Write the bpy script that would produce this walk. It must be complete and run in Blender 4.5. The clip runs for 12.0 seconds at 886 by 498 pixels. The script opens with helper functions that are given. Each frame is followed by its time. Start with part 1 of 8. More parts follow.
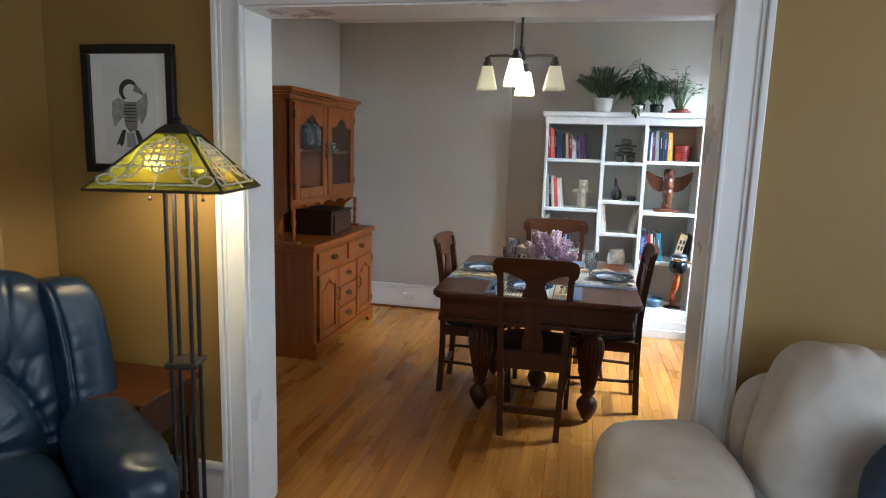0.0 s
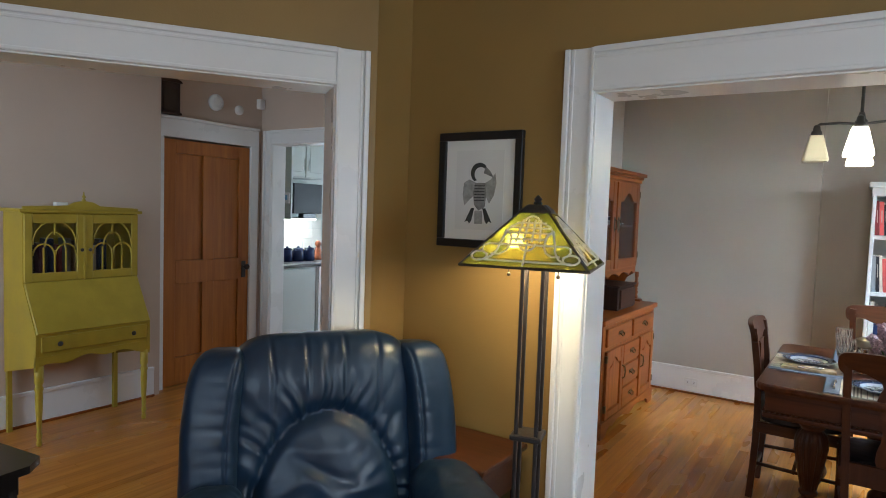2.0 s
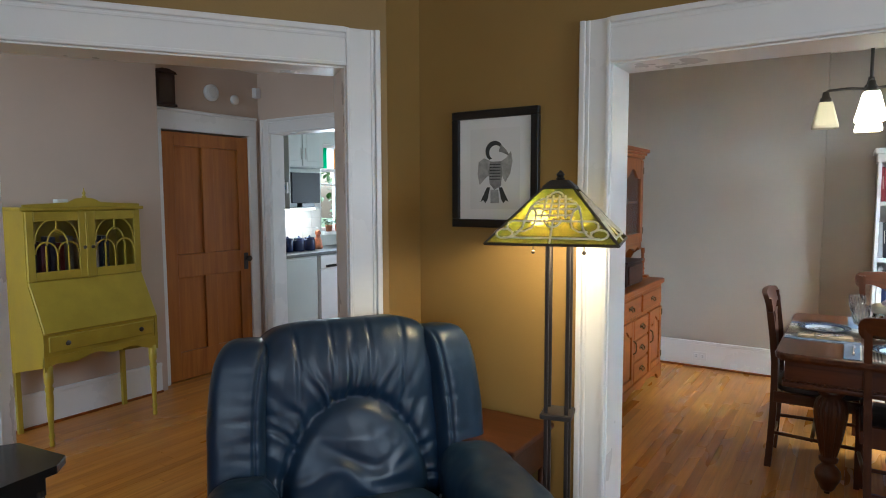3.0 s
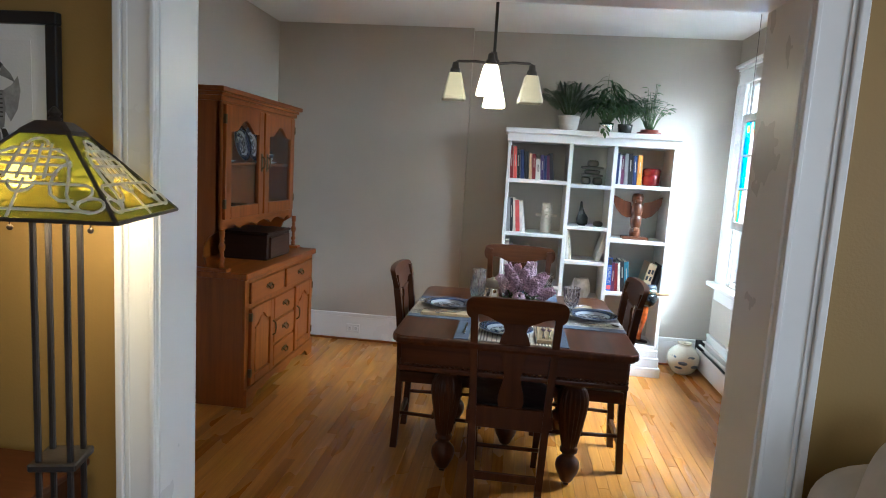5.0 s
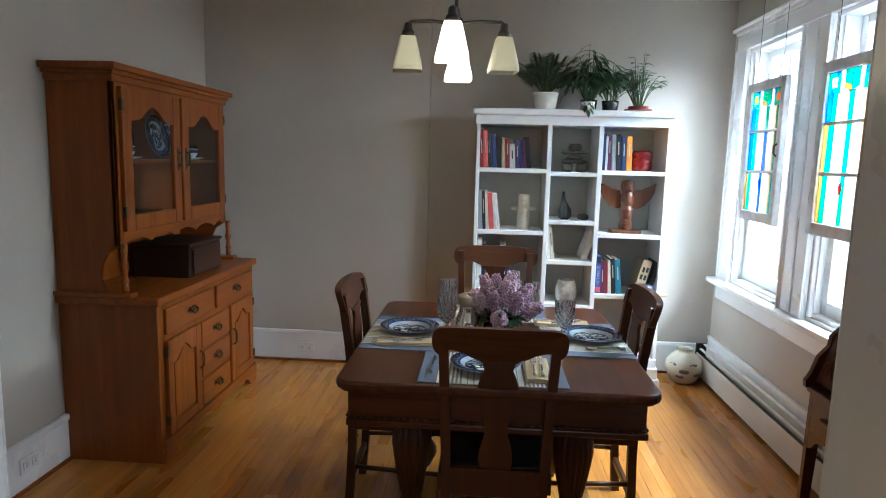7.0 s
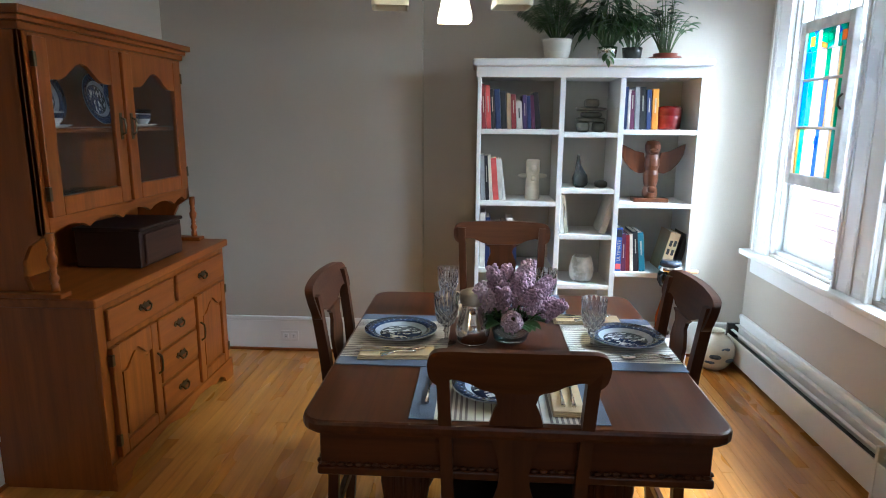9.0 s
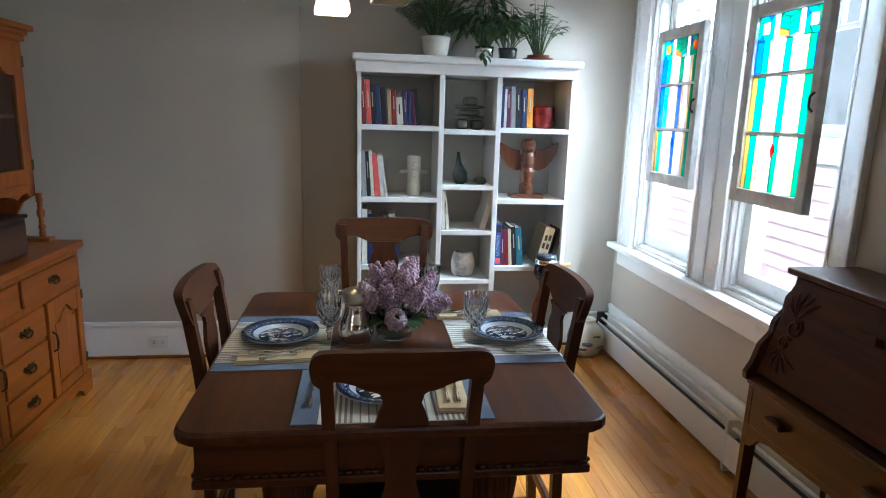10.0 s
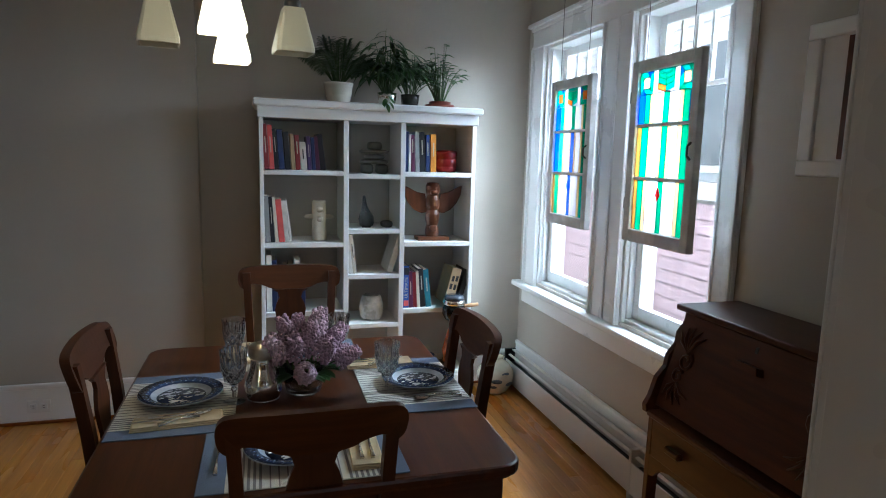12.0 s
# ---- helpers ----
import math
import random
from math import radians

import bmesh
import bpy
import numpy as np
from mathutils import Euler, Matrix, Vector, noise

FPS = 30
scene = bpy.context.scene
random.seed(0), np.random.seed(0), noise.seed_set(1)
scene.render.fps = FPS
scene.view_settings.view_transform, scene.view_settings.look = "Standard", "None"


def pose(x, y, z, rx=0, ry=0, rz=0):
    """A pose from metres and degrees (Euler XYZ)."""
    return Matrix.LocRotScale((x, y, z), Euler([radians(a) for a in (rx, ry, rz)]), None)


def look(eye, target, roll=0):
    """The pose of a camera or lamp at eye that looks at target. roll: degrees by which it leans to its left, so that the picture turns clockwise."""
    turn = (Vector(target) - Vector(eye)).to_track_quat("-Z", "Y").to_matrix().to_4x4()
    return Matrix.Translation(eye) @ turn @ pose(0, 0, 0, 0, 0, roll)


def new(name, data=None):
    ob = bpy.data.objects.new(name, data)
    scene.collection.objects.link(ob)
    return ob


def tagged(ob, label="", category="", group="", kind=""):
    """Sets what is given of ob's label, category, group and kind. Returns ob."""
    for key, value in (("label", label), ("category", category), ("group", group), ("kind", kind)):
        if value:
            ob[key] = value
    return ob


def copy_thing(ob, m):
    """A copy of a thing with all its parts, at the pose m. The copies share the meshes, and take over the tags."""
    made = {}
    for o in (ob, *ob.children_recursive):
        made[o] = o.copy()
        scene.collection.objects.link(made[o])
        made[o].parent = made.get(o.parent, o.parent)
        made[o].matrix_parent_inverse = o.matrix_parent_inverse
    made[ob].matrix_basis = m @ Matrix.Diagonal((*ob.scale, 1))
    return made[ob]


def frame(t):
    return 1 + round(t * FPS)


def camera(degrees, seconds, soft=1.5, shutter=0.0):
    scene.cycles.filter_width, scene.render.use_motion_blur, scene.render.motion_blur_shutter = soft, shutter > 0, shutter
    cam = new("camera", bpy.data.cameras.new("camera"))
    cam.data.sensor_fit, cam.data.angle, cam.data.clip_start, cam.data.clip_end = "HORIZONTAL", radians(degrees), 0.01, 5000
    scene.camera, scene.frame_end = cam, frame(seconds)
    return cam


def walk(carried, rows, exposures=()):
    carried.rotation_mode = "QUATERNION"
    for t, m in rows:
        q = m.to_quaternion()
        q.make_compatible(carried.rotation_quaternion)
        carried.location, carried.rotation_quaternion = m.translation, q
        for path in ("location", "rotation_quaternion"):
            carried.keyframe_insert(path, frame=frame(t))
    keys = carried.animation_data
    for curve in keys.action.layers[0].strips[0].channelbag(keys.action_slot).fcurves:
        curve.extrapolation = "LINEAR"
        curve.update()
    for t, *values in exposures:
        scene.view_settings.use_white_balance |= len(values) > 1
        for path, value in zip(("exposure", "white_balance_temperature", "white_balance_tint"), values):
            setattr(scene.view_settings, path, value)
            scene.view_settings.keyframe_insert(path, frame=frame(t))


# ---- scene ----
cam = camera(70.8, 12.0, soft=1.0)
PATH = [
    (0, (0.402, 0.256, 1.517), (-0.025, 2.184, 1.201), 1.7),
    (0.5, (0.407, 0.245, 1.526), (-0.049, 2.18, 1.304), 1.2),
    (1, (0.343, 0.243, 1.522), (-0.404, 2.088, 1.333), 1.3),
    (1.5, (0.235, 0.198, 1.527), (-0.828, 1.884, 1.37), 2.0),
    (2, (0.038, 0.126, 1.539), (-1.08, 1.779, 1.417), 2.0),
    (2.5, (-0.084, 0.064, 1.54), (-1.315, 1.634, 1.392), -1.1),
    (3, (-0.066, 0.099, 1.517), (-1.163, 1.763, 1.35), -0.2),
    (3.5, (0.043, 0.247, 1.505), (-0.81, 2.046, 1.316), 3.3),
    (3.7, (0.095, 0.3, 1.512), (-0.679, 2.132, 1.306), 5.1),
    (4.5, (0.144, 0.576, 1.515), (-0.318, 2.500, 1.272), 4.4),
    (5.3, (0.149, 0.865, 1.521), (-0.005, 2.839, 1.245), 3.3),
    (5.5, (0.147, 0.938, 1.519), (-0.035, 2.909, 1.229), 3.5),
    (6, (0.153, 1.115, 1.533), (-0.088, 3.086, 1.294), 3.1),
    (6.5, (0.158, 1.245, 1.522), (-0.068, 3.213, 1.249), 1.2),
    (6.7, (0.137, 1.323, 1.513), (-0.019, 3.298, 1.236), 1.3),
    (8.3, (0.103, 1.902, 1.498), (0.02, 3.862, 1.112), 1.7),
    (8.5, (0.104, 1.941, 1.497), (-0.046, 3.891, 1.076), 1.1),
    (9, (0.093, 1.989, 1.513), (-0.024, 3.944, 1.111), 0.4),
    (9.5, (0.093, 2.003, 1.511), (0.168, 3.962, 1.113), 1.5),
    (10, (0.092, 2.013, 1.514), (0.351, 3.954, 1.105), 1.7),
    (10.5, (0.092, 2.013, 1.519), (0.528, 3.922, 1.111), 1.3),
    (11, (0.093, 2.011, 1.523), (0.599, 3.903, 1.117), 1.2),
    (11.5, (0.088, 2.014, 1.532), (0.612, 3.907, 1.155), 1.4),
    (12, (0.083, 2.01, 1.556), (0.635, 3.91, 1.269), 1.5),
]
EXPOSURES = [(0.0, 2.85, 5400, 5), (1.0, 2.85, 5400, 5), (2.0, 3.15, 5400, 5), (2.5, 3.2, 5400, 5), (3.5, 3.1, 5400, 5), (5.5, 2.7, 5400, 5), (8.5, 2.45, 5400, 5), (9.0, 2.6, 5400, 5), (9.5, 2.6, 5400, 5), (10.0, 2.3, 5400, 5), (10.5, 2.0, 5400, 5), (11.0, 1.85, 5400, 5), (12.0, 1.65, 5400, 5)]
walk(cam, [(t, look(eye, target, roll)) for t, eye, target, roll in PATH], EXPOSURES)

# ---- light: an overcast day outside, a chandelier and a floor lamp inside ----
world = bpy.data.worlds.new("overcast_sky")
scene.world = world
world.use_nodes = True
wn = world.node_tree.nodes
sky = wn.new("ShaderNodeTexSky")
sky.sky_type, sky.sun_disc = "NISHITA", False
sky.sun_elevation, sky.sun_rotation = radians(50), radians(252)
sky.air_density, sky.dust_density = 1.0, 4.0
world.node_tree.links.new(sky.outputs[0], wn["Background"].inputs[0])
wn["Background"].inputs[1].default_value = 0.08

sun = new("sun", bpy.data.lights.new("sun", "SUN"))
sun.data.energy, sun.data.angle, sun.data.color = 0.6, radians(25), (1.0, 0.97, 0.92)
sun.matrix_world = look((0, 0, 0), (0.61, 0.20, -0.766))


def area_lamp(name, eye, target, w, h, watts, color):
    ob = new(name, bpy.data.lights.new(name, "AREA"))
    ob.data.shape, ob.data.size, ob.data.size_y = "RECTANGLE", w, h
    ob.data.energy, ob.data.color = watts, color
    ob.matrix_world = look(eye, target)
    return ob


def point_lamp(name, p, watts, color, radius):
    ob = new(name, bpy.data.lights.new(name, "POINT"))
    ob.data.energy, ob.data.color, ob.data.shadow_soft_size = watts, color, radius
    ob.location = p
    return ob


DAY = (0.88, 0.95, 1.0)
WARM = (1.0, 0.72, 0.38)
area_lamp("living_window_daylight", (1.0, -3.17, 1.5), (1.0, 0, 1.2), 1.2, 1.4, 2.4, DAY)
area_lamp("living_window_daylight", (2.5, -3.17, 1.5), (2.0, 0, 1.2), 1.2, 1.4, 2.8, DAY)
# east lamp is added to brighten the wall and sofa right of the opening
area_lamp("living_window_daylight", (3.23, 0.7, 1.5), (0, 0.9, 1.2), 1.2, 1.4, 4.2, DAY)
area_lamp("kitchen_window_daylight", (-5.78, 6.15, 1.6), (-4, 6.0, 1.2), 0.6, 1.0, 2.0, DAY)
# added lamp that brightens the cabinet fronts; no north kitchen window is seen
area_lamp("kitchen_window_daylight", (-3.2, 7.15, 1.5), (-4.9, 5.0, 0.9), 1.0, 1.1, 3.4, DAY)
area_lamp("under_cabinet_light", (-5.55, 5.2, 1.36), (-5.55, 5.2, 0), 0.08, 0.7, 0.08, (1.0, 0.92, 0.78))
# no hall window is known; this lamp is added to brighten the hall
area_lamp("hall_window_daylight", (-3.4, -0.9, 1.6), (-3.9, 2.5, 1.2), 0.9, 1.3, 4.2, DAY)
# the sky between the houses, seen by the dining windows from the side and from above
area_lamp("dining_sky_light", (3.1, 5.25, 3.05), (-0.8, 4.2, 0.7), 2.2, 0.75, 100, (0.84, 0.94, 1.0))
area_lamp("dining_sky_light", (3.3, 4.3, 2.5), (-0.8, 5.0, 0.5), 1.7, 0.9, 74, (0.86, 0.94, 1.0))

# ---- materials ----
def node_mat(name):
    m = bpy.data.materials.new(name)
    m.use_nodes = True
    return m, m.node_tree.nodes, m.node_tree.links, m.node_tree.nodes["Principled BSDF"]


def mixed(nt, links, fac, a, b):
    n = nt.new("ShaderNodeMix")
    n.data_type = "RGBA"
    links.new(fac, n.inputs["Factor"])
    for key, v in (("A", a), ("B", b)):
        sock = [s for s in n.inputs if s.name == key and s.type == "RGBA"][0]
        if isinstance(v, tuple):
            sock.default_value = (*v, 1)
        else:
            links.new(v, sock)
    return [s for s in n.outputs if s.type == "RGBA"][0]


def noise_fac(nt, links, scale, stretch=(1, 1, 1), detail=4.0, lo=0.35, hi=0.65, rough=0.55):
    tc = nt.new("ShaderNodeTexCoord")
    mp = nt.new("ShaderNodeMapping")
    mp.inputs["Scale"].default_value = stretch
    ns = nt.new("ShaderNodeTexNoise")
    ns.inputs["Scale"].default_value, ns.inputs["Detail"].default_value, ns.inputs["Roughness"].default_value = scale, detail, rough
    info = nt.new("ShaderNodeObjectInfo")
    add = nt.new("ShaderNodeVectorMath")
    add.operation = "ADD"
    mul = nt.new("ShaderNodeVectorMath")
    mul.operation = "SCALE"
    mul.inputs[0].default_value, = ((7.3, 3.1, 5.7),)
    links.new(info.outputs["Random"], mul.inputs["Scale"])
    links.new(tc.outputs["Object"], add.inputs[0])
    links.new(mul.outputs[0], add.inputs[1])
    links.new(add.outputs[0], mp.inputs[0])
    links.new(mp.outputs[0], ns.inputs["Vector"])
    mr = nt.new("ShaderNodeMapRange")
    mr.inputs[1].default_value, mr.inputs[2].default_value = lo, hi
    links.new(ns.outputs["Fac"], mr.inputs[0])
    return mr.outputs[0]


def bumped(nt, links, bsdf, fac, strength, dist=0.002):
    b = nt.new("ShaderNodeBump")
    b.inputs["Strength"].default_value, b.inputs["Distance"].default_value = strength, dist
    links.new(fac, b.inputs["Height"])
    links.new(b.outputs[0], bsdf.inputs["Normal"])


def paint(name, col, rough=0.5, var=0.06, scale=2.0, grain=160.0, bump=0.12, spec=0.5):
    """Painted or plain surface: broad unevenness, fine relief."""
    m, nt, links, b = node_mat(name)
    big = noise_fac(nt, links, scale)
    dark = tuple(c * (1 - var) for c in col)
    lite = tuple(min(1, c * (1 + var)) for c in col)
    links.new(mixed(nt, links, big, dark, lite), b.inputs["Base Color"])
    fine = noise_fac(nt, links, grain, detail=2.0)
    bumped(nt, links, b, fine, bump, 0.0015)
    rr = nt.new("ShaderNodeMapRange")
    rr.inputs[3].default_value, rr.inputs[4].default_value = rough * 0.88, min(1, rough * 1.12)
    links.new(big, rr.inputs[0])
    links.new(rr.outputs[0], b.inputs["Roughness"])
    b.inputs["Specular IOR Level"].default_value = spec
    return m


def wood(name, dark, lite, axis="z", rough=0.35, scale=7.0, coat=0.0, vary=0.15, bump=0.15):
    """Wood with grain along an axis, a broad tone change and a tone for each piece."""
    m, nt, links, b = node_mat(name)
    st = {"x": (0.06, 1, 1), "y": (1, 0.06, 1), "z": (1, 1, 0.06)}[axis]
    grain = noise_fac(nt, links, scale * 6, st, 6.0, 0.3, 0.7, 0.65)
    broad = noise_fac(nt, links, scale * 0.5, tuple(max(0.2, s) for s in st), 3.0)
    c1 = mixed(nt, links, grain, dark, lite)
    mid = tuple((p + q) / 2 for p, q in zip(dark, lite))
    mul = nt.new("ShaderNodeMath")
    mul.operation = "MULTIPLY"
    mul.inputs[1].default_value = 0.55
    links.new(broad, mul.inputs[0])
    c2 = mixed(nt, links, mul.outputs[0], c1, mid)
    hsv = nt.new("ShaderNodeHueSaturation")
    info = nt.new("ShaderNodeObjectInfo")
    mr = nt.new("ShaderNodeMapRange")
    mr.inputs[3].default_value, mr.inputs[4].default_value = 1 - vary, 1 + vary
    links.new(info.outputs["Random"], mr.inputs[0])
    links.new(mr.outputs[0], hsv.inputs["Value"])
    links.new(c2, hsv.inputs["Color"])
    links.new(hsv.outputs[0], b.inputs["Base Color"])
    b.inputs["Roughness"].default_value = rough
    b.inputs["Specular IOR Level"].default_value = 0.3
    b.inputs["Coat Weight"].default_value, b.inputs["Coat Roughness"].default_value = coat, 0.18
    bumped(nt, links, b, grain, bump, 0.001)
    return m


def floor_wood(name, stuff=False):
    """Varnished narrow strips, honey to amber, each strip its own tone."""
    m, nt, links, b = node_mat(name)
    if stuff:
        rnd = nt.new("ShaderNodeNewGeometry").outputs["Random Per Island"]
    else:
        rnd = nt.new("ShaderNodeObjectInfo").outputs["Random"]
    ramp = nt.new("ShaderNodeValToRGB")
    ramp.color_ramp.elements[0].color = (0.40, 0.150, 0.020, 1)
    ramp.color_ramp.elements[1].color = (0.62, 0.280, 0.048, 1)
    e = ramp.color_ramp.elements.new(0.12)
    e.color = (0.53, 0.218, 0.035, 1)
    links.new(rnd, ramp.inputs[0])
    grain = noise_fac(nt, links, 55, (1, 0.035, 1), 6.0, 0.3, 0.75, 0.6)
    broad = noise_fac(nt, links, 2.2, (1, 0.3, 1), 3.0)
    dk = nt.new("ShaderNodeMix")
    dk.data_type, dk.blend_type = "RGBA", "MULTIPLY"
    g2 = mixed(nt, links, grain, (0.68, 0.6, 0.52), (1.0, 1.0, 1.0))
    dk.inputs["Factor"].default_value = 1.0
    socks = [s for s in dk.inputs if s.type == "RGBA"]
    links.new(ramp.outputs[0], socks[0])
    links.new(g2, socks[1])
    col = [s for s in dk.outputs if s.type == "RGBA"][0]
    links.new(col, b.inputs["Base Color"])
    rr = nt.new("ShaderNodeMapRange")
    rr.inputs[3].default_value, rr.inputs[4].default_value = 0.24, 0.38
    links.new(broad, rr.inputs[0])
    links.new(rr.outputs[0], b.inputs["Roughness"])
    bumped(nt, links, b, grain, 0.1, 0.001)
    return m


def metal(name, col, rough, var=0.2):
    m, nt, links, b = node_mat(name)
    f = noise_fac(nt, links, 30)
    links.new(mixed(nt, links, f, tuple(c * (1 - var) for c in col), col), b.inputs["Base Color"])
    b.inputs["Metallic"].default_value, b.inputs["Roughness"].default_value = 1.0, rough
    return m


def glass(name, col=(1, 1, 1), rough=0.0, edge=(4.0, 0.5, 0.03)):
    """Clear pane: mostly see-through, with a sharp reflection."""
    m, nt, links, b = node_mat(name)
    nt.remove(b)
    tr, gl, lw, mx = nt.new("ShaderNodeBsdfTransparent"), nt.new("ShaderNodeBsdfGlossy"), nt.new("ShaderNodeLayerWeight"), nt.new("ShaderNodeMixShader")
    tr.inputs[0].default_value = (*col, 1)
    gl.inputs["Roughness"].default_value = rough
    pw, ma = nt.new("ShaderNodeMath"), nt.new("ShaderNodeMath")
    pw.operation, ma.operation = "POWER", "MULTIPLY_ADD"
    pw.inputs[1].default_value, ma.inputs[1].default_value, ma.inputs[2].default_value = edge
    links.new(lw.outputs["Facing"], pw.inputs[0])
    links.new(pw.outputs[0], ma.inputs[0])
    links.new(ma.outputs[0], mx.inputs[0])
    links.new(tr.outputs[0], mx.inputs[1])
    links.new(gl.outputs[0], mx.inputs[2])
    links.new(mx.outputs[0], nt["Material Output"].inputs[0])
    return m


def crystal(name):
    m, nt, links, b = node_mat(name)
    b.inputs["Transmission Weight"].default_value, b.inputs["Roughness"].default_value, b.inputs["IOR"].default_value = 1.0, 0.02, 1.5
    return m


def art_glass(name, col, clear=0.5, through_col=None):
    """Coloured window glass with a little streak, lit from behind."""
    m, nt, links, b = node_mat(name)
    nt.remove(b)
    f = noise_fac(nt, links, 14, (1, 1, 0.3))
    c = mixed(nt, links, f, tuple(v * 0.78 for v in col), col)
    tr, tl, gl = nt.new("ShaderNodeBsdfTransparent"), nt.new("ShaderNodeBsdfTranslucent"), nt.new("ShaderNodeBsdfGlossy")
    gl.inputs["Roughness"].default_value = 0.1
    m1, m2 = nt.new("ShaderNodeMixShader"), nt.new("ShaderNodeMixShader")
    if through_col:
        tr.inputs[0].default_value = (*through_col, 1)
    else:
        links.new(c, tr.inputs[0])
    links.new(c, tl.inputs[0])
    m1.inputs[0].default_value = 1 - clear
    links.new(tr.outputs[0], m1.inputs[1])
    links.new(tl.outputs[0], m1.inputs[2])
    m2.inputs[0].default_value = 0.05
    links.new(m1.outputs[0], m2.inputs[1])
    links.new(gl.outputs[0], m2.inputs[2])
    links.new(m2.outputs[0], nt["Material Output"].inputs[0])
    return m


def glow(name, col, strength):
    m, nt, links, b = node_mat(name)
    b.inputs["Base Color"].default_value = (*col, 1)
    b.inputs["Emission Color"].default_value = (*col, 1)
    b.inputs["Emission Strength"].default_value = strength
    return m


def leather(name, col, rough):
    m, nt, links, b = node_mat(name)
    big = noise_fac(nt, links, 5)
    links.new(mixed(nt, links, big, tuple(c * 0.85 for c in col), tuple(c * 1.12 for c in col)), b.inputs["Base Color"])
    folds = noise_fac(nt, links, 7, (1, 1, 0.6), 2.0, 0.35, 0.68)
    fine = noise_fac(nt, links, 260, detail=2.0)
    mx = nt.new("ShaderNodeMath")
    mx.operation = "MULTIPLY_ADD"
    mx.inputs[1].default_value = 0.02
    links.new(fine, mx.inputs[0])
    links.new(folds, mx.inputs[2])
    bumped(nt, links, b, mx.outputs[0], 0.35, 0.010)
    rr = nt.new("ShaderNodeMapRange")
    rr.inputs[3].default_value, rr.inputs[4].default_value = rough * 0.85, rough * 1.2
    links.new(big, rr.inputs[0])
    links.new(rr.outputs[0], b.inputs["Roughness"])
    return m


M_OCHRE = paint("ochre_wall_paint", (0.305, 0.19, 0.056), 0.5, 0.07, 1.3, 120)
M_TAUPE = paint("taupe_wall_paint", (0.47, 0.425, 0.36), 0.55, 0.04, 1.2, 120)
M_HALL = paint("warm_beige_wall_paint", (0.60, 0.485, 0.395), 0.55, 0.04, 1.2, 120)
M_CEIL = paint("ceiling_paint", (0.78, 0.77, 0.74), 0.7, 0.03, 1.0, 90)
M_TRIM = paint("white_gloss_trim_paint", (0.84, 0.84, 0.83), 0.3, 0.012, 3.0, 60, 0.04)
M_WHITE = paint("white_shelf_paint", (0.80, 0.80, 0.79), 0.4, 0.03, 3.0, 60, 0.08)
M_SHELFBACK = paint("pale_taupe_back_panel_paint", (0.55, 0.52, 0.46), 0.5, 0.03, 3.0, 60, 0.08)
M_FLOOR = floor_wood("varnished_floor_strip")
M_FLOOR_S = floor_wood("varnished_floor_strips_joined", True)
M_SUB = paint("dark_floor_joint", (0.05, 0.025, 0.012), 0.8)
M_MAPLE = wood("honey_maple", (0.150, 0.034, 0.0030), (0.315, 0.084, 0.0080), "z", 0.38, 4, 0.12, 0.05)
M_MAPLE_H = wood("honey_maple_across", (0.150, 0.034, 0.0030), (0.315, 0.084, 0.0080), "y", 0.38, 4, 0.12, 0.05)
M_WALNUT = wood("dark_walnut", (0.030, 0.0065, 0.0018), (0.098, 0.027, 0.0065), "y", 0.30, 5, 0.04, 0.06)
M_WALNUT_Z = wood("dark_walnut_upright", (0.036, 0.0090, 0.0025), (0.092, 0.028, 0.0070), "z", 0.42, 5, 0.03, 0.08)
M_OAKDARK = wood("dark_carved_oak", (0.045, 0.011, 0.0035), (0.10, 0.028, 0.008), "y", 0.4, 5, 0.1, 0.06)
M_PINE = wood("amber_fir_door", (0.27, 0.085, 0.013), (0.48, 0.175, 0.028), "z", 0.4, 4, 0.1, 0.06)
M_ENDWOOD = wood("red_brown_wood", (0.042, 0.012, 0.004), (0.095, 0.030, 0.009), "x", 0.45, 5, 0.05, 0.06)
M_BOXWOOD = wood("old_dark_box_wood", (0.018, 0.008, 0.005), (0.045, 0.018, 0.010), "x", 0.5, 5)
M_BLACKWOOD = paint("black_lacquered_wood", (0.012, 0.010, 0.009), 0.18, 0.3, 6, 60, 0.05)
M_BRONZE = metal("dark_bronze", (0.09, 0.065, 0.05), 0.42)
M_IRON = paint("dark_bronzed_iron", (0.030, 0.024, 0.021), 0.42, 0.3, 10, 80, 0.15)
M_HANDLE = metal("antique_brass_handle", (0.10, 0.075, 0.045), 0.38)
M_STEEL = metal("polished_pewter", (0.78, 0.76, 0.72), 0.12, 0.08)
M_CHROME = metal("chrome", (0.8, 0.8, 0.8), 0.08, 0.05)
M_GLASS = glass("clear_glass")
M_CABGLASS = glass("cabinet_glass", (0.95, 0.95, 0.94), 0.02)
M_CRYSTAL = crystal("cut_crystal")
M_NAVY = leather("navy_blue_leather", (0.012, 0.029, 0.060), 0.35)
M_CREAM = leather("cream_leather", (0.62, 0.56, 0.49), 0.45)
M_BLACKSEAT = leather("black_leather_seat", (0.010, 0.009, 0.010), 0.35)
M_OLIVE = paint("mustard_yellow_green_paint", (0.42, 0.315, 0.028), 0.42, 0.10, 5, 60, 0.1)
M_FRAMEBLACK = paint("black_frame_paint", (0.012, 0.011, 0.012), 0.35, 0.2, 8)
M_MAT = paint("white_mat_board", (0.78, 0.79, 0.80), 0.8, 0.02, 5)
M_PRINT_G = paint("grey_print_ink", (0.22, 0.22, 0.22), 0.8, 0.25, 40)
M_PRINT_D = paint("dark_print_ink", (0.05, 0.05, 0.05), 0.8, 0.2, 40)

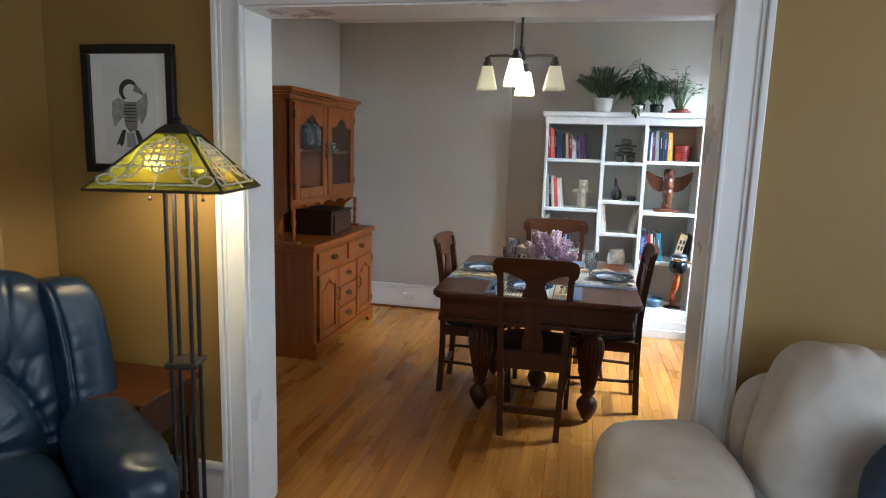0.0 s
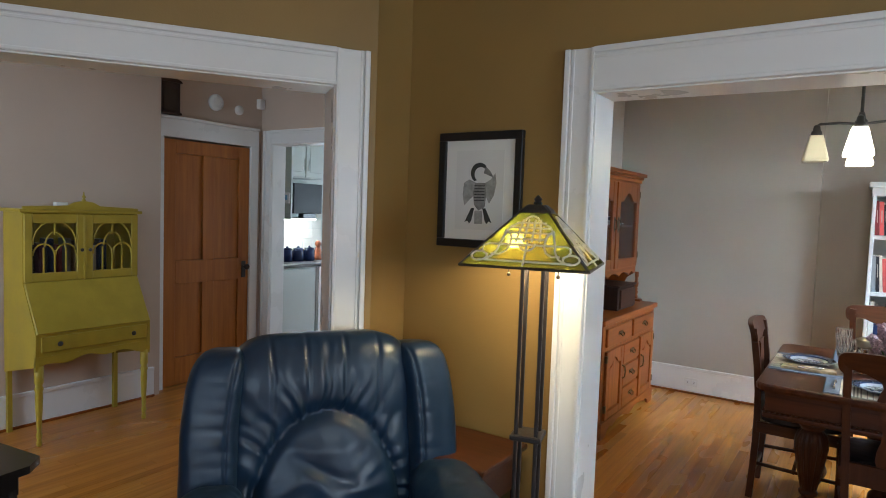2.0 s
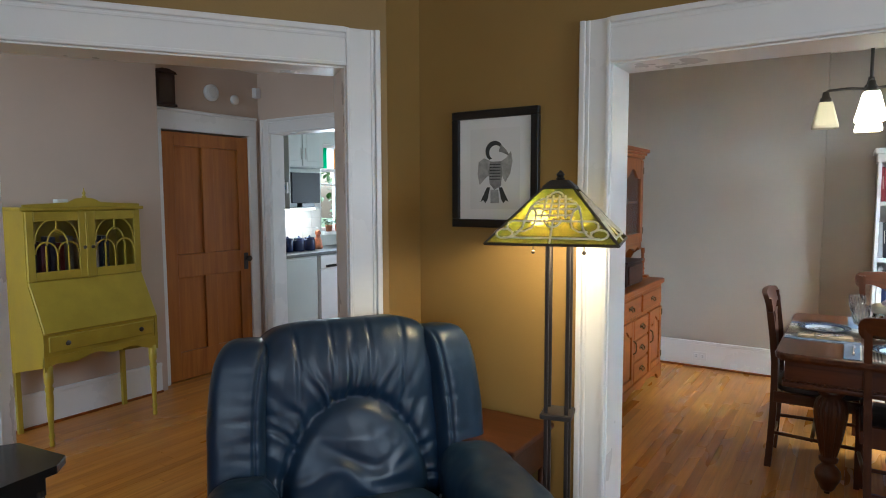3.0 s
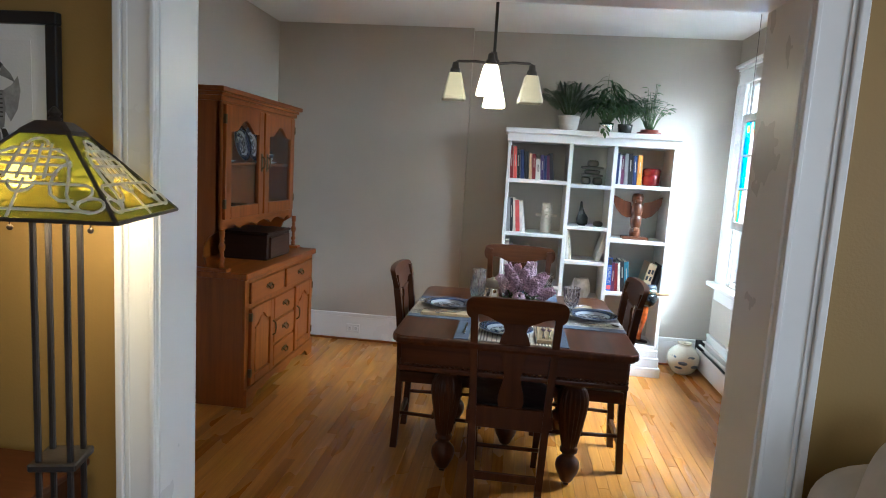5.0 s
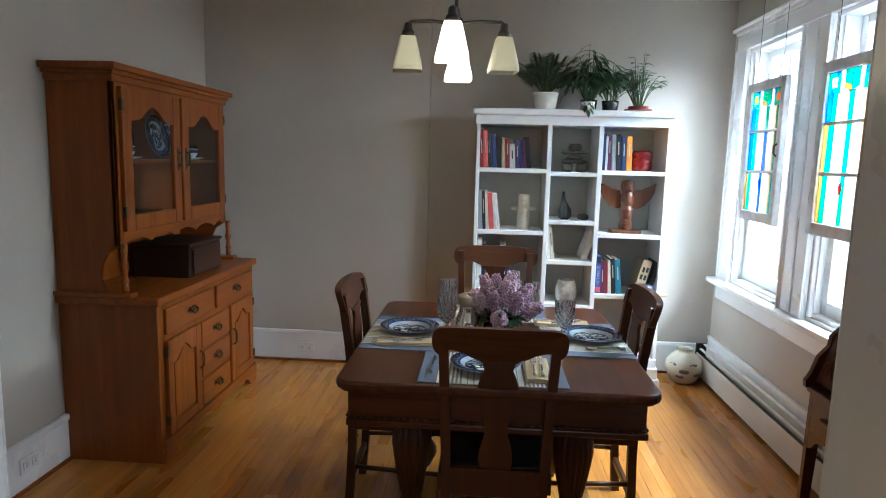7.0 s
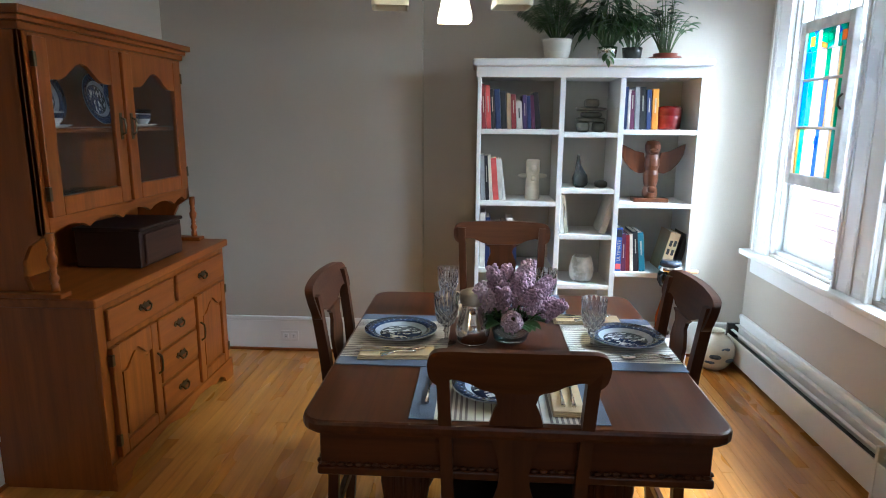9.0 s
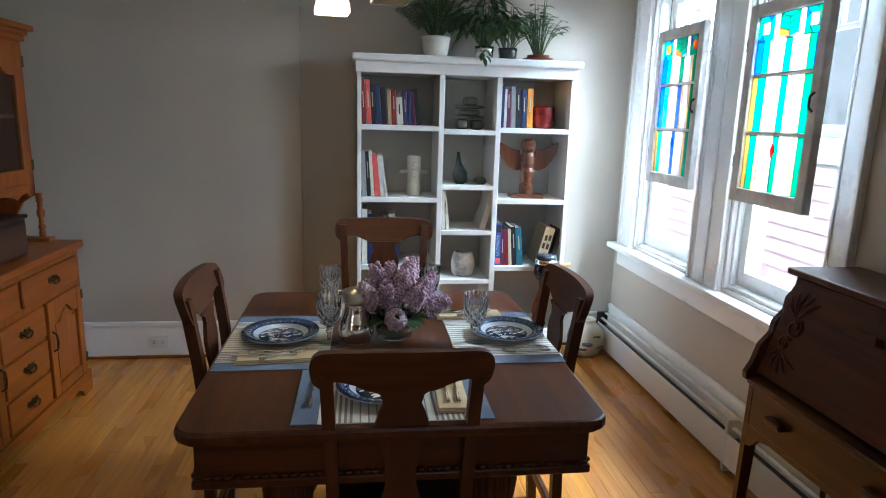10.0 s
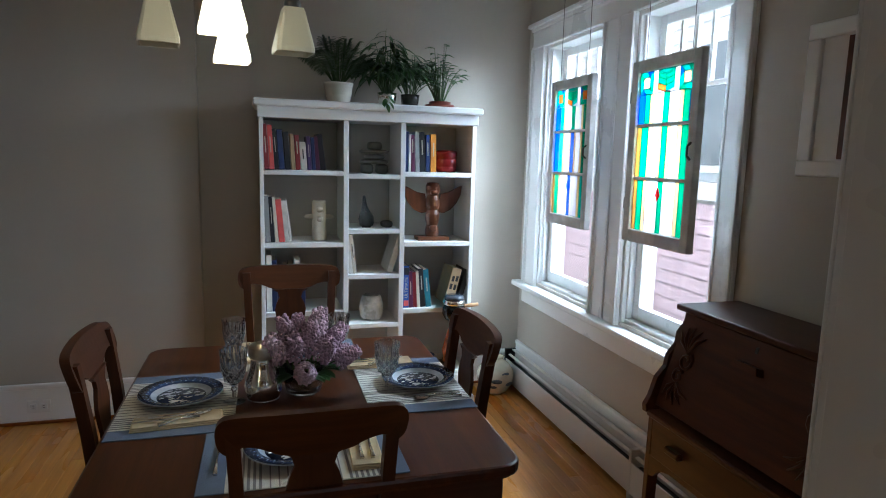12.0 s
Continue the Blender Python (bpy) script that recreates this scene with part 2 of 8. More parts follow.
# ---- mesh helpers ----
def to_mesh(name, bm, mat, smooth=False):
    me = bpy.data.meshes.new(name)
    bm.normal_update()
    bm.to_mesh(me)
    bm.free()
    for m in mat if isinstance(mat, (list, tuple)) else [mat]:
        me.materials.append(m)
    if smooth:
        for p in me.polygons:
            p.use_smooth = True
    return me


def part(name, bm, mat, parent, label="", smooth=False, m=None):
    ob = new(name, to_mesh(name, bm, mat, smooth))
    ob.parent = parent
    if m is not None:
        ob.matrix_basis = m
    if label:
        ob["label"] = label
    return ob


def mesh_thing(name, bm, mat, m=None, label="", category="", group="", kind="", smooth=False):
    ob = new(name, to_mesh(name, bm, mat, smooth))
    if m is not None:
        ob.matrix_basis = m
    return tagged(ob, label, category, group, kind)


def thing(name, m, label, category, group=""):
    ob = new(name)
    ob.empty_display_size = 0.1
    ob.matrix_basis = m
    return tagged(ob, label, category, group)


def BM():
    return bmesh.new()


def box(bm, x0, x1, y0, y1, z0, z1, bev=0.0, seg=1, m=None):
    r = bmesh.ops.create_cube(bm, size=1.0)
    vs = r["verts"]
    for v in vs:
        v.co = Vector(((x0 + x1) / 2 + v.co.x * abs(x1 - x0), (y0 + y1) / 2 + v.co.y * abs(y1 - y0), (z0 + z1) / 2 + v.co.z * abs(z1 - z0)))
    out = vs
    if bev:
        es = list({e for v in vs for e in v.link_edges})
        g = bmesh.ops.bevel(bm, geom=es, offset=bev, segments=seg, affect="EDGES", profile=0.5)
        out = list({v for f in g["faces"] for v in f.verts} | {v for v in vs if v.is_valid})
    if m is not None:
        for v in out:
            v.co = m @ v.co
    return bm


def bx(x0, x1, y0, y1, z0, z1, bev=0.003, seg=1, m=None):
    return box(BM(), x0, x1, y0, y1, z0, z1, bev, seg, m)


def rod(bm, a, b, r0, r1=None, seg=12):
    a, b = Vector(a), Vector(b)
    d = b - a
    q = d.to_track_quat("Z", "Y").to_matrix().to_4x4()
    bmesh.ops.create_cone(bm, cap_ends=True, segments=seg, radius1=r0, radius2=r1 if r1 is not None else r0, depth=d.length,
                          matrix=Matrix.Translation((a + b) / 2) @ q)
    return bm


def lathe(bm, prof, seg=24, m=None, flute=None, ring_only=False):
    """Turn a profile of (radius, z) round z. flute: (count, depth, z0, z1)."""
    rings = []
    for r, z in prof:
        ring = []
        for i in range(seg):
            a = 2 * math.pi * i / seg
            rr = r
            if flute and flute[2] <= z <= flute[3]:
                rr = r - flute[1] * (0.5 + 0.5 * math.cos(a * flute[0]))
            p = Vector((rr * math.cos(a), rr * math.sin(a), z))
            ring.append(bm.verts.new(m @ p if m is not None else p))
        rings.append(ring)
    for p, q in zip(rings, rings[1:]):
        for i in range(seg):
            bm.faces.new((p[i], p[(i + 1) % seg], q[(i + 1) % seg], q[i]))
    if ring_only:
        for i in range(seg):
            bm.faces.new((rings[-1][i], rings[-1][(i + 1) % seg], rings[0][(i + 1) % seg], rings[0][i]))
        return bm
    if prof[0][0] > 1e-4:
        bm.faces.new(list(reversed(rings[0])))
    if prof[-1][0] > 1e-4:
        bm.faces.new(rings[-1])
    return bm


def prism(bm, outline, depth, m):
    """Extrude an outline in the local xy plane by depth along local z, under m."""
    n = len(outline)
    lo = [bm.verts.new(m @ Vector((x, y, 0))) for x, y in outline]
    hi = [bm.verts.new(m @ Vector((x, y, depth))) for x, y in outline]
    bm.faces.new(list(reversed(lo)))
    bm.faces.new(hi)
    for i in range(n):
        bm.faces.new((lo[i], lo[(i + 1) % n], hi[(i + 1) % n], hi[i]))
    bmesh.ops.recalc_face_normals(bm, faces=bm.faces[:])
    return bm


def tube(bm, pts, r, seg=8):
    """A round bar along points."""
    pts = [Vector(p) for p in pts]
    rings = []
    for i, p in enumerate(pts):
        d = (pts[min(i + 1, len(pts) - 1)] - pts[max(i - 1, 0)]).normalized()
        q = d.to_track_quat("Z", "Y").to_matrix()
        rr = r[i] if isinstance(r, (list, tuple)) else r
        rings.append([bm.verts.new(p + q @ Vector((rr * math.cos(2 * math.pi * k / seg), rr * math.sin(2 * math.pi * k / seg), 0))) for k in range(seg)])
    for p, q in zip(rings, rings[1:]):
        # keep neighbouring rings from twisting
        best = min(range(seg), key=lambda s: sum((p[k].co - q[(k + s) % seg].co).length for k in range(0, seg, 2)))
        for k in range(seg):
            bm.faces.new((p[k], p[(k + 1) % seg], q[(k + 1 + best) % seg], q[(k + best) % seg]))
    bm.faces.new(list(reversed(rings[0])))
    bm.faces.new(rings[-1])
    bmesh.ops.recalc_face_normals(bm, faces=bm.faces[:])
    return bm


def pillow(bm, sx, sy, sz, power=3.0, cuts=12, wrinkle=0.0, freq=5.0, m=None, seed=0.0):
    """A soft block of full size sx, sy, sz, rounded like upholstery."""
    tmp = bmesh.new()
    bmesh.ops.create_cube(tmp, size=2.0)
    bmesh.ops.subdivide_edges(tmp, edges=tmp.edges[:], cuts=cuts, use_grid_fill=True)
    made = {}
    for v in tmp.verts:
        c = v.co
        n = (abs(c.x) ** power + abs(c.y) ** power + abs(c.z) ** power) ** (1 / power)
        p = Vector((c.x / n * sx / 2, c.y / n * sy / 2, c.z / n * sz / 2))
        if wrinkle:
            d = Vector((c.x / sx, c.y / sy, c.z / sz)).normalized()
            w = noise.noise(Vector((p.x * freq + seed, p.y * freq, p.z * freq * 0.7))) + 0.5 * noise.noise(Vector((p.x * freq * 2.7, p.y * freq * 2.7 + seed, p.z * freq * 2)))
            p += d * wrinkle * w
        made[v.index] = bm.verts.new(m @ p if m is not None else p)
    for f in tmp.faces:
        bm.faces.new([made[v.index] for v in f.verts])
    tmp.free()
    return bm


def arc(cx, cy, r, a0, a1, n):
    return [(cx + r * math.cos(radians(a0 + (a1 - a0) * i / n)), cy + r * math.sin(radians(a0 + (a1 - a0) * i / n))) for i in range(n + 1)]


def rrect(w, d, r, n=5):
    """Rounded rectangle centred on the origin."""
    o = []
    for cx, cy, a in ((w / 2 - r, d / 2 - r, 0), (-w / 2 + r, d / 2 - r, 90), (-w / 2 + r, -d / 2 + r, 180), (w / 2 - r, -d / 2 + r, 270)):
        o += arc(cx, cy, r, a, a + 90, n)
    return o


def loft(bm, layers):
    """Skin closed outlines of equal length: layers of (outline, z)."""
    rings = [[bm.verts.new((x, y, z)) for x, y in o] for o, z in layers]
    n = len(rings[0])
    for a, b in zip(rings, rings[1:]):
        for i in range(n):
            bm.faces.new((a[i], a[(i + 1) % n], b[(i + 1) % n], b[i]))
    bm.faces.new(list(reversed(rings[0])))
    bm.faces.new(rings[-1])
    return bm


XZ = Matrix(((1, 0, 0, 0), (0, 0, -1, 0), (0, 1, 0, 0), (0, 0, 0, 1)))  # local xy to world xz, local z to world -y
YZ = Matrix(((0, 0, 1, 0), (1, 0, 0, 0), (0, 1, 0, 0), (0, 0, 0, 1)))  # local xy to world yz, local z to world x
I4 = Matrix.Identity(4)

# ---- setting ----
CEIL = 2.635
DA = Vector((-1.657, 2.076, 0))          # room-side end of the diagonal wall
DU = Vector((-0.562, -0.827, 0)).normalized()  # along it, away from the corner
DN = Vector((0.827, -0.562, 0)).normalized()   # into the living room
DM = Matrix(((DU.x, -DN.x, 0, DA.x), (DU.y, -DN.y, 0, DA.y), (0, 0, 1, 0), (0, 0, 0, 1)))  # local x along, y behind


def structure(name, bm, mat, label="", m=None):
    return mesh_thing(name, bm, mat, m, label, "", "", "structure")


# walls between the living room and the dining room, one skin for each room's colour
bm = BM()
box(bm, -1.72, -0.842, 2.38, 2.47, 0, CEIL)
box(bm, 0.825, 3.2, 2.38, 2.47, 0, CEIL)
box(bm, -0.842, 0.825, 2.38, 2.47, 2.02, CEIL)
structure("wall_living_north", bm, M_OCHRE, "ochre painted plaster wall with a wide cased opening")
bm = BM()
box(bm, -1.886, -0.842, 2.472, 2.56, 0, CEIL)
box(bm, 0.825, 1.81, 2.472, 2.63, 0, CEIL)
box(bm, -0.842, 0.825, 2.472, 2.56, 2.02, CEIL)
structure("wall_dining_south", bm, M_TAUPE, "taupe painted plaster wall with a wide opening")
structure("wall_dining_west", bx(-2.0, -1.886, 2.474, 6.2, 0, CEIL, 0), M_TAUPE, "taupe painted plaster wall behind the hutch")
structure("wall_dining_north_chimney", bx(-1.886, -0.275, 5.90, 6.2, 0, CEIL, 0), M_TAUPE, "taupe painted plaster chimney breast")
structure("wall_dining_north", bx(-0.275, 1.81, 6.0, 6.2, 0, CEIL, 0), M_TAUPE, "taupe painted plaster wall behind the bookcase")
# window wall with two openings
WY = ((5.00, 5.72), (4.06, 4.72))
WZ0, WZ1 = 0.76, 2.27
bm = BM()
box(bm, 1.81, 2.0, 2.562, 6.2, 0, WZ0)
box(bm, 1.81, 2.0, 2.562, 6.2, WZ1, CEIL)
box(bm, 1.81, 2.0, 5.72, 6.2, WZ0, WZ1)
box(bm, 1.81, 2.0, 4.72, 5.00, WZ0, WZ1)
box(bm, 1.81, 2.0, 2.562, 4.06, WZ0, WZ1)
structure("wall_dining_east", bm, M_TAUPE, "taupe painted plaster wall with a double window")
# living room shell
structure("wall_living_return", bx(-1.82, -1.69, 2.10, 2.378, 0, CEIL, 0), M_OCHRE, "short ochre painted return wall")
bm = BM()
box(bm, -0.02, 0.145, 0, 0.10, 0, CEIL, m=DM)
box(bm, 1.342, 2.10, 0, 0.10, 0, CEIL, m=DM)
box(bm, 0.145, 1.342, 0, 0.10, 2.03, CEIL, m=DM)
structure("wall_living_diagonal", bm, M_OCHRE, "ochre painted diagonal wall with a wide cased opening")
bm = BM()
box(bm, -0.05, 0.145, 0.102, 0.17, 0, CEIL, m=DM)
box(bm, 1.342, 2.10, 0.102, 0.17, 0, CEIL, m=DM)
box(bm, 0.145, 1.342, 0.102, 0.17, 2.03, CEIL, m=DM)
structure("wall_hall_diagonal", bm, M_HALL, "beige painted diagonal wall of the hall")
dend = DM @ Vector((2.10, 0, 0))
structure("wall_living_west", bx(dend.x - 0.14, dend.x, -3.2, dend.y + 0.05, 0, CEIL, 0), M_OCHRE, "ochre painted plaster wall")
# unseen east wall, its window added to let the east lamp in
bm = BM()
for a, b, c, d in ((-3.2, 2.47, 0, 0.8), (-3.2, 2.47, 2.2, CEIL), (-3.2, 0.1, 0.8, 2.2), (1.3, 2.47, 0.8, 2.2)):
    box(bm, 3.2, 3.34, a, b, c, d)
structure("wall_living_east", bm, M_OCHRE, "ochre painted plaster wall with an added window")
bm = BM()
for a, b, c, d in ((dend.x - 0.14, 3.34, 0, 0.8), (dend.x - 0.14, 3.34, 2.2, CEIL), (dend.x - 0.14, 0.4, 0.8, 2.2), (1.6, 1.9, 0.8, 2.2), (3.1, 3.34, 0.8, 2.2)):
    box(bm, a, b, -3.34, -3.2, c, d)
structure("wall_living_south", bm, M_OCHRE, "ochre painted plaster wall with two windows")
# hall
structure("wall_hall_west", bx(-4.80, -4.55, -0.8, 2.935, 0, CEIL, 0), M_HALL, "beige painted plaster wall behind the desk")
bm = BM()
box(bm, -4.80, -4.66, 2.935, 3.0, 0, CEIL)
box(bm, -4.80, -4.66, 3.0, 3.88, 2.06, CEIL)
box(bm, -4.80, -4.66, 3.88, 4.14, 0, CEIL)
structure("wall_hall_door", bm, M_HALL, "beige painted plaster wall round a panelled door")
bm = BM()
box(bm, -4.66, -4.55, 4.00, 4.14, 0, CEIL)
box(bm, -4.55, -3.25, 4.00, 4.14, 2.10, CEIL)
box(bm, -3.25, -2.0, 4.00, 4.14, 0, CEIL)
structure("wall_behind_door", bx(-5.0, -4.82, 2.9, 4.14, -0.02, CEIL, 0), M_HALL, "beige painted plaster wall closing the space behind the door")
structure("wall_hall_north", bm, M_HALL, "beige painted plaster wall with an opening to the kitchen")
# unseen end wall, its opening made up to go with the added hall lamp
bm = BM()
box(bm, -4.8, -3.85, -0.94, -0.8, 0, CEIL)
box(bm, -2.95, dend.x - 0.14, -0.94, -0.8, 0, CEIL)
box(bm, -3.85, -2.95, -0.94, -0.8, 0, 0.9)
box(bm, -3.85, -2.95, -0.94, -0.8, 2.2, CEIL)
structure("wall_hall_south", bm, M_HALL, "beige painted plaster wall with an added opening")
# kitchen shell
bm = BM()
box(bm, -5.86, -5.72, 3.4, 5.86, 0, CEIL)
box(bm, -5.86, -5.72, 6.5, 7.2, 0, CEIL)
box(bm, -5.86, -5.72, 5.86, 6.5, 0, 1.08)
box(bm, -5.86, -5.72, 5.86, 6.5, 2.2, CEIL)
M_KITCH = paint("pale_sage_kitchen_paint", (0.55, 0.58, 0.54), 0.5, 0.03)
structure("wall_kitchen_west", bm, M_KITCH, "pale grey-green kitchen wall with a daylight opening")
# unseen north wall, its opening made up for the added kitchen lamp
bm = BM()
for a, b, c, d in ((-5.86, -3.7, 0, CEIL), (-2.7, -2.0, 0, CEIL), (-3.7, -2.7, 0, 0.9), (-3.7, -2.7, 2.1, CEIL)):
    box(bm, a, b, 7.2, 7.34, c, d)
structure("wall_kitchen_north", bm, M_KITCH, "pale grey-green kitchen wall with a daylight opening")
structure("wall_kitchen_south", bx(-5.86, -4.802, 3.4, 3.54, 0, CEIL, 0), M_KITCH, "pale grey-green kitchen wall")
structure("wall_kitchen_east", bx(-2.14, -2.002, 4.14, 7.2, 0, CEIL, 0), M_KITCH, "pale grey-green kitchen wall")
structure("ceiling", box(bx(-5.9, 2.0, -3.34, 7.34, CEIL, CEIL + 0.15, 0), 2.0, 3.34, -3.34, 2.47, CEIL, CEIL + 0.15), M_CEIL, "white painted plaster ceiling")
structure("subfloor", box(bx(-5.9, 2.0, -3.34, 7.34, -0.2, -0.012, 0), 2.0, 3.34, -3.34, 2.47, -0.2, -0.012), M_SUB, "dark timber subfloor under the strips")


# casings: flat board with raised back band and inner bead
def casing_board(bm, x0, x1, z0, z1, y, m, vertical, outer):
    """A moulded board whose face looks to -y of m; outer: +1 or -1, the side of the back band."""
    box(bm, x0, x1, y - 0.02, y, z0, z1, 0.002, m=m)
    if vertical:
        a, b = (x1 - 0.022, x1) if outer > 0 else (x0, x0 + 0.022)
        box(bm, a, b, y - 0.034, y - 0.02, z0, z1, 0.004, 2, m=m)
        a, b = (x0, x0 + 0.014) if outer > 0 else (x1 - 0.014, x1)
        box(bm, a, b, y - 0.028, y - 0.02, z0, z1, 0.003, 2, m=m)
        a, b = (x1 - 0.038, x1 - 0.026) if outer > 0 else (x0 + 0.026, x0 + 0.038)
        box(bm, a, b, y - 0.025, y - 0.02, z0, z1, 0.002, m=m)
    else:
        box(bm, x0, x1, y - 0.036, y - 0.02, z1 - 0.022, z1, 0.004, 2, m=m)
        box(bm, x0, x1, y - 0.028, y - 0.02, z0, z0 + 0.014, 0.003, 2, m=m)
        box(bm, x0, x1, y - 0.025, y - 0.02, z1 - 0.04, z1 - 0.028, 0.002, m=m)
    return bm


def cased_opening(name, m, x0, x1, ztop, w, head, ydeep, label, back=True, yright=None):
    yright = ydeep if yright is None else yright
    ob = thing(name, m, label, "")
    ob["kind"] = "structure"
    part("casing", casing_board(BM(), x0 - w, x0, 0, ztop + head, 0, I4, True, -1), M_TRIM, ob)
    part("casing", casing_board(BM(), x1, x1 + w, 0, ztop + head, 0, I4, True, 1), M_TRIM, ob)
    part("head_casing", casing_board(BM(), x0, x1, ztop, ztop + head, -0.001, I4, False, 1), M_TRIM, ob)
    part("jamb", bx(x0 - 0.014, x0 + 0.006, -0.004, ydeep, 0, ztop, 0.002), M_TRIM, ob)
    part("jamb", bx(x1 - 0.006, x1 + 0.014, -0.004, yright, 0, ztop, 0.002), M_TRIM, ob)
    part("jamb_head", prism(BM(), [(x0 + 0.006, -0.004), (x1 - 0.006, -0.004), (x1 - 0.006, yright), (x0 + 0.006, ydeep)], 0.02, Matrix.Translation((0, 0, ztop - 0.006))), M_TRIM, ob)
    if back:
        mb = Matrix.Translation((0, ydeep - 0.004, 0)) @ Matrix.Diagonal((1, -1, 1, 1))
        part("casing", casing_board(BM(), x0 - w, x0, 0, ztop + head, 0, mb, True, -1), M_TRIM, ob)
        mr = Matrix.Translation((0, yright - 0.004, 0)) @ Matrix.Diagonal((1, -1, 1, 1))
        part("casing", casing_board(BM(), x1, x1 + w, 0, ztop + head, 0, mr, True, 1), M_TRIM, ob)
        part("head_casing", casing_board(BM(), x0, x1, ztop, ztop + head, -0.001, mb, False, 1), M_TRIM, ob)
    return ob


cased_opening("opening_dining", Matrix.Translation((0, 2.38, 0)), -0.827, 0.81, 2.0, 0.115, 0.16, 0.184, "white gloss painted cased opening to the dining room", True, 0.256)
cased_opening("opening_hall", DM, 0.150, 1.337, 2.02, 0.135, 0.145, 0.172, "white gloss painted cased opening to the hall")
cased_opening("opening_kitchen", Matrix.Translation((0, 4.0, 0)), -4.50, -3.30, 2.09, 0.10, 0.125, 0.15, "white painted cased opening to the kitchen", False)


# baseboards
def baseboard(m, length, h=0.235):
    """A tall board with a cap moulding and a shoe, face towards -y of m, from x=0."""
    ob = new("baseboard")
    ob.matrix_basis = m
    tagged(ob, "tall white painted baseboard with a moulded cap", "", "", "structure")
    part("board", bx(0, length, -0.018, -0.001, 0, h - 0.03, 0.002), M_TRIM, ob)
    part("cap", bx(0, length, -0.026, -0.001, h - 0.03, h, 0.006, 2), M_TRIM, ob)
    part("shoe", bx(0, length, -0.032, -0.018, 0, 0.018, 0.004, 2), M_MAPLE_H, ob, "stained wood shoe moulding")


RZ = lambda a: Matrix.Rotation(radians(a), 4, "Z")
baseboard(Matrix.Translation((-1.886, 5.90, 0)), 1.611)
baseboard(Matrix.Translation((-0.275, 6.0, 0)), 2.085)
baseboard(Matrix.Translation((-1.886, 2.59, 0)) @ RZ(90), 3.31)
baseboard(Matrix.Translation((1.81, 5.98, 0)) @ RZ(-90), 3.4, 0.30)
baseboard(Matrix.Translation((-1.69, 2.38, 0)), 0.76)
baseboard(Matrix.Translation((0.93, 2.38, 0)), 2.27)
baseboard(Matrix.Translation((-4.55, -0.8, 0)) @ RZ(90), 3.68)

# ---- dining windows and what is outside ----
for n, (y0, y1) in enumerate(WY):
    win = thing("window_%d" % (n + 1), I4, "white painted double-hung sash window letting in bright daylight", "")
    win["kind"] = "structure"
    # lining
    part("jamb", bx(1.81, 1.99, y0, y0 + 0.02, WZ0, WZ1, 0.002), M_TRIM, win)
    part("jamb", bx(1.81, 1.99, y1 - 0.02, y1, WZ0, WZ1, 0.002), M_TRIM, win)
    part("jamb_head", bx(1.81, 1.99, y0 + 0.02, y1 - 0.02, WZ1 - 0.02, WZ1, 0.002), M_TRIM, win)
    for s, (a, b) in enumerate(((y0 + 0.02, y0 + 0.035), (y1 - 0.035, y1 - 0.02))):
        part("stop_bead", bx(1.83, 1.85, a, b, WZ0 + 0.02, WZ1 - 0.02, 0.003), M_TRIM, win)
    part("window_sill", bx(1.83, 2.06, y0 + 0.001, y1 - 0.001, WZ0 - 0.02, WZ0 + 0.02, 0.004), M_TRIM, win)
    a, b = y0 + 0.021, y1 - 0.021
    for sash_x, z0, z1, bars in ((1.87, WZ0 + 0.02, 1.53, 0), (1.915, 1.495, WZ1 - 0.02, 4)):
        sash = new("sash")
        sash.parent = win
        part("stile", bx(sash_x, sash_x + 0.038, a, a + 0.05, z0, z1, 0.003), M_TRIM, sash)
        part("stile", bx(sash_x, sash_x + 0.038, b - 0.05, b, z0, z1, 0.003), M_TRIM, sash)
        part("rail", bx(sash_x, sash_x + 0.038, a + 0.05, b - 0.05, z0, z0 + (0.07 if bars == 0 else 0.04), 0.003), M_TRIM, sash)
        part("rail", bx(sash_x, sash_x + 0.038, a + 0.05, b - 0.05, z1 - 0.045, z1, 0.003), M_TRIM, sash)
        for k in range(bars):
            yy = a + 0.05 + (b - a - 0.10) * (k + 1) / (bars + 1)
            part("muntin", bx(sash_x + 0.008, sash_x + 0.03, yy - 0.009, yy + 0.009, z1 - 0.34, z1 - 0.045, 0.002), M_TRIM, sash)
        if bars:
            part("muntin", bx(sash_x + 0.008, sash_x + 0.03, a + 0.05, b - 0.05, z1 - 0.355, z1 - 0.335, 0.002), M_TRIM, sash)
        pane = part("pane", bx(sash_x + 0.017, sash_x + 0.021, a + 0.045, b - 0.045, z0 + 0.03, z1 - 0.035, 0), M_GLASS, sash)
        pane.visible_shadow = False

trim = thing("window_trim", I4, "wide white painted window casing with sill and apron", "")
trim["kind"] = "structure"
MW = Matrix(((0, -1, 0, 1.81), (1, 0, 0, 0), (0, 0, 1, 0), (0, 0, 0, 1))) @ Matrix.Diagonal((1, -1, 1, 1))  # local x = world y, local -y = into the room
part("casing", casing_board(BM(), 5.72, 5.90, 0.74, 2.27, 0, MW, True, 1), M_TRIM, trim)
part("casing", casing_board(BM(), 3.945, 4.06, 0.74, 2.27, 0, MW, True, -1), M_TRIM, trim)
part("mullion", casing_board(BM(), 4.72, 4.86, 0.74, 2.27, 0, MW, True, -1), M_TRIM, trim)
part("mullion", casing_board(BM(), 4.86, 5.00, 0.74, 2.27, 0, MW, True, 1), M_TRIM, trim)
part("head_casing", casing_board(BM(), 3.945, 5.90, 2.27, 2.40, 0, MW, False, 1), M_TRIM, trim)
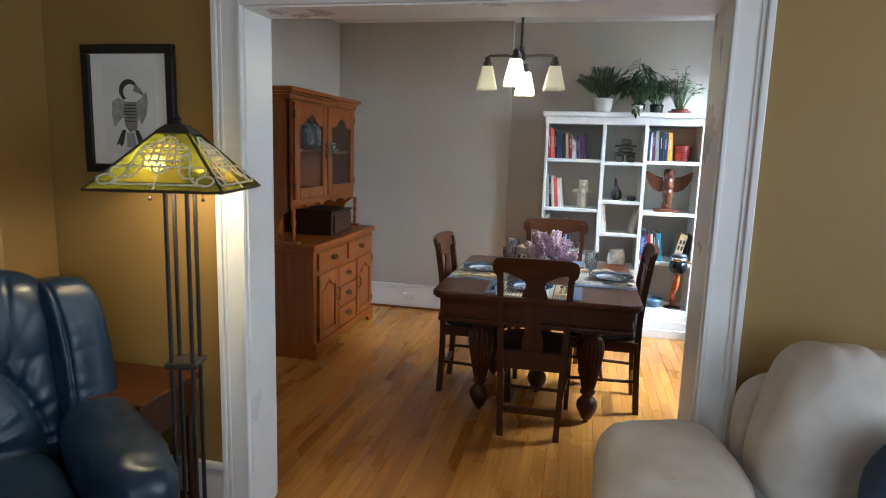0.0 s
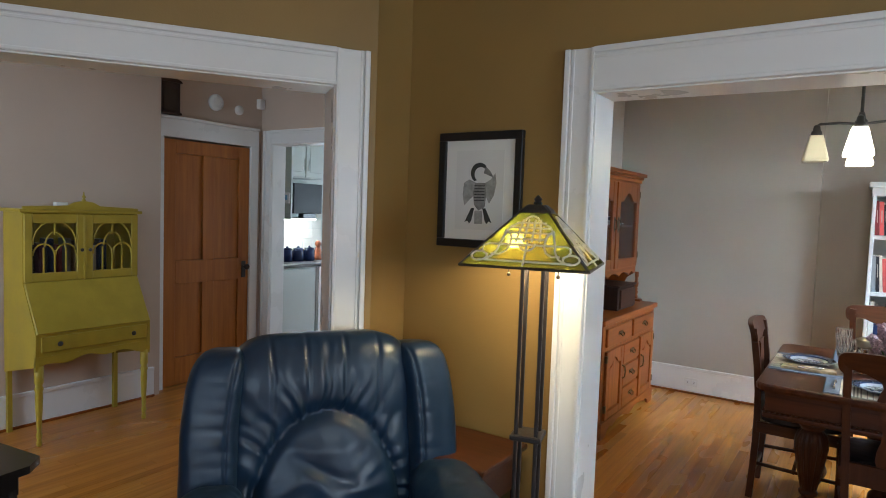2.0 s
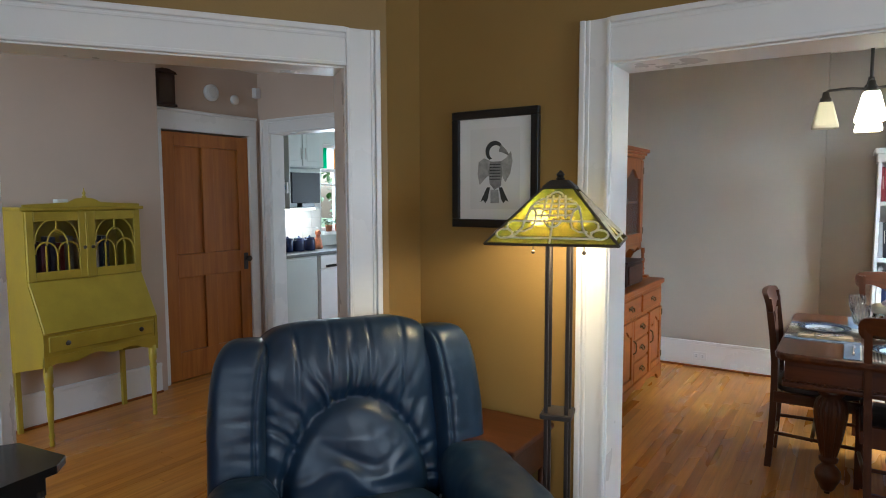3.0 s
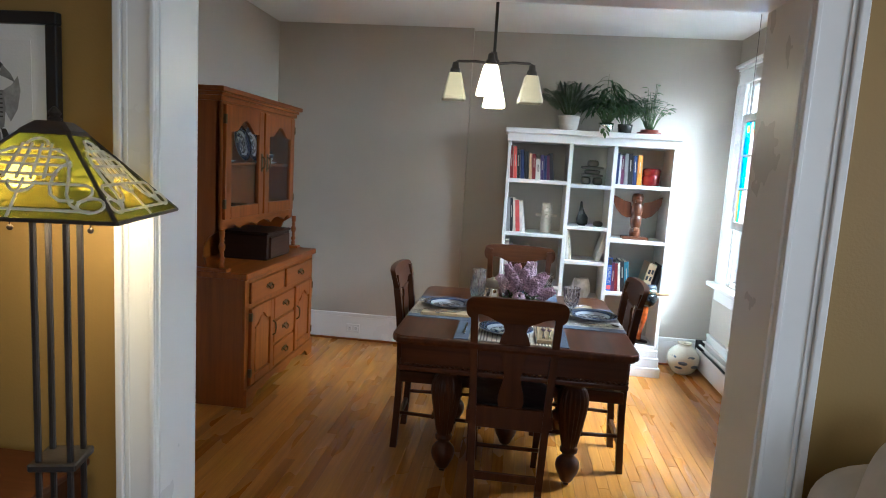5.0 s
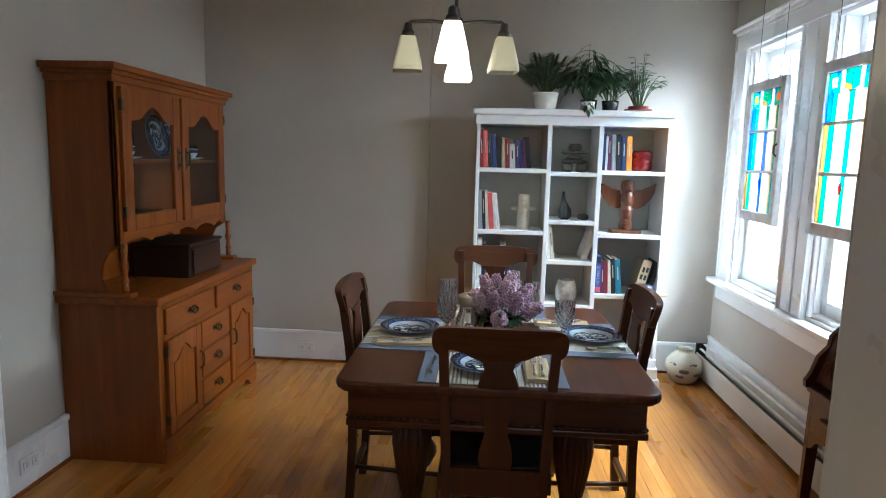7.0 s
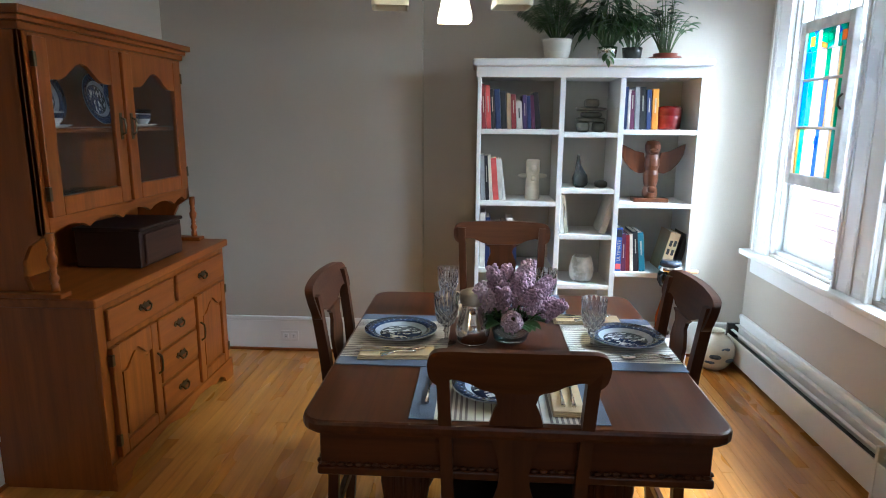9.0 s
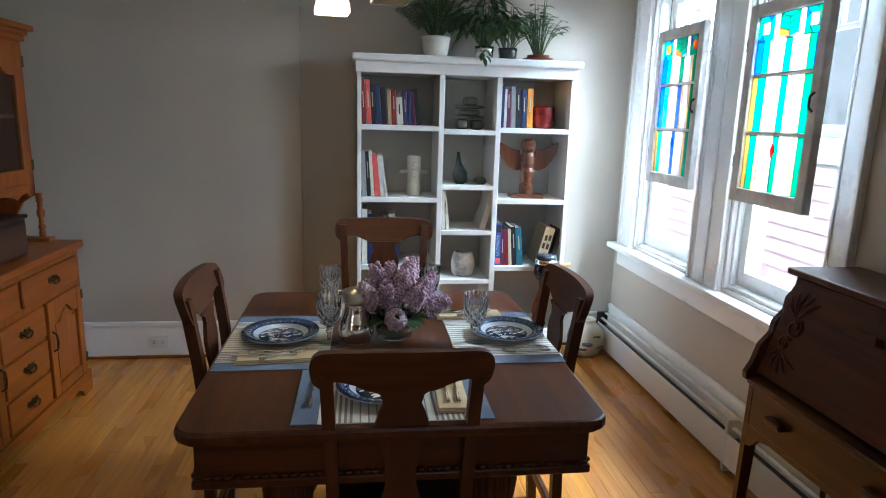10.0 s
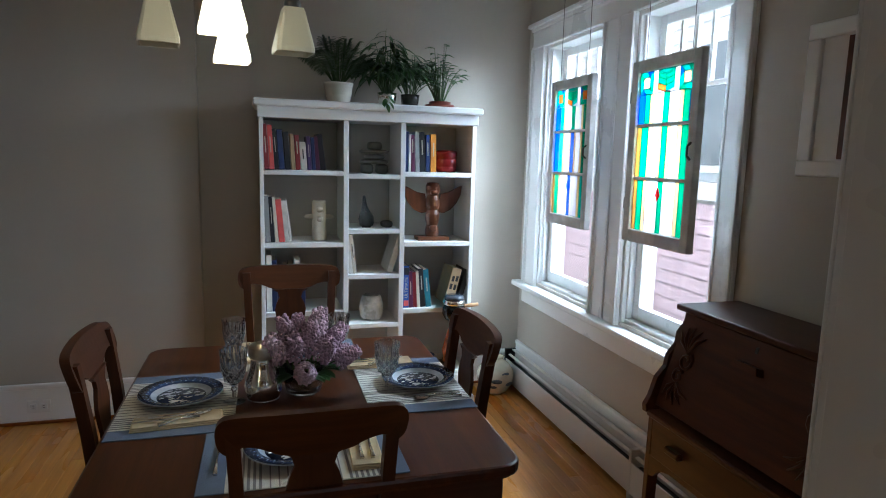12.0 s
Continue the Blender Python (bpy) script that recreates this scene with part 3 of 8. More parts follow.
part("cap", bx(1.755, 1.81, 3.925, 5.92, 2.40, 2.425, 0.006, 2), M_TRIM, trim)
part("sill", bx(1.73, 1.86, 3.89, 5.965, 0.705, 0.74, 0.008, 2), M_TRIM, trim)
part("apron", bx(1.785, 1.809, 3.94, 5.905, 0.60, 0.705, 0.004), M_TRIM, trim)

# neighbouring house
M_PINK = paint("pale_pink_siding_paint", (0.66, 0.50, 0.54), 0.6, 0.06, 2, 40)
M_SIDEWHITE = paint("white_siding_paint", (0.80, 0.80, 0.80), 0.5, 0.03, 2, 40)
house = thing("house", Matrix.Translation((4.6, 0, 0)), "neighbouring house with pale pink clapboard and white trim", "house")
part("wall", bx(0.03, 0.3, -2.5, 13, -1.2, 6.0, 0), M_SIDEWHITE, house)
z = -1.1
while z < 5.9:
    mat = M_PINK if z < 1.15 else M_SIDEWHITE
    if not 1.10 < z < 1.42:
        b = BM()
        prism(b, [(0.0, 0), (0.028, 0), (0.028, 0.167), (0.016, 0.167)], 15.5, Matrix(((1, 0, 0, 0), (0, 0, -1, 13), (0, 1, 0, z), (0, 0, 0, 1))))
        part("clapboard", b, mat, house)
    z += 0.16
part("trim_band", bx(-0.03, 0.03, -2.5, 13, 1.18, 1.44, 0.01), M_SIDEWHITE, house)
part("roof", bx(-0.4, 3.0, -2.7, 13.2, 6.0, 6.2, 0.02), M_SUB, house)
wdw = new("window")
wdw.parent = house
part("frame", bx(-0.05, 0.02, 6.9, 7.9, 1.46, 2.9, 0.01), M_SIDEWHITE, wdw)
part("pane", bx(-0.056, -0.05, 7.0, 7.8, 1.56, 2.8, 0), paint("dusky_window_glass", (0.25, 0.28, 0.30), 0.1), wdw)
M_GRASS = paint("worn_grass", (0.07, 0.11, 0.03), 0.9, 0.35, 6, 60, 0.5)
b = BM()
box(b, 2.01, 60, -60, 60, -1.3, -1.2)
structure("ground", b, M_GRASS, "worn grass ground outside the house")

# ---- dining room furniture ----
def T(x, y, z=0.0, rz=0.0):
    return pose(x, y, z, 0, 0, rz)


def bail_handle(parent, p, face, w=0.085):
    """A dark batwing pull: back plate and hanging bail. face: 'x' looks along +x, 'y' along -y."""
    m = Matrix.Translation(p) @ (RZ(90) if face == "x" else I4)
    h = part("handle", BM(), M_HANDLE, parent, "dark antique brass pull", False, m)
    bm = bmesh.new()
    prism(bm, [(-w / 2, 0.0), (-w * 0.36, 0.016), (-w * 0.14, 0.010), (0, 0.020), (w * 0.14, 0.010), (w * 0.36, 0.016), (w / 2, 0.0), (w * 0.36, -0.013), (w * 0.12, -0.010), (0, -0.016), (-w * 0.12, -0.010), (-w * 0.36, -0.013)], 0.004, XZ)
    tube(bm, [(-w * 0.32, -0.004, 0.004), (-w * 0.32, -0.016, -0.002), (-w * 0.2, -0.019, -0.016), (0, -0.020, -0.020), (w * 0.2, -0.019, -0.016), (w * 0.32, -0.016, -0.002), (w * 0.32, -0.004, 0.004)], 0.0042, 6)
    bm.to_mesh(h.data)
    bm.free()
    return h


def frame_panel_x(parent, name, y0, y1, z0, z1, x, stile, mat, mat_panel, arch=0.0, thick=0.022):
    """A cabinet door facing +x: stiles, rails with an arched top rail, raised panel."""
    d = new(name)
    d.parent = parent
    part("stile", bx(x, x + thick, y0, y0 + stile, z0, z1, 0.004, 2), mat, d)
    part("stile", bx(x, x + thick, y1 - stile, y1, z0, z1, 0.004, 2), mat, d)
    part("rail", bx(x, x + thick, y0 + stile, y1 - stile, z0, z0 + stile, 0.003), mat, d)
    a, b = y0 + stile, y1 - stile
    w = b - a
    low = z1 - stile - arch
    o = [(a, z1), (a, low)]
    for i in range(1, 12):
        u = i / 12
        o.append((a + w * u, low + arch * (0.5 - 0.5 * math.cos(2 * math.pi * min(1, max(0, (u - 0.12) / 0.76)))) * 1.0))
    o += [(b, low), (b, z1)]
    bm = BM()
    prism(bm, o, thick - 0.002, YZ @ Matrix.Translation((0, 0, x)))
    part("rail", bm, mat, d)
    if mat_panel is not None:
        bm = BM()
        g = 0.018
        o2 = [(a + g, z0 + stile + g), (b - g, z0 + stile + g), (b - g, low - g)]
        for i in range(11, 0, -1):
            u = i / 12
            o2.append((a + g + (w - 2 * g) * u, low - g + arch * (0.5 - 0.5 * math.cos(2 * math.pi * min(1, max(0, (u - 0.12) / 0.76))))))
        o2.append((a + g, low - g))
        prism(bm, [(a, z0 + stile), (b, z0 + stile), (b, z1 - stile), (a, z1 - stile)], 0.006, YZ @ Matrix.Translation((0, 0, x)))
        prism(bm, o2, 0.009, YZ @ Matrix.Translation((0, 0, x + 0.0065)))
        part("panel", bm, mat_panel, d)
    return d


# -- hutch --
hutch = thing("hutch", T(-1.883, 4.84), "honey-stained maple hutch with glazed upper doors against the wall", "hutch")
HW, HD = 0.61, 0.485
part("side_panel", bx(0, HD - 0.02, -HW, -HW + 0.022, 0.0, 0.79, 0.002), M_MAPLE, hutch)
part("side_panel", bx(0, HD - 0.02, HW - 0.022, HW, 0.0, 0.79, 0.002), M_MAPLE, hutch)
bm = BM()
box(bm, HD - 0.022, HD, -HW, -HW + 0.055, 0.0, 0.79, 0.002)
box(bm, HD - 0.022, HD, HW - 0.055, HW, 0.0, 0.79, 0.002)
box(bm, HD - 0.022, HD, -HW + 0.055, HW - 0.055, 0.105, 0.79, 0.001)
part("face_frame", bm, M_MAPLE, hutch)
# scalloped skirt with bracket feet
o = [(-HW, 0.115), (-HW, 0.0), (-HW + 0.10, 0.0), (-HW + 0.12, 0.035), (-HW + 0.17, 0.06), (-HW + 0.24, 0.045), (-HW + 0.30, 0.065), (-0.16, 0.075), (-0.08, 0.055), (0, 0.035),
     (0.08, 0.055), (0.16, 0.075), (HW - 0.30, 0.065), (HW - 0.24, 0.045), (HW - 0.17, 0.06), (HW - 0.12, 0.035), (HW - 0.10, 0.0), (HW, 0.0), (HW, 0.115)]
part("skirt", prism(BM(), o, 0.018, YZ @ Matrix.Translation((0, 0, HD))), M_MAPLE_H, hutch)
part("countertop", bx(0, HD + 0.022, -HW - 0.028, HW + 0.028, 0.792, 0.832, 0.008, 3), M_MAPLE_H, hutch)
for y0, y1 in ((-0.555, -0.02), (0.02, 0.555)):
    d = part("drawer", bx(HD, HD + 0.018, y0, y1, 0.635, 0.765, 0.006, 2), M_MAPLE_H, hutch)
    bail_handle(d, (HD + 0.018, (y0 + y1) / 2, 0.705), "x", 0.10)
for k in range(3):
    z0 = 0.13 + k * 0.163
    d = part("drawer", bx(HD, HD + 0.018, -0.185, 0.185, z0, z0 + 0.145, 0.006, 2), M_MAPLE_H, hutch)
    bail_handle(d, (HD + 0.018, 0, z0 + 0.078), "x", 0.10)
for y0, y1, hy in ((-0.56, -0.205, -0.225), (0.205, 0.56, 0.225)):
    d = frame_panel_x(hutch, "door", y0, y1, 0.125, 0.605, HD, 0.055, M_MAPLE, M_MAPLE, 0.055)
    h = part("handle", tube(BM(), [(HD + 0.022, hy, 0.36), (HD + 0.042, hy, 0.375), (HD + 0.045, hy, 0.41), (HD + 0.042, hy, 0.445), (HD + 0.022, hy, 0.46)], 0.005, 6), M_HANDLE, d, "dark antique brass pull")
    oy = y0 if hy > y0 + 0.1 else y1
    for z in (0.18, 0.53):
        part("hinge", bx(HD + 0.006, HD + 0.026, oy - 0.010, oy + 0.010, z, z + 0.05, 0.002), M_HANDLE, d)
# upper part
UD = 0.31
for s in (-1, 1):
    y = s * (HW - 0.011)
    o = [(0, 0.832), (UD + 0.06, 0.832), (UD + 0.06, 0.85), (0.235, 0.855), (0.215, 0.91), (0.22, 0.97), (0.25, 1.03), (UD, 1.07), (UD, 1.845), (0, 1.845)]
    part("side_panel", prism(BM(), o, 0.022, Matrix(((1, 0, 0, 0), (0, 0, -1, y + 0.011), (0, 1, 0, 0), (0, 0, 0, 1)))), M_MAPLE, hutch)
    part("foot_board", bx(0.0, UD + 0.07, y - 0.045, y + 0.02, 0.832, 0.852, 0.004, 2), M_MAPLE_H, hutch)
    pr = [(0.016, 0.852), (0.016, 0.88), (0.011, 0.885), (0.019, 0.905), (0.010, 0.925), (0.014, 0.935), (0.010, 0.945), (0.018, 0.965), (0.020, 0.985), (0.011, 1.005), (0.015, 1.015), (0.011, 1.025), (0.016, 1.04), (0.016, 1.08)]
    part("spindle", lathe(BM(), pr, 14, Matrix.Translation((UD + 0.02, y, 0))), M_MAPLE, hutch, "", True)
part("back_panel", bx(0, 0.012, -HW + 0.022, HW - 0.022, 0.832, 1.845, 0), M_MAPLE, hutch)
part("cabinet_floor", bx(0.012, UD - 0.02, -HW + 0.022, HW - 0.022, 1.095, 1.115, 0), M_MAPLE_H, hutch)
part("shelf", bx(0.012, UD - 0.03, -HW + 0.022, HW - 0.022, 1.455, 1.473, 0.003), M_MAPLE_H, hutch)
part("top_panel", bx(0.0, UD, -HW, HW, 1.845, 1.86, 0), M_MAPLE_H, hutch)
bm = BM()
for z0, z1, p in ((1.825, 1.855, 0.015), (1.855, 1.875, 0.028), (1.875, 1.905, 0.048)):
    box(bm, 0.0, UD + p, -HW - p, HW + p, z0, z1, 0.005, 2)
part("cornice", bm, M_MAPLE_H, hutch)
bm = BM()
box(bm, UD - 0.02, UD, -HW, -HW + 0.05, 1.07, 1.83, 0.002)
box(bm, UD - 0.02, UD, HW - 0.05, HW, 1.07, 1.83, 0.002)
box(bm, UD - 0.02, UD, -HW + 0.05, HW - 0.05, 1.795, 1.83, 0.001)
box(bm, UD - 0.02, UD, -0.025, 0.025, 1.12, 1.795, 0.001)
part("face_frame", bm, M_MAPLE, hutch)
o = [(-HW + 0.05, 1.135), (-HW + 0.05, 1.065)]
for i in range(1, 36):
    u = i / 36
    o.append((-HW + 0.05 + (2 * HW - 0.1) * u, 1.062 + 0.030 * abs(math.sin(math.pi * 4.5 * u)) ** 0.7))
o += [(HW - 0.05, 1.065), (HW - 0.05, 1.135)]
part("valance", prism(BM(), o, 0.02, YZ @ Matrix.Translation((0, 0, UD - 0.02))), M_MAPLE_H, hutch)
for y0, y1, hy, oy in ((-0.565, -0.012, -0.045, -0.565), (0.012, 0.565, 0.045, 0.565)):
    d = frame_panel_x(hutch, "door", y0, y1, 1.135, 1.81, UD, 0.075, M_MAPLE, None, 0.075)
    part("pane", bx(UD + 0.006, UD + 0.010, y0 + 0.07, y1 - 0.07, 1.20, 1.745, 0), M_CABGLASS, d)
    part("handle", tube(BM(), [(UD + 0.022, hy, 1.44), (UD + 0.042, hy, 1.45), (UD + 0.045, hy, 1.48), (UD + 0.042, hy, 1.51), (UD + 0.022, hy, 1.52)], 0.005, 6), M_HANDLE, d, "dark antique brass pull")
    part("escutcheon", bx(UD + 0.021, UD + 0.026, hy - 0.012, hy + 0.012, 1.42, 1.54, 0.003), M_HANDLE, d)
    for z in (1.20, 1.70):
        part("hinge", bx(UD + 0.006, UD + 0.026, oy - 0.008, oy + 0.008, z, z + 0.055, 0.002), M_HANDLE, d)

# dark wooden box on the hutch
wbox = thing("wooden_box", T(-1.656, 4.91, 0.834, 0), "dark old wooden box standing on the hutch counter", "box")
part("body", bx(-0.12, 0.19, -0.20, 0.20, 0, 0.17, 0.004), M_BOXWOOD, wbox)
part("front_board", bx(0.192, 0.206, -0.17, 0.17, 0.015, 0.155, 0.003), wood("worn_box_front", (0.03, 0.013, 0.008), (0.09, 0.035, 0.018), "y", 0.55, 5), wbox, "paler worn front board")
part("lid", bx(-0.125, 0.20, -0.21, 0.21, 0.171, 0.188, 0.004), M_BOXWOOD, wbox)

# crockery inside
M_WILLOW_W = paint("white_glazed_china", (0.72, 0.74, 0.76), 0.12, 0.03)
M_WILLOW_G = paint("blue_grey_glazed_china", (0.46, 0.50, 0.57), 0.12, 0.12, 40)
M_WILLOW_P = paint("pale_blue_glaze", (0.30, 0.36, 0.47), 0.12, 0.1, 30)
M_WILLOW_B = paint("blue_transfer_glaze", (0.035, 0.052, 0.11), 0.12, 0.25, 30)


def blue_plate(name, m, r, label, group):
    """A blue and white plate: glazed body, dark rim band, painted middle as thin raised glaze."""
    p = thing(name, m, label, "plate", group)
    part("body", lathe(BM(), [(0, 0.0), (r * 0.55, 0.0), (r * 0.6, 0.004), (r * 0.72, 0.012), (r, 0.021), (r, 0.024), (r * 0.72, 0.016), (r * 0.64, 0.008), (r * 0.58, 0.006), (0, 0.006)], 40), M_WILLOW_G, p, "", True)
    bm = BM()
    lathe(bm, [(r * 0.71, 0.0166), (r * 0.99, 0.0242), (r * 0.992, 0.0250), (r * 0.71, 0.0176)], 40, None, None, True)
    part("rim_pattern", bm, M_WILLOW_B, p, "dark blue patterned rim", True)
    part("painted_middle", lathe(BM(), [(0, 0.0066), (r * 0.575, 0.0066), (r * 0.575, 0.0060), (0, 0.0060)], 40), M_WILLOW_B, p, "blue painted landscape", True)
    rr = random.Random(5)
    bm = BM()
    for i in range(46):
        a, d, s = rr.random() * 6.28, r * 0.50 * math.sqrt(rr.random()), r * (0.025 + 0.075 * rr.random())
        q = [0.4 + 0.6 * rr.random() for t in range(8)]
        o = [(d * math.cos(a) + 1.3 * s * q[t] * math.cos(t * 0.785), d * math.sin(a) + 0.6 * s * q[t] * math.sin(t * 0.785)) for t in range(8)]
        prism(bm, o, 0.0004 + 0.0004 * rr.random(), Matrix.Translation((0, 0, 0.0067)))
    part("painted_pattern", bm, M_WILLOW_W, p, "white landscape shapes on the blue")
    bm = BM()
    for i in range(30):
        a = i * math.tau / 30
        for dr, w in ((0.80, 0.030), (0.87, 0.018), (0.955, 0.012)):
            b = a + 0.07 * rr.random()
            z = 0.0186 + (0.0252 - 0.0186) * (dr - 0.745) / 0.247
            prism(bm, [(r * dr * math.cos(b) + r * w * (0.5 + 0.5 * rr.random()) * math.cos(t * 1.257), r * dr * math.sin(b) + r * w * (0.5 + 0.5 * rr.random()) * math.sin(t * 1.257)) for t in range(5)], 0.0008, Matrix.Translation((0, 0, z - 0.0004)))
    part("rim_sprigs", bm, M_WILLOW_P, p, "pale blue sprigs on the rim")
    return p


G_HUTCH = "crockery in the hutch"
for y, dz in ((4.46, 0.0), (4.66, 0.0), (5.05, 0.0), (5.22, 0.0)):
    blue_plate("display_plate", pose(-1.826, y + 0.01, 1.605, 0, 78, 0), 0.125, "blue and white china plate propped upright in the hutch", G_HUTCH)


def cup(m, label, group):
    c = thing("teacup", m, label, "cup", group)
    part("bowl", lathe(BM(), [(0.022, 0), (0.024, 0.006), (0.036, 0.02), (0.042, 0.055), (0.039, 0.055), (0.033, 0.02), (0, 0.010)], 20), M_WILLOW_W, c, "", True)
    part("band", lathe(BM(), [(0.0395, 0.028), (0.0428, 0.05), (0.0432, 0.05), (0.0400, 0.028)], 20, None, None, True), M_WILLOW_B, c, "", True)
    part("handle", tube(BM(), [(0, 0.040, 0.045), (0, 0.058, 0.042), (0, 0.060, 0.028), (0, 0.040, 0.018)], 0.004, 6), M_WILLOW_W, c, "", True)
    part("saucer", lathe(BM(), [(0, -0.012), (0.04, -0.012), (0.072, 0.0), (0.072, 0.002), (0.03, -0.004), (0, -0.004)], 24), M_WILLOW_W, c, "", True)
    return c


c0 = cup(T(-1.686, 4.53, 1.486), "blue and white teacup on a saucer", G_HUTCH)
for x, y, z in ((-1.66, 5.10, 1.486), (-1.67, 5.24, 1.486), (-1.68, 4.66, 1.128), (-1.66, 4.52, 1.128)):
    copy_thing(c0, T(x - 0.026, y + 0.01, z, 40))
M_TUMBLER = glass("smoky_glassware", (0.8, 0.82, 0.82), 0.02)
for x, y, z in ((-1.68, 4.58, 1.116), (-1.70, 4.70, 1.116), (-1.64, 4.74, 1.116), (-1.70, 5.31, 1.474)):
    mesh_thing("glass_tumbler", lathe(BM(), [(0.028, 0), (0.036, 0.09), (0.034, 0.09), (0.026, 0.006), (0, 0.006)], 18), M_TUMBLER, T(x - 0.026, y + 0.01, z), "clear glass tumbler in the hutch", "glass", G_HUTCH, "", True)
mesh_thing("serving_dish", lathe(BM(), [(0.05, 0), (0.06, 0.01), (0.12, 0.045), (0.125, 0.05), (0.11, 0.045), (0.05, 0.012), (0, 0.010)], 28), M_WILLOW_W, T(-1.716, 5.17, 1.116), "white china serving dish in the hutch", "dish", G_HUTCH, "", True)

# -- dining table --
TX, TY = 0.188, 4.035
table = thing("dining_table", T(TX, TY), "dark walnut extending dining table with fluted bulbous legs", "table")
TW, TL, TH = 1.095, 1.235, 0.770
bm = loft(BM(), [(rrect(TW - 2 * i, TL - 2 * i, 0.065 - i), z) for i, z in ((0.014, TH - 0.040), (0.012, TH - 0.032), (0.002, TH - 0.030), (0.0, TH - 0.024), (0.0, TH - 0.010), (0.003, TH - 0.003), (0.009, TH))])
part("tabletop", bm, M_WALNUT, table)
ax, ay = TW / 2 - 0.045, TL / 2 - 0.045
part("apron", bx(-ax, ax, -ay, -ay + 0.025, 0.625, 0.73, 0.003), wood("walnut_along_x", (0.034, 0.0075, 0.002), (0.090, 0.024, 0.006), "x", 0.32, 5, 0.05), table)
part("apron", bx(-ax, ax, ay - 0.025, ay, 0.625, 0.73, 0.003), M_WALNUT, table)
part("apron", bx(-ax, -ax + 0.025, -ay + 0.025, ay - 0.025, 0.625, 0.73, 0.003), M_WALNUT, table)
part("apron", bx(ax - 0.025, ax, -ay + 0.025, ay - 0.025, 0.625, 0.73, 0.003), M_WALNUT, table)
for s in (-1, 1):
    part("moulding", bx(-ax - 0.008, ax + 0.008, s * ay - 0.010, s * ay + 0.010, 0.600, 0.626, 0.007, 3), M_WALNUT, table)
    part("moulding", bx(s * ax - 0.010, s * ax + 0.010, -ay + 0.010, ay - 0.010, 0.600, 0.626, 0.007, 3), M_WALNUT, table)
bead = BM()
bmesh.ops.create_uvsphere(bead, u_segments=8, v_segments=5, radius=0.008, matrix=Matrix.Diagonal((1.3, 0.7, 0.7, 1)))
bead_mesh = to_mesh("bead", bead, M_WALNUT_Z, True)
for s in (-1, 1):
    for n, half, turn in ((44, ax, 0), (48, ay, 90)):
        for i in range(n):
            p = -half + 2 * half * (i + 0.5) / n
            ob = new("bead", bead_mesh)
            ob.parent = table
            ob.matrix_basis = T(p, s * (ay + 0.006), 0.632) if turn == 0 else T(s * (ax + 0.006), p, 0.632, 90)
LEG = [(0.022, 0.018), (0.032, 0.03), (0.040, 0.05), (0.054, 0.075), (0.060, 0.10), (0.056, 0.125), (0.040, 0.145), (0.030, 0.155), (0.030, 0.165), (0.042, 0.175), (0.044, 0.19), (0.034, 0.20),
       (0.038, 0.205), (0.046, 0.24), (0.058, 0.30), (0.070, 0.37), (0.077, 0.42), (0.076, 0.46), (0.066, 0.49), (0.050, 0.505), (0.046, 0.51), (0.058, 0.52), (0.062, 0.535), (0.052, 0.55), (0.050, 0.56), (0.066, 0.572), (0.066, 0.60)]
for lx, ly in ((-0.31, -0.30), (0.31, -0.30), (-0.31, 0.30), (0.31, 0.30), (0.0, 0.06)):
    leg = part("leg", lathe(BM(), LEG, 72, Matrix.Translation((lx, ly, 0)), (18, 0.011, 0.206, 0.495)), M_WALNUT_Z, table, "", True)
    part("caster", rod(BM(), (lx - 0.012, ly, 0.0145), (lx + 0.012, ly, 0.0145), 0.0145), M_BRONZE, leg, "small dark metal caster")
    part("leg_block", bx(lx - 0.07, lx + 0.07, ly - 0.07, ly + 0.07, 0.60, 0.728, 0.004), M_WALNUT_Z, leg)


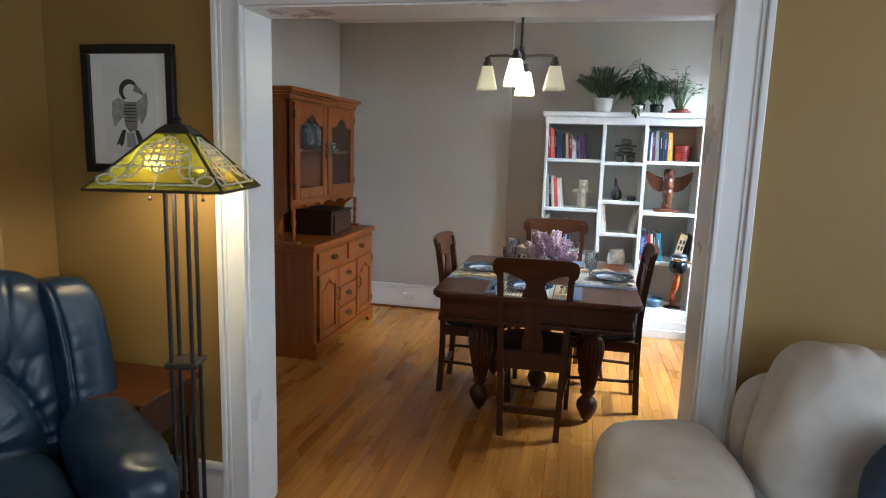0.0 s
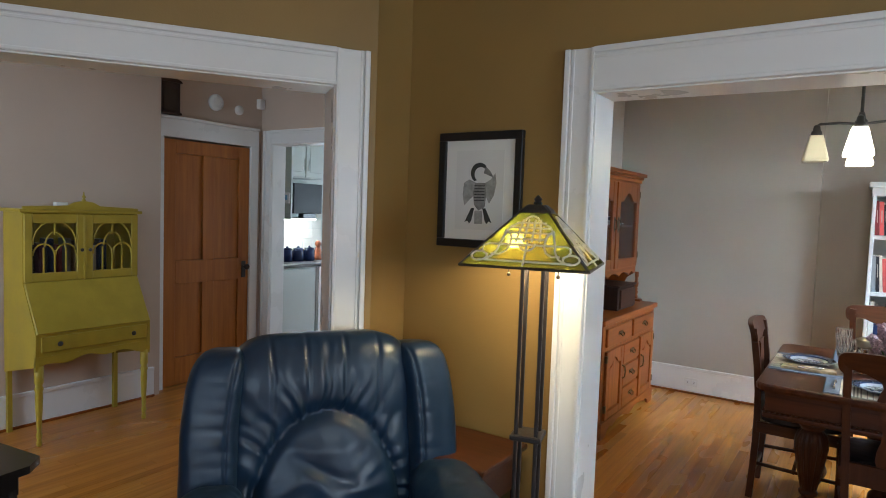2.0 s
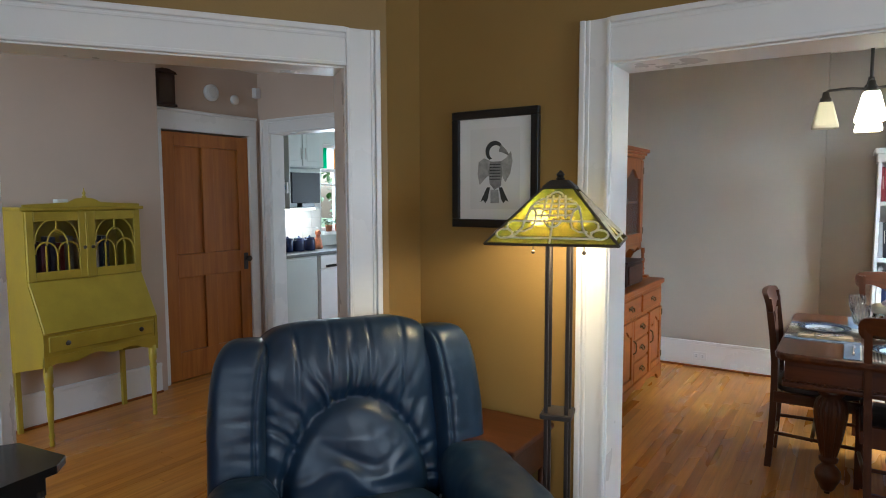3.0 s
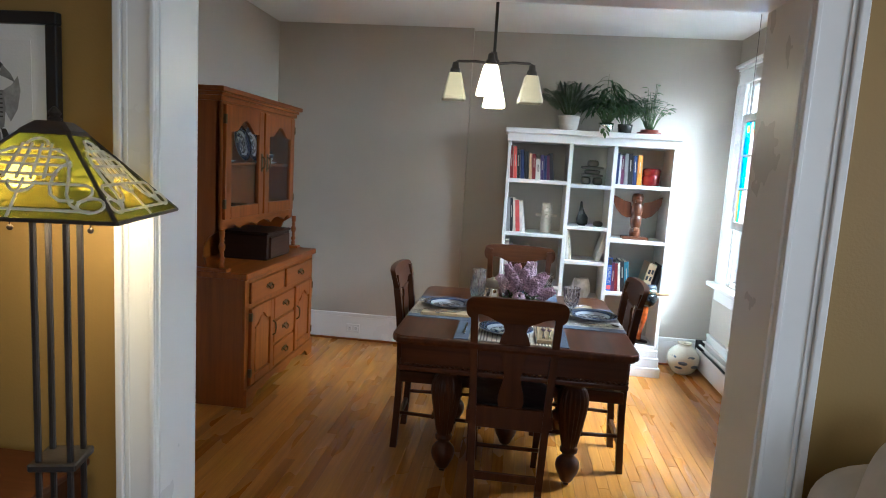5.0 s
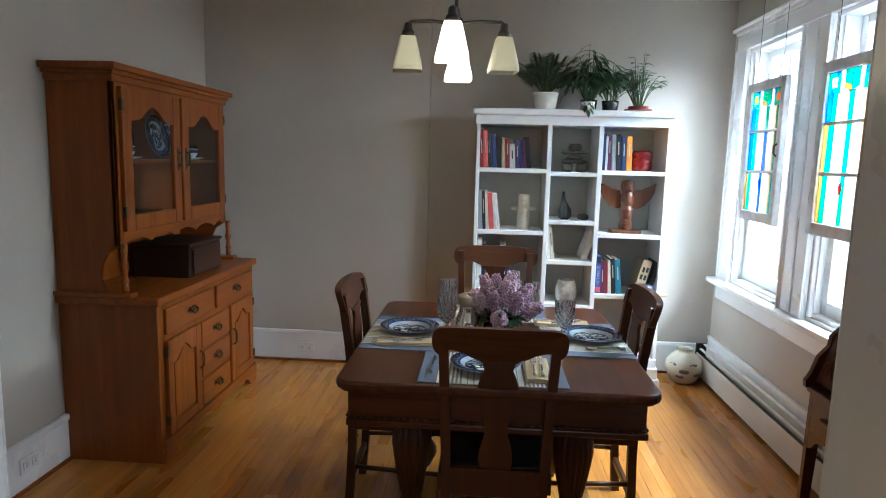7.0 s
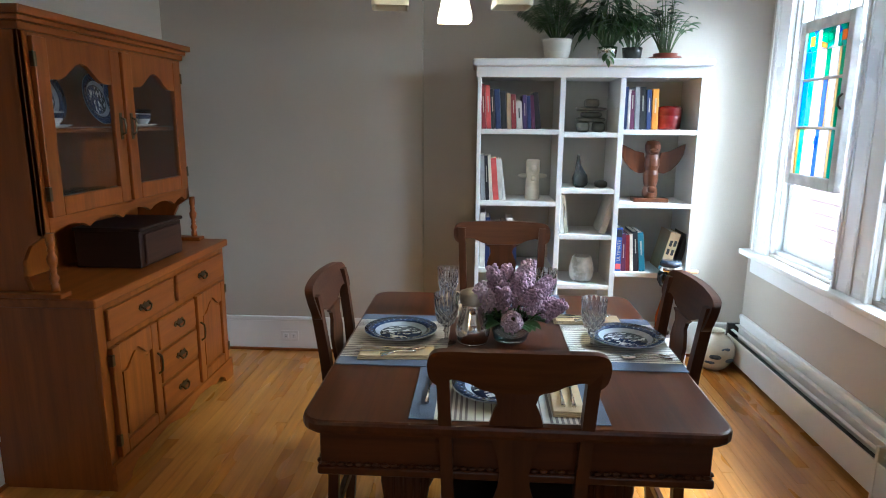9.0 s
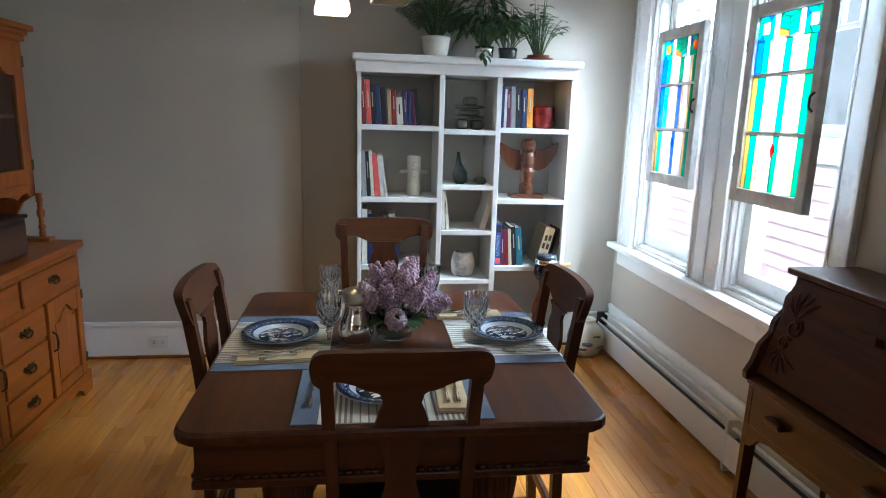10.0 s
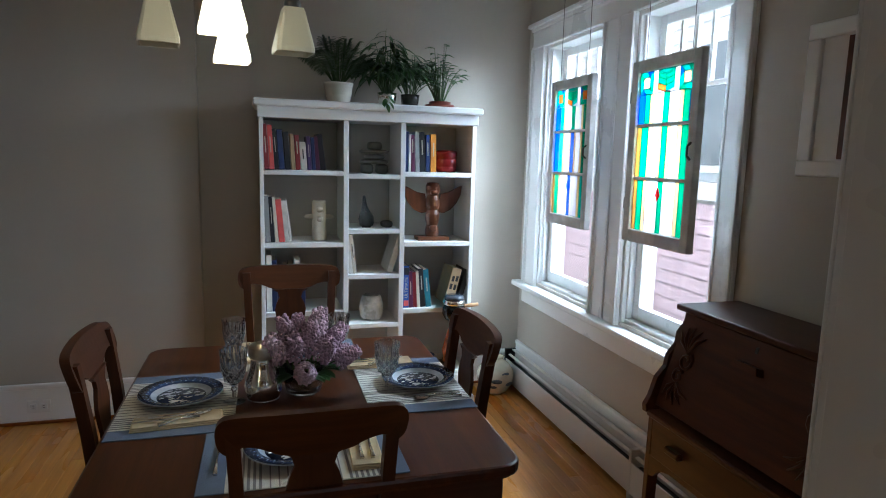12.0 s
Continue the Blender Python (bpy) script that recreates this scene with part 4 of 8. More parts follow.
# -- chairs --
def chair():
    """Dining chair, seat in front of the back: the back stands at y=0, the sitter looks to +y."""
    c = thing("dining_chair", I4, "dark walnut dining chair with a vase-shaped splat and black seat", "chair", "chairs round the table")
    for s in (-1, 1):
        prof = [(0.0, -0.020), (0.15, -0.010), (0.32, -0.002), (0.46, 0.0), (0.60, -0.002), (0.75, -0.015), (0.90, -0.035), (0.955, -0.044)]
        bm = BM()
        for (z0, y0), (z1, y1) in zip(prof, prof[1:]):
            w0, w1 = 0.017, 0.017
            x0, x1 = s * (0.158 + 0.040 * z0), s * (0.158 + 0.040 * z1)
            vs = [bm.verts.new((x0 + a * w0, y0 + b * 0.017, z0)) for a, b in ((-1, -1), (1, -1), (1, 1), (-1, 1))]
            vt = [bm.verts.new((x1 + a * w1, y1 + b * 0.017, z1)) for a, b in ((-1, -1), (1, -1), (1, 1), (-1, 1))]
            for i in range(4):
                bm.faces.new((vs[i], vs[(i + 1) % 4], vt[(i + 1) % 4], vt[i]))
            if z0 == 0:
                bm.faces.new(list(reversed(vs)))
            if z1 > 0.95:
                bm.faces.new(vt)
        bmesh.ops.remove_doubles(bm, verts=bm.verts[:], dist=0.0005)
        part("back_post", bm, M_WALNUT_Z, c)
        # front leg, gently tapered
        bm = BM()
        for z0, z1, a, b, ya, yb in ((0.0, 0.30, 0.014, 0.018, 0.425, 0.412), (0.30, 0.43, 0.018, 0.022, 0.412, 0.405)):
            vs = [bm.verts.new((s * 0.20 + p * a, ya + q * a, z0)) for p, q in ((-1, -1), (1, -1), (1, 1), (-1, 1))]
            vt = [bm.verts.new((s * 0.20 + p * b, yb + q * b, z1)) for p, q in ((-1, -1), (1, -1), (1, 1), (-1, 1))]
            for i in range(4):
                bm.faces.new((vs[i], vs[(i + 1) % 4], vt[(i + 1) % 4], vt[i]))
            bm.faces.new(list(reversed(vs)))
            bm.faces.new(vt)
        part("leg", bm, M_WALNUT_Z, c)
        part("stretcher", rod(BM(), (s * 0.166, -0.005, 0.20), (s * 0.20, 0.415, 0.20), 0.010), M_WALNUT_Z, c, "", True)
        part("seat_rail", bx(s * 0.195 - 0.012, s * 0.195 + 0.012, 0.0, 0.40, 0.385, 0.445, 0.003), M_WALNUT, c)
    part("stretcher", bx(-0.16, 0.16, -0.022, 0.0, 0.13, 0.165, 0.003), M_WALNUT_Z, c)
    part("stretcher", rod(BM(), (-0.192, 0.19, 0.20), (0.192, 0.19, 0.20), 0.010), M_WALNUT_Z, c, "", True)
    part("seat_rail", bx(-0.19, 0.19, 0.395, 0.418, 0.385, 0.445, 0.003), M_WALNUT, c)
    part("back_rail", bx(-0.172, 0.172, -0.013, 0.013, 0.375, 0.475, 0.003), M_WALNUT_Z, c)
    part("seat", pillow(BM(), 0.40, 0.405, 0.05, 5.0, 8, 0, 5, Matrix.Translation((0, 0.205, 0.462))), M_BLACKSEAT, c, "black leather drop-in seat", True)
    # splat
    half = [(0.052, 0.0), (0.062, 0.03), (0.058, 0.07), (0.044, 0.12), (0.040, 0.16), (0.048, 0.21), (0.066, 0.265), (0.072, 0.30), (0.062, 0.335), (0.050, 0.36), (0.058, 0.385), (0.085, 0.40)]
    o = [(x, z) for x, z in half] + [(-x, z) for x, z in reversed(half)]
    tilt = Matrix.Translation((0, 0.008, 0.472)) @ Matrix.Rotation(radians(4.2), 4, "X") @ XZ
    part("splat", prism(BM(), o, 0.012, tilt), M_WALNUT_Z, c)
    # crest rail, bowed back, with rounded ears
    top = [(-0.232, 0.902), (-0.236, 0.94), (-0.226, 0.968), (-0.20, 0.980), (-0.12, 0.984), (0, 0.986), (0.12, 0.984), (0.20, 0.980), (0.226, 0.968), (0.236, 0.94), (0.232, 0.902)]
    low = [(0.222, 0.886), (0.206, 0.876), (0.188, 0.880), (0.178, 0.900), (0.160, 0.902), (0.12, 0.892), (0.085, 0.872), (0, 0.868), (-0.085, 0.872), (-0.12, 0.892), (-0.160, 0.902), (-0.178, 0.900), (-0.188, 0.880), (-0.206, 0.876), (-0.222, 0.886)]
    bm = BM()
    rim = top + low
    for k in range(2):
        rim = [(a[0] * (1 - w) + b[0] * w, a[1] * (1 - w) + b[1] * w) for a, b in zip(rim, rim[1:] + rim[:1]) for w in (0.25, 0.75)]
    prism(bm, list(reversed(rim)), 0.026, Matrix.Translation((0, -0.022, 0)) @ XZ)
    bmesh.ops.triangulate(bm, faces=[f for f in bm.faces if len(f.verts) > 4])
    for v in bm.verts:
        v.co.y += -0.03 * (v.co.z - 0.88) / 0.1 - 0.022 * (1 - (v.co.x / 0.236) ** 2) + 0.01
    part("crest_rail", bm, wood("walnut_crest", (0.036, 0.0090, 0.0025), (0.092, 0.028, 0.0070), "x", 0.42, 5, 0.05), c)
    for s in (-1, 1):
        bm = BM()
        bmesh.ops.create_uvsphere(bm, u_segments=12, v_segments=6, radius=0.011, matrix=Matrix.Translation((s * 0.212, -0.050, 0.93)) @ Matrix.Diagonal((1, 0.5, 1, 1)))
        part("boss", bm, M_WALNUT_Z, c, "", True)
    return c


ch = chair()
copy_thing(ch, T(0.208, 5.165, 0, 180) @ Matrix.Diagonal((1.07, 1, 1.015, 1)))
copy_thing(ch, T(-0.395, 4.105, 0, -90))
copy_thing(ch, T(0.765, 4.085, 0, 90))
ch.matrix_basis = T(0.192, 3.455, 0, 0) @ Matrix.Diagonal((0.94, 1, 1, 1))

# -- bookcase --
BX0, BX1, BF, BB = 0.065, 1.323, 5.62, 5.97
bookcase = thing("bookcase", T(0.70, BF), "tall white painted bookcase with open cubbies, half full", "bookcase")
def BL(x0, x1, y0, y1, z0, z1, bev=0.002):
    return bx(x0 - 0.70, x1 - 0.70, y0 - BF, y1 - BF, z0, z1, bev)


for a, b in ((BX0, 0.088), (0.528, 0.558), (0.86, 0.89), (1.298, BX1)):
    part("upright", BL(a, b, BF, BB - 0.012, 0.2, 1.755), M_WHITE, bookcase)
SHELVES = {0: (0.088, 0.528, (0.24, 0.655, 1.058, 1.47)), 1: (0.558, 0.86, (0.24, 0.565, 0.865, 1.135, 1.455)), 2: (0.89, 1.298, (0.24, 0.645, 1.055, 1.472))}
for k, (a, b, zs) in SHELVES.items():
    for z in zs:
        part("shelf", BL(a, b, BF + 0.002, BB - 0.012, z - 0.028, z), M_WHITE, bookcase)
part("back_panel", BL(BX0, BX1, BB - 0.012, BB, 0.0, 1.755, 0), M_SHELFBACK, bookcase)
bm = BL(BX0 - 0.02, BX1 + 0.03, BF - 0.03, BB, 0.0, 0.075, 0.004)
part("plinth", bm, M_WHITE, bookcase)
part("plinth_step", BL(BX0 - 0.01, BX1 + 0.016, BF - 0.018, BB, 0.075, 0.15, 0.004), M_WHITE, bookcase)
part("plinth_step", BL(BX0, BX1 + 0.004, BF - 0.008, BB, 0.15, 0.21, 0.004), M_WHITE, bookcase)
part("frieze", BL(BX0 - 0.008, BX1 + 0.008, BF - 0.012, BB, 1.755, 1.815, 0.003), M_WHITE, bookcase)
part("cornice", BL(BX0 - 0.028, BX1 + 0.028, BF - 0.045, BB, 1.815, 1.855, 0.008), M_WHITE, bookcase)

BOOKC = {"red": (0.20, 0.016, 0.02), "black": (0.015, 0.015, 0.018), "white": (0.62, 0.60, 0.56), "navy": (0.02, 0.035, 0.11), "orange": (0.62, 0.24, 0.03), "tan": (0.42, 0.30, 0.17),
         "grey": (0.25, 0.25, 0.25), "plum": (0.10, 0.02, 0.06), "coral": (0.65, 0.10, 0.09), "teal": (0.03, 0.16, 0.22), "cream": (0.66, 0.60, 0.48), "purple": (0.06, 0.035, 0.11), "blue": (0.03, 0.09, 0.32)}
BOOKM = {k: paint(k + "_book_cover", c, 0.42, 0.10, 20, 60, 0.08) for k, c in BOOKC.items()}
M_PAGES = paint("book_pages", (0.62, 0.57, 0.47), 0.85, 0.12, 60)
M_INK = paint("pale_lettering", (0.48, 0.44, 0.36), 0.6, 0.05)
brng = random.Random(4)


def book(x, z, w, h, color, tilt=0.0, depth=0.2, y=BF + 0.03, group="books on the bookcase", bars=True, rz=0.0):
    """An upright book whose spine looks to -y; x: left foot of the spine."""
    lean = "leaning " if abs(tilt) > 4 else ""
    b = thing("book", pose(x, y, z, 0, 0, rz) @ pose(w if tilt > 0 else 0, 0, 0, 0, tilt, 0) @ pose(-w if tilt > 0 else 0, 0, 0), "%s%s hardback book on a white shelf" % (lean, color), "book", group)
    cv = BM()
    box(cv, 0, w, 0, 0.004, 0, h, 0.0015)
    box(cv, 0, 0.003, 0.004, depth, 0, h, 0.001)
    box(cv, w - 0.003, w, 0.004, depth, 0, h, 0.001)
    part("cover", cv, BOOKM[color], b)
    part("pages", bx(0.0032, w - 0.0032, 0.005, depth - 0.004, 0.004, h - 0.004, 0), M_PAGES, b)
    if bars and w > 0.018 and brng.random() < 0.6:
        t = BM()
        z0 = h * (0.35 + 0.2 * brng.random())
        box(t, w * 0.40, w * 0.60, -0.0012, 0.0, z0, z0 + h * 0.36)
        part("spine_lettering", t, M_INK if color not in ("white", "cream") else BOOKM["black"], b)
    return b


def shelf_row(x, z, items):
    for w, h, col, tilt in items:
        book(x, z, w, h, col, tilt)
        x += w + 0.002 + max(0, math.sin(radians(abs(tilt)))) * 0.012


shelf_row(0.094, 1.471, [(0.024, 0.25, "red", -3), (0.026, 0.245, "coral", -3), (0.022, 0.225, "black", -4), (0.030, 0.222, "navy", -4), (0.030, 0.21, "black", -4), (0.022, 0.20, "tan", -3), (0.026, 0.195, "red", -3),
                         (0.034, 0.155, "white", -4), (0.022, 0.19, "purple", -3), (0.020, 0.185, "navy", -3), (0.022, 0.19, "plum", -4), (0.030, 0.205, "black", -7)])
shelf_row(0.094, 1.059, [(0.026, 0.265, "grey", -2), (0.022, 0.26, "black", -3), (0.018, 0.262, "cream", -4), (0.032, 0.245, "coral", -5), (0.020, 0.24, "white", -6), (0.016, 0.24, "white", -8)])
shelf_row(0.094, 0.656, [(0.030, 0.33, "white", 0), (0.026, 0.30, "navy", 0), (0.030, 0.24, "navy", 0), (0.028, 0.26, "white", 0), (0.032, 0.27, "black", 0), (0.034, 0.30, "white", 0), (0.026, 0.25, "navy", 0)])
shelf_row(0.565, 0.866, [(0.024, 0.235, "white", -6), (0.020, 0.232, "cream", -7)])
book(0.79, 0.866, 0.036, 0.235, "white", 17, 0.22)
shelf_row(0.897, 1.473, [(0.016, 0.235, "navy", 0), (0.014, 0.22, "white", 0), (0.024, 0.215, "plum", -2), (0.026, 0.235, "grey", -2), (0.034, 0.235, "black", -3), (0.026, 0.22, "navy", -2), (0.034, 0.225, "orange", -1)])
shelf_row(0.897, 0.646, [(0.034, 0.26, "blue", 0), (0.026, 0.225, "plum", -2), (0.022, 0.22, "red", -3), (0.018, 0.225, "cream", -4), (0.030, 0.24, "black", -5), (0.034, 0.235, "teal", -6)])
tb = book(1.150, 0.646, 0.060, 0.235, "tan", 14, 0.2, bars=False)
for px, pz in ((0.012, 0.15), (0.036, 0.155), (0.010, 0.10), (0.036, 0.10), (0.036, 0.045)):
    part("cover_picture", bx(px, px + 0.016, -0.0015, 0.0, pz, pz + 0.035, 0), BOOKM["black"], tb, "small dark picture on the cover")
ub = [o for o in bpy.data.objects if o.name.startswith("book") and o.get("label", "").startswith("blue")][0]
part("spine_band", bx(0.002, 0.032, -0.001, 0.0005, 0.012, 0.045, 0), BOOKM["coral"], ub, "red band with a label")
part("spine_band", bx(0.002, 0.032, -0.001, 0.0005, 0.205, 0.25, 0), BOOKM["black"], ub, "dark band at the head")
txt = bpy.data.curves.new("spine_text", "FONT")
txt.body, txt.size, txt.align_x, txt.align_y = "ULTIMATE", 0.028, "CENTER", "CENTER"
tmp = new("spine_text", txt)
bpy.context.view_layer.update()
tme = bpy.data.meshes.new_from_object(tmp)
bpy.data.objects.remove(tmp)
tme.materials.clear()
tme.materials.append(M_INK)
tob = new("spine_lettering", tme)
tob.parent = ub
tob.matrix_basis = Matrix(((0, -1, 0, 0.017), (0, 0, -1, -0.0012), (1, 0, 0, 0.125), (0, 0, 0, 1)))
book(1.235, 0.646, 0.030, 0.23, "black", 14, 0.2, bars=False)

# red pot, carvings and pottery
M_REDGLAZE = paint("deep_red_glaze", (0.20, 0.012, 0.014), 0.2, 0.2, 10)
pot = thing("red_canister", T(1.175, 5.75, 1.473), "deep red glazed canister on a white shelf", "canister")
part("body", lathe(BM(), [(0.058, 0), (0.064, 0.006), (0.066, 0.03), (0.064, 0.034), (0.066, 0.038), (0.067, 0.075), (0.064, 0.079), (0.067, 0.083), (0.068, 0.118), (0.066, 0.122)], 32), M_REDGLAZE, pot, "", True)
part("lid", lathe(BM(), [(0.066, 0.1225), (0.066, 0.128), (0.05, 0.134), (0, 0.135)], 32), M_REDGLAZE, pot, "", True)
M_STONE = paint("grey_green_carved_stone", (0.085, 0.08, 0.06), 0.45, 0.35, 18, 40, 0.4)
M_STONE2 = paint("dark_polished_stone", (0.03, 0.03, 0.026), 0.25, 0.4, 18, 40, 0.25)
M_PALESTONE = paint("cream_carved_stone", (0.62, 0.57, 0.47), 0.5, 0.08, 14, 40, 0.2)
ink = BM()
for x, y, z, a, b, c in ((-0.045, 0, 0.03, 0.036, 0.045, 0.06), (0.045, 0, 0.03, 0.036, 0.045, 0.06), (0, 0, 0.072, 0.085, 0.045, 0.022), (0.0, 0, 0.10, 0.06, 0.04, 0.032), (0, 0, 0.132, 0.09, 0.04, 0.018), (0, 0, 0.165, 0.042, 0.04, 0.05)):
    pillow(ink, a * 2, b * 2, c * (1 if c > 0.025 else 1.2), 4, 4, 0.003, 20, Matrix.Translation((x, y, z)), x * 9)
mesh_thing("stone_statuette", ink, M_STONE, T(0.725, 5.74, 1.455), "stacked grey-green stone statuette on a white shelf", "statuette", "", "", True)
seal = BM()
pr = [(-0.035, 0), (0.035, 0), (0.045, 0.03), (0.042, 0.07), (0.02, 0.10), (0.004, 0.13), (-0.006, 0.185), (-0.018, 0.20), (-0.022, 0.15), (-0.028, 0.10), (-0.044, 0.05)]
prism(seal, pr, 0.05, Matrix.Translation((0, 0.025, 0)) @ XZ)
bmesh.ops.triangulate(seal, faces=[f for f in seal.faces if len(f.verts) > 4])
bmesh.ops.bevel(seal, geom=[e for e in seal.edges if e.calc_face_angle(0) > 0.6], offset=0.010, segments=3, affect="EDGES")
mesh_thing("stone_statuette", seal, M_STONE2, T(0.675, 5.72, 1.135), "dark polished stone carving of a bird", "statuette", "", "", True)
mesh_thing("stone_pebble_carving", pillow(BM(), 0.075, 0.05, 0.045, 2.6, 5, 0.004, 30, Matrix.Translation((0, 0, 0.02))), M_STONE, T(0.80, 5.72, 1.136), "small grey-brown carved stone", "carving", "", "", True)
cyl = BM()
lathe(cyl, [(0.042, 0), (0.044, 0.01), (0.040, 0.10), (0.040, 0.225), (0.036, 0.235), (0, 0.236)], 20)
pillow(cyl, 0.17, 0.035, 0.03, 3, 4, 0, 1, Matrix.Translation((0, 0, 0.14)))
pillow(cyl, 0.04, 0.03, 0.035, 2.5, 4, 0, 1, Matrix.Translation((0, -0.038, 0.185)))
pillow(cyl, 0.035, 0.03, 0.035, 2.5, 4, 0, 1, Matrix.Translation((0, -0.040, 0.13)))
mesh_thing("stone_statuette", cyl, M_PALESTONE, T(0.40, 5.74, 1.058), "cream carved stone figure on a white shelf", "statuette", "", "", True)
# winged carved wooden figure, one plain mesh
M_CARVE = wood("red_cedar_carving", (0.055, 0.016, 0.007), (0.13, 0.043, 0.017), "z", 0.35, 6, 0.2)
tot = BM()
box(tot, -0.10, 0.10, -0.05, 0.05, 0, 0.024, 0.004, 2)
lathe(tot, [(0.040, 0.022), (0.044, 0.05), (0.040, 0.08), (0.034, 0.09), (0.042, 0.12), (0.044, 0.16), (0.036, 0.185), (0.044, 0.21), (0.042, 0.25), (0.034, 0.275), (0.043, 0.30), (0.044, 0.33), (0.034, 0.352), (0, 0.358)], 20)
pillow(tot, 0.05, 0.05, 0.03, 3, 4, 0, 1, Matrix.Translation((0, -0.035, 0.295)))
pillow(tot, 0.05, 0.04, 0.04, 3, 4, 0, 1, Matrix.Translation((0, -0.032, 0.075)))
for s in (-1, 1):
    w = [(0.03, 0.20), (0.05, 0.285), (0.10, 0.295), (0.16, 0.325), (0.185, 0.335), (0.18, 0.28), (0.155, 0.23), (0.115, 0.185), (0.07, 0.165), (0.04, 0.17)]
    prism(tot, [(s * x, z) for x, z in (w if s > 0 else reversed(w))], 0.018, Matrix.Translation((0, 0.012, 0)) @ XZ)
mesh_thing("carved_wooden_figure", tot, M_CARVE, T(1.085, 5.72, 1.056), "red cedar carved figure with spread wings", "carving")
# vases
M_RAKU = paint("cream_and_grey_raku_glaze", (0.56, 0.52, 0.46), 0.3, 0.45, 9)
mesh_thing("ceramic_vase", lathe(BM(), [(0.055, 0), (0.068, 0.02), (0.074, 0.06), (0.070, 0.10), (0.058, 0.14), (0.052, 0.150), (0.048, 0.148), (0.06, 0.10), (0.05, 0.02), (0, 0.012)], 32), M_RAKU, T(0.715, 5.74, 0.566), "cream and grey glazed ceramic vase on a shelf", "vase", "", "", True)
jar = thing("ceramic_floor_jar", T(1.575, 5.80), "round cream glazed jar with blue and ochre painting on the floor", "jar")
part("body", lathe(BM(), [(0.060, 0), (0.085, 0.02), (0.115, 0.07), (0.125, 0.115), (0.118, 0.16), (0.09, 0.20), (0.058, 0.222), (0.050, 0.228), (0.052, 0.245), (0.058, 0.25), (0.048, 0.25), (0.042, 0.23), (0.05, 0.21)], 40), paint("cream_painted_glaze", (0.60, 0.55, 0.43), 0.22, 0.12, 8), jar, "", True)
bm = BM()
for i, (a, z, w, h) in enumerate(((215, 0.15, 0.05, 0.028), (255, 0.11, 0.06, 0.03), (285, 0.155, 0.05, 0.022), (240, 0.07, 0.05, 0.02), (300, 0.085, 0.06, 0.025))):
    r = 0.1175 + (0.008 if 0.08 < z < 0.14 else 0)
    pillow(bm, w * 1.2, 0.012, h, 2.2, 5, 0.002, 40, RZ(a + 90) @ Matrix.Translation((0, -r + 0.004, z)))
part("painted_marks", bm, paint("blue_grey_painting", (0.10, 0.13, 0.17), 0.3, 0.3, 20), jar, "blue-grey brush marks", True)

# siphon stand by the bookcase: dark globe with a wooden handle on an amber stem over a blue bowl
M_AMBER = paint("amber_lacquer", (0.42, 0.10, 0.02), 0.2, 0.35, 20)
siph = thing("coffee_siphon", T(1.20, 5.745, 0.241), "dark glass and chrome coffee siphon with a wooden handle", "siphon")
part("base", lathe(BM(), [(0.07, 0), (0.07, 0.008), (0.02, 0.016), (0.012, 0.03), (0, 0.03)], 24), M_BRONZE, siph, "", True)
part("stem", tube(BM(), [(0, 0, 0.02), (-0.010, -0.05, 0.12), (-0.004, -0.12, 0.22), (0.004, -0.16, 0.33)], [0.018, 0.024, 0.028, 0.018], 12), M_AMBER, siph, "amber and red lacquered stem", True)
TOP = Matrix.Translation((0, -0.165, 0.075))
part("globe", lathe(BM(), [(0.02, 0.24), (0.055, 0.265), (0.072, 0.30), (0.070, 0.335), (0.06, 0.355), (0, 0.356)], 28, TOP), paint("dark_glass_bowl", (0.010, 0.012, 0.014), 0.05, 0.2, 20), siph, "dark glass bowl", True)
part("collar", lathe(BM(), [(0.064, 0.3562), (0.068, 0.362), (0.068, 0.384), (0.06, 0.388), (0, 0.388)], 28, TOP), M_CHROME, siph, "chrome collar", True)
part("lid", lathe(BM(), [(0.061, 0.3882), (0.061, 0.405), (0.052, 0.415), (0, 0.416)], 28, TOP), paint("smoky_glass_lid", (0.06, 0.07, 0.09), 0.06, 0.2, 20), siph, "smoky glass lid", True)
part("handle", tube(BM(), [TOP @ Vector(v) for v in ((0.06, -0.01, 0.345), (0.10, -0.015, 0.350), (0.15, -0.02, 0.356))], [0.009, 0.013, 0.011], 10), wood("pale_turned_handle", (0.45, 0.26, 0.12), (0.58, 0.36, 0.18), "x", 0.4), siph, "pale turned wooden handle", True)
mesh_thing("blue_bowl", lathe(BM(), [(0.04, 0), (0.05, 0.006), (0.075, 0.05), (0.078, 0.075), (0.072, 0.075), (0.066, 0.05), (0.03, 0.012), (0, 0.012)], 28), paint("slate_blue_glaze", (0.07, 0.12, 0.20), 0.25, 0.25, 10), T(1.045, 5.73, 0.241), "slate blue glazed bowl on the lowest shelf", "bowl", "", "", True)

# -- plants on the bookcase --
M_LEAF = paint("dark_green_leaf", (0.035, 0.085, 0.022), 0.42, 0.35, 9)
M_LEAF2 = paint("mid_green_leaf", (0.055, 0.12, 0.03), 0.4, 0.35, 9)
M_POT = paint("cream_glazed_pot", (0.62, 0.58, 0.50), 0.25, 0.06, 8)
M_REDPOT = paint("brick_red_saucer", (0.22, 0.05, 0.03), 0.4, 0.15, 8)
M_SOIL = paint("potting_soil", (0.03, 0.02, 0.013), 0.95, 0.4, 40, 60, 0.6)
M_STEMG = paint("green_stem", (0.06, 0.10, 0.03), 0.5, 0.2, 20)


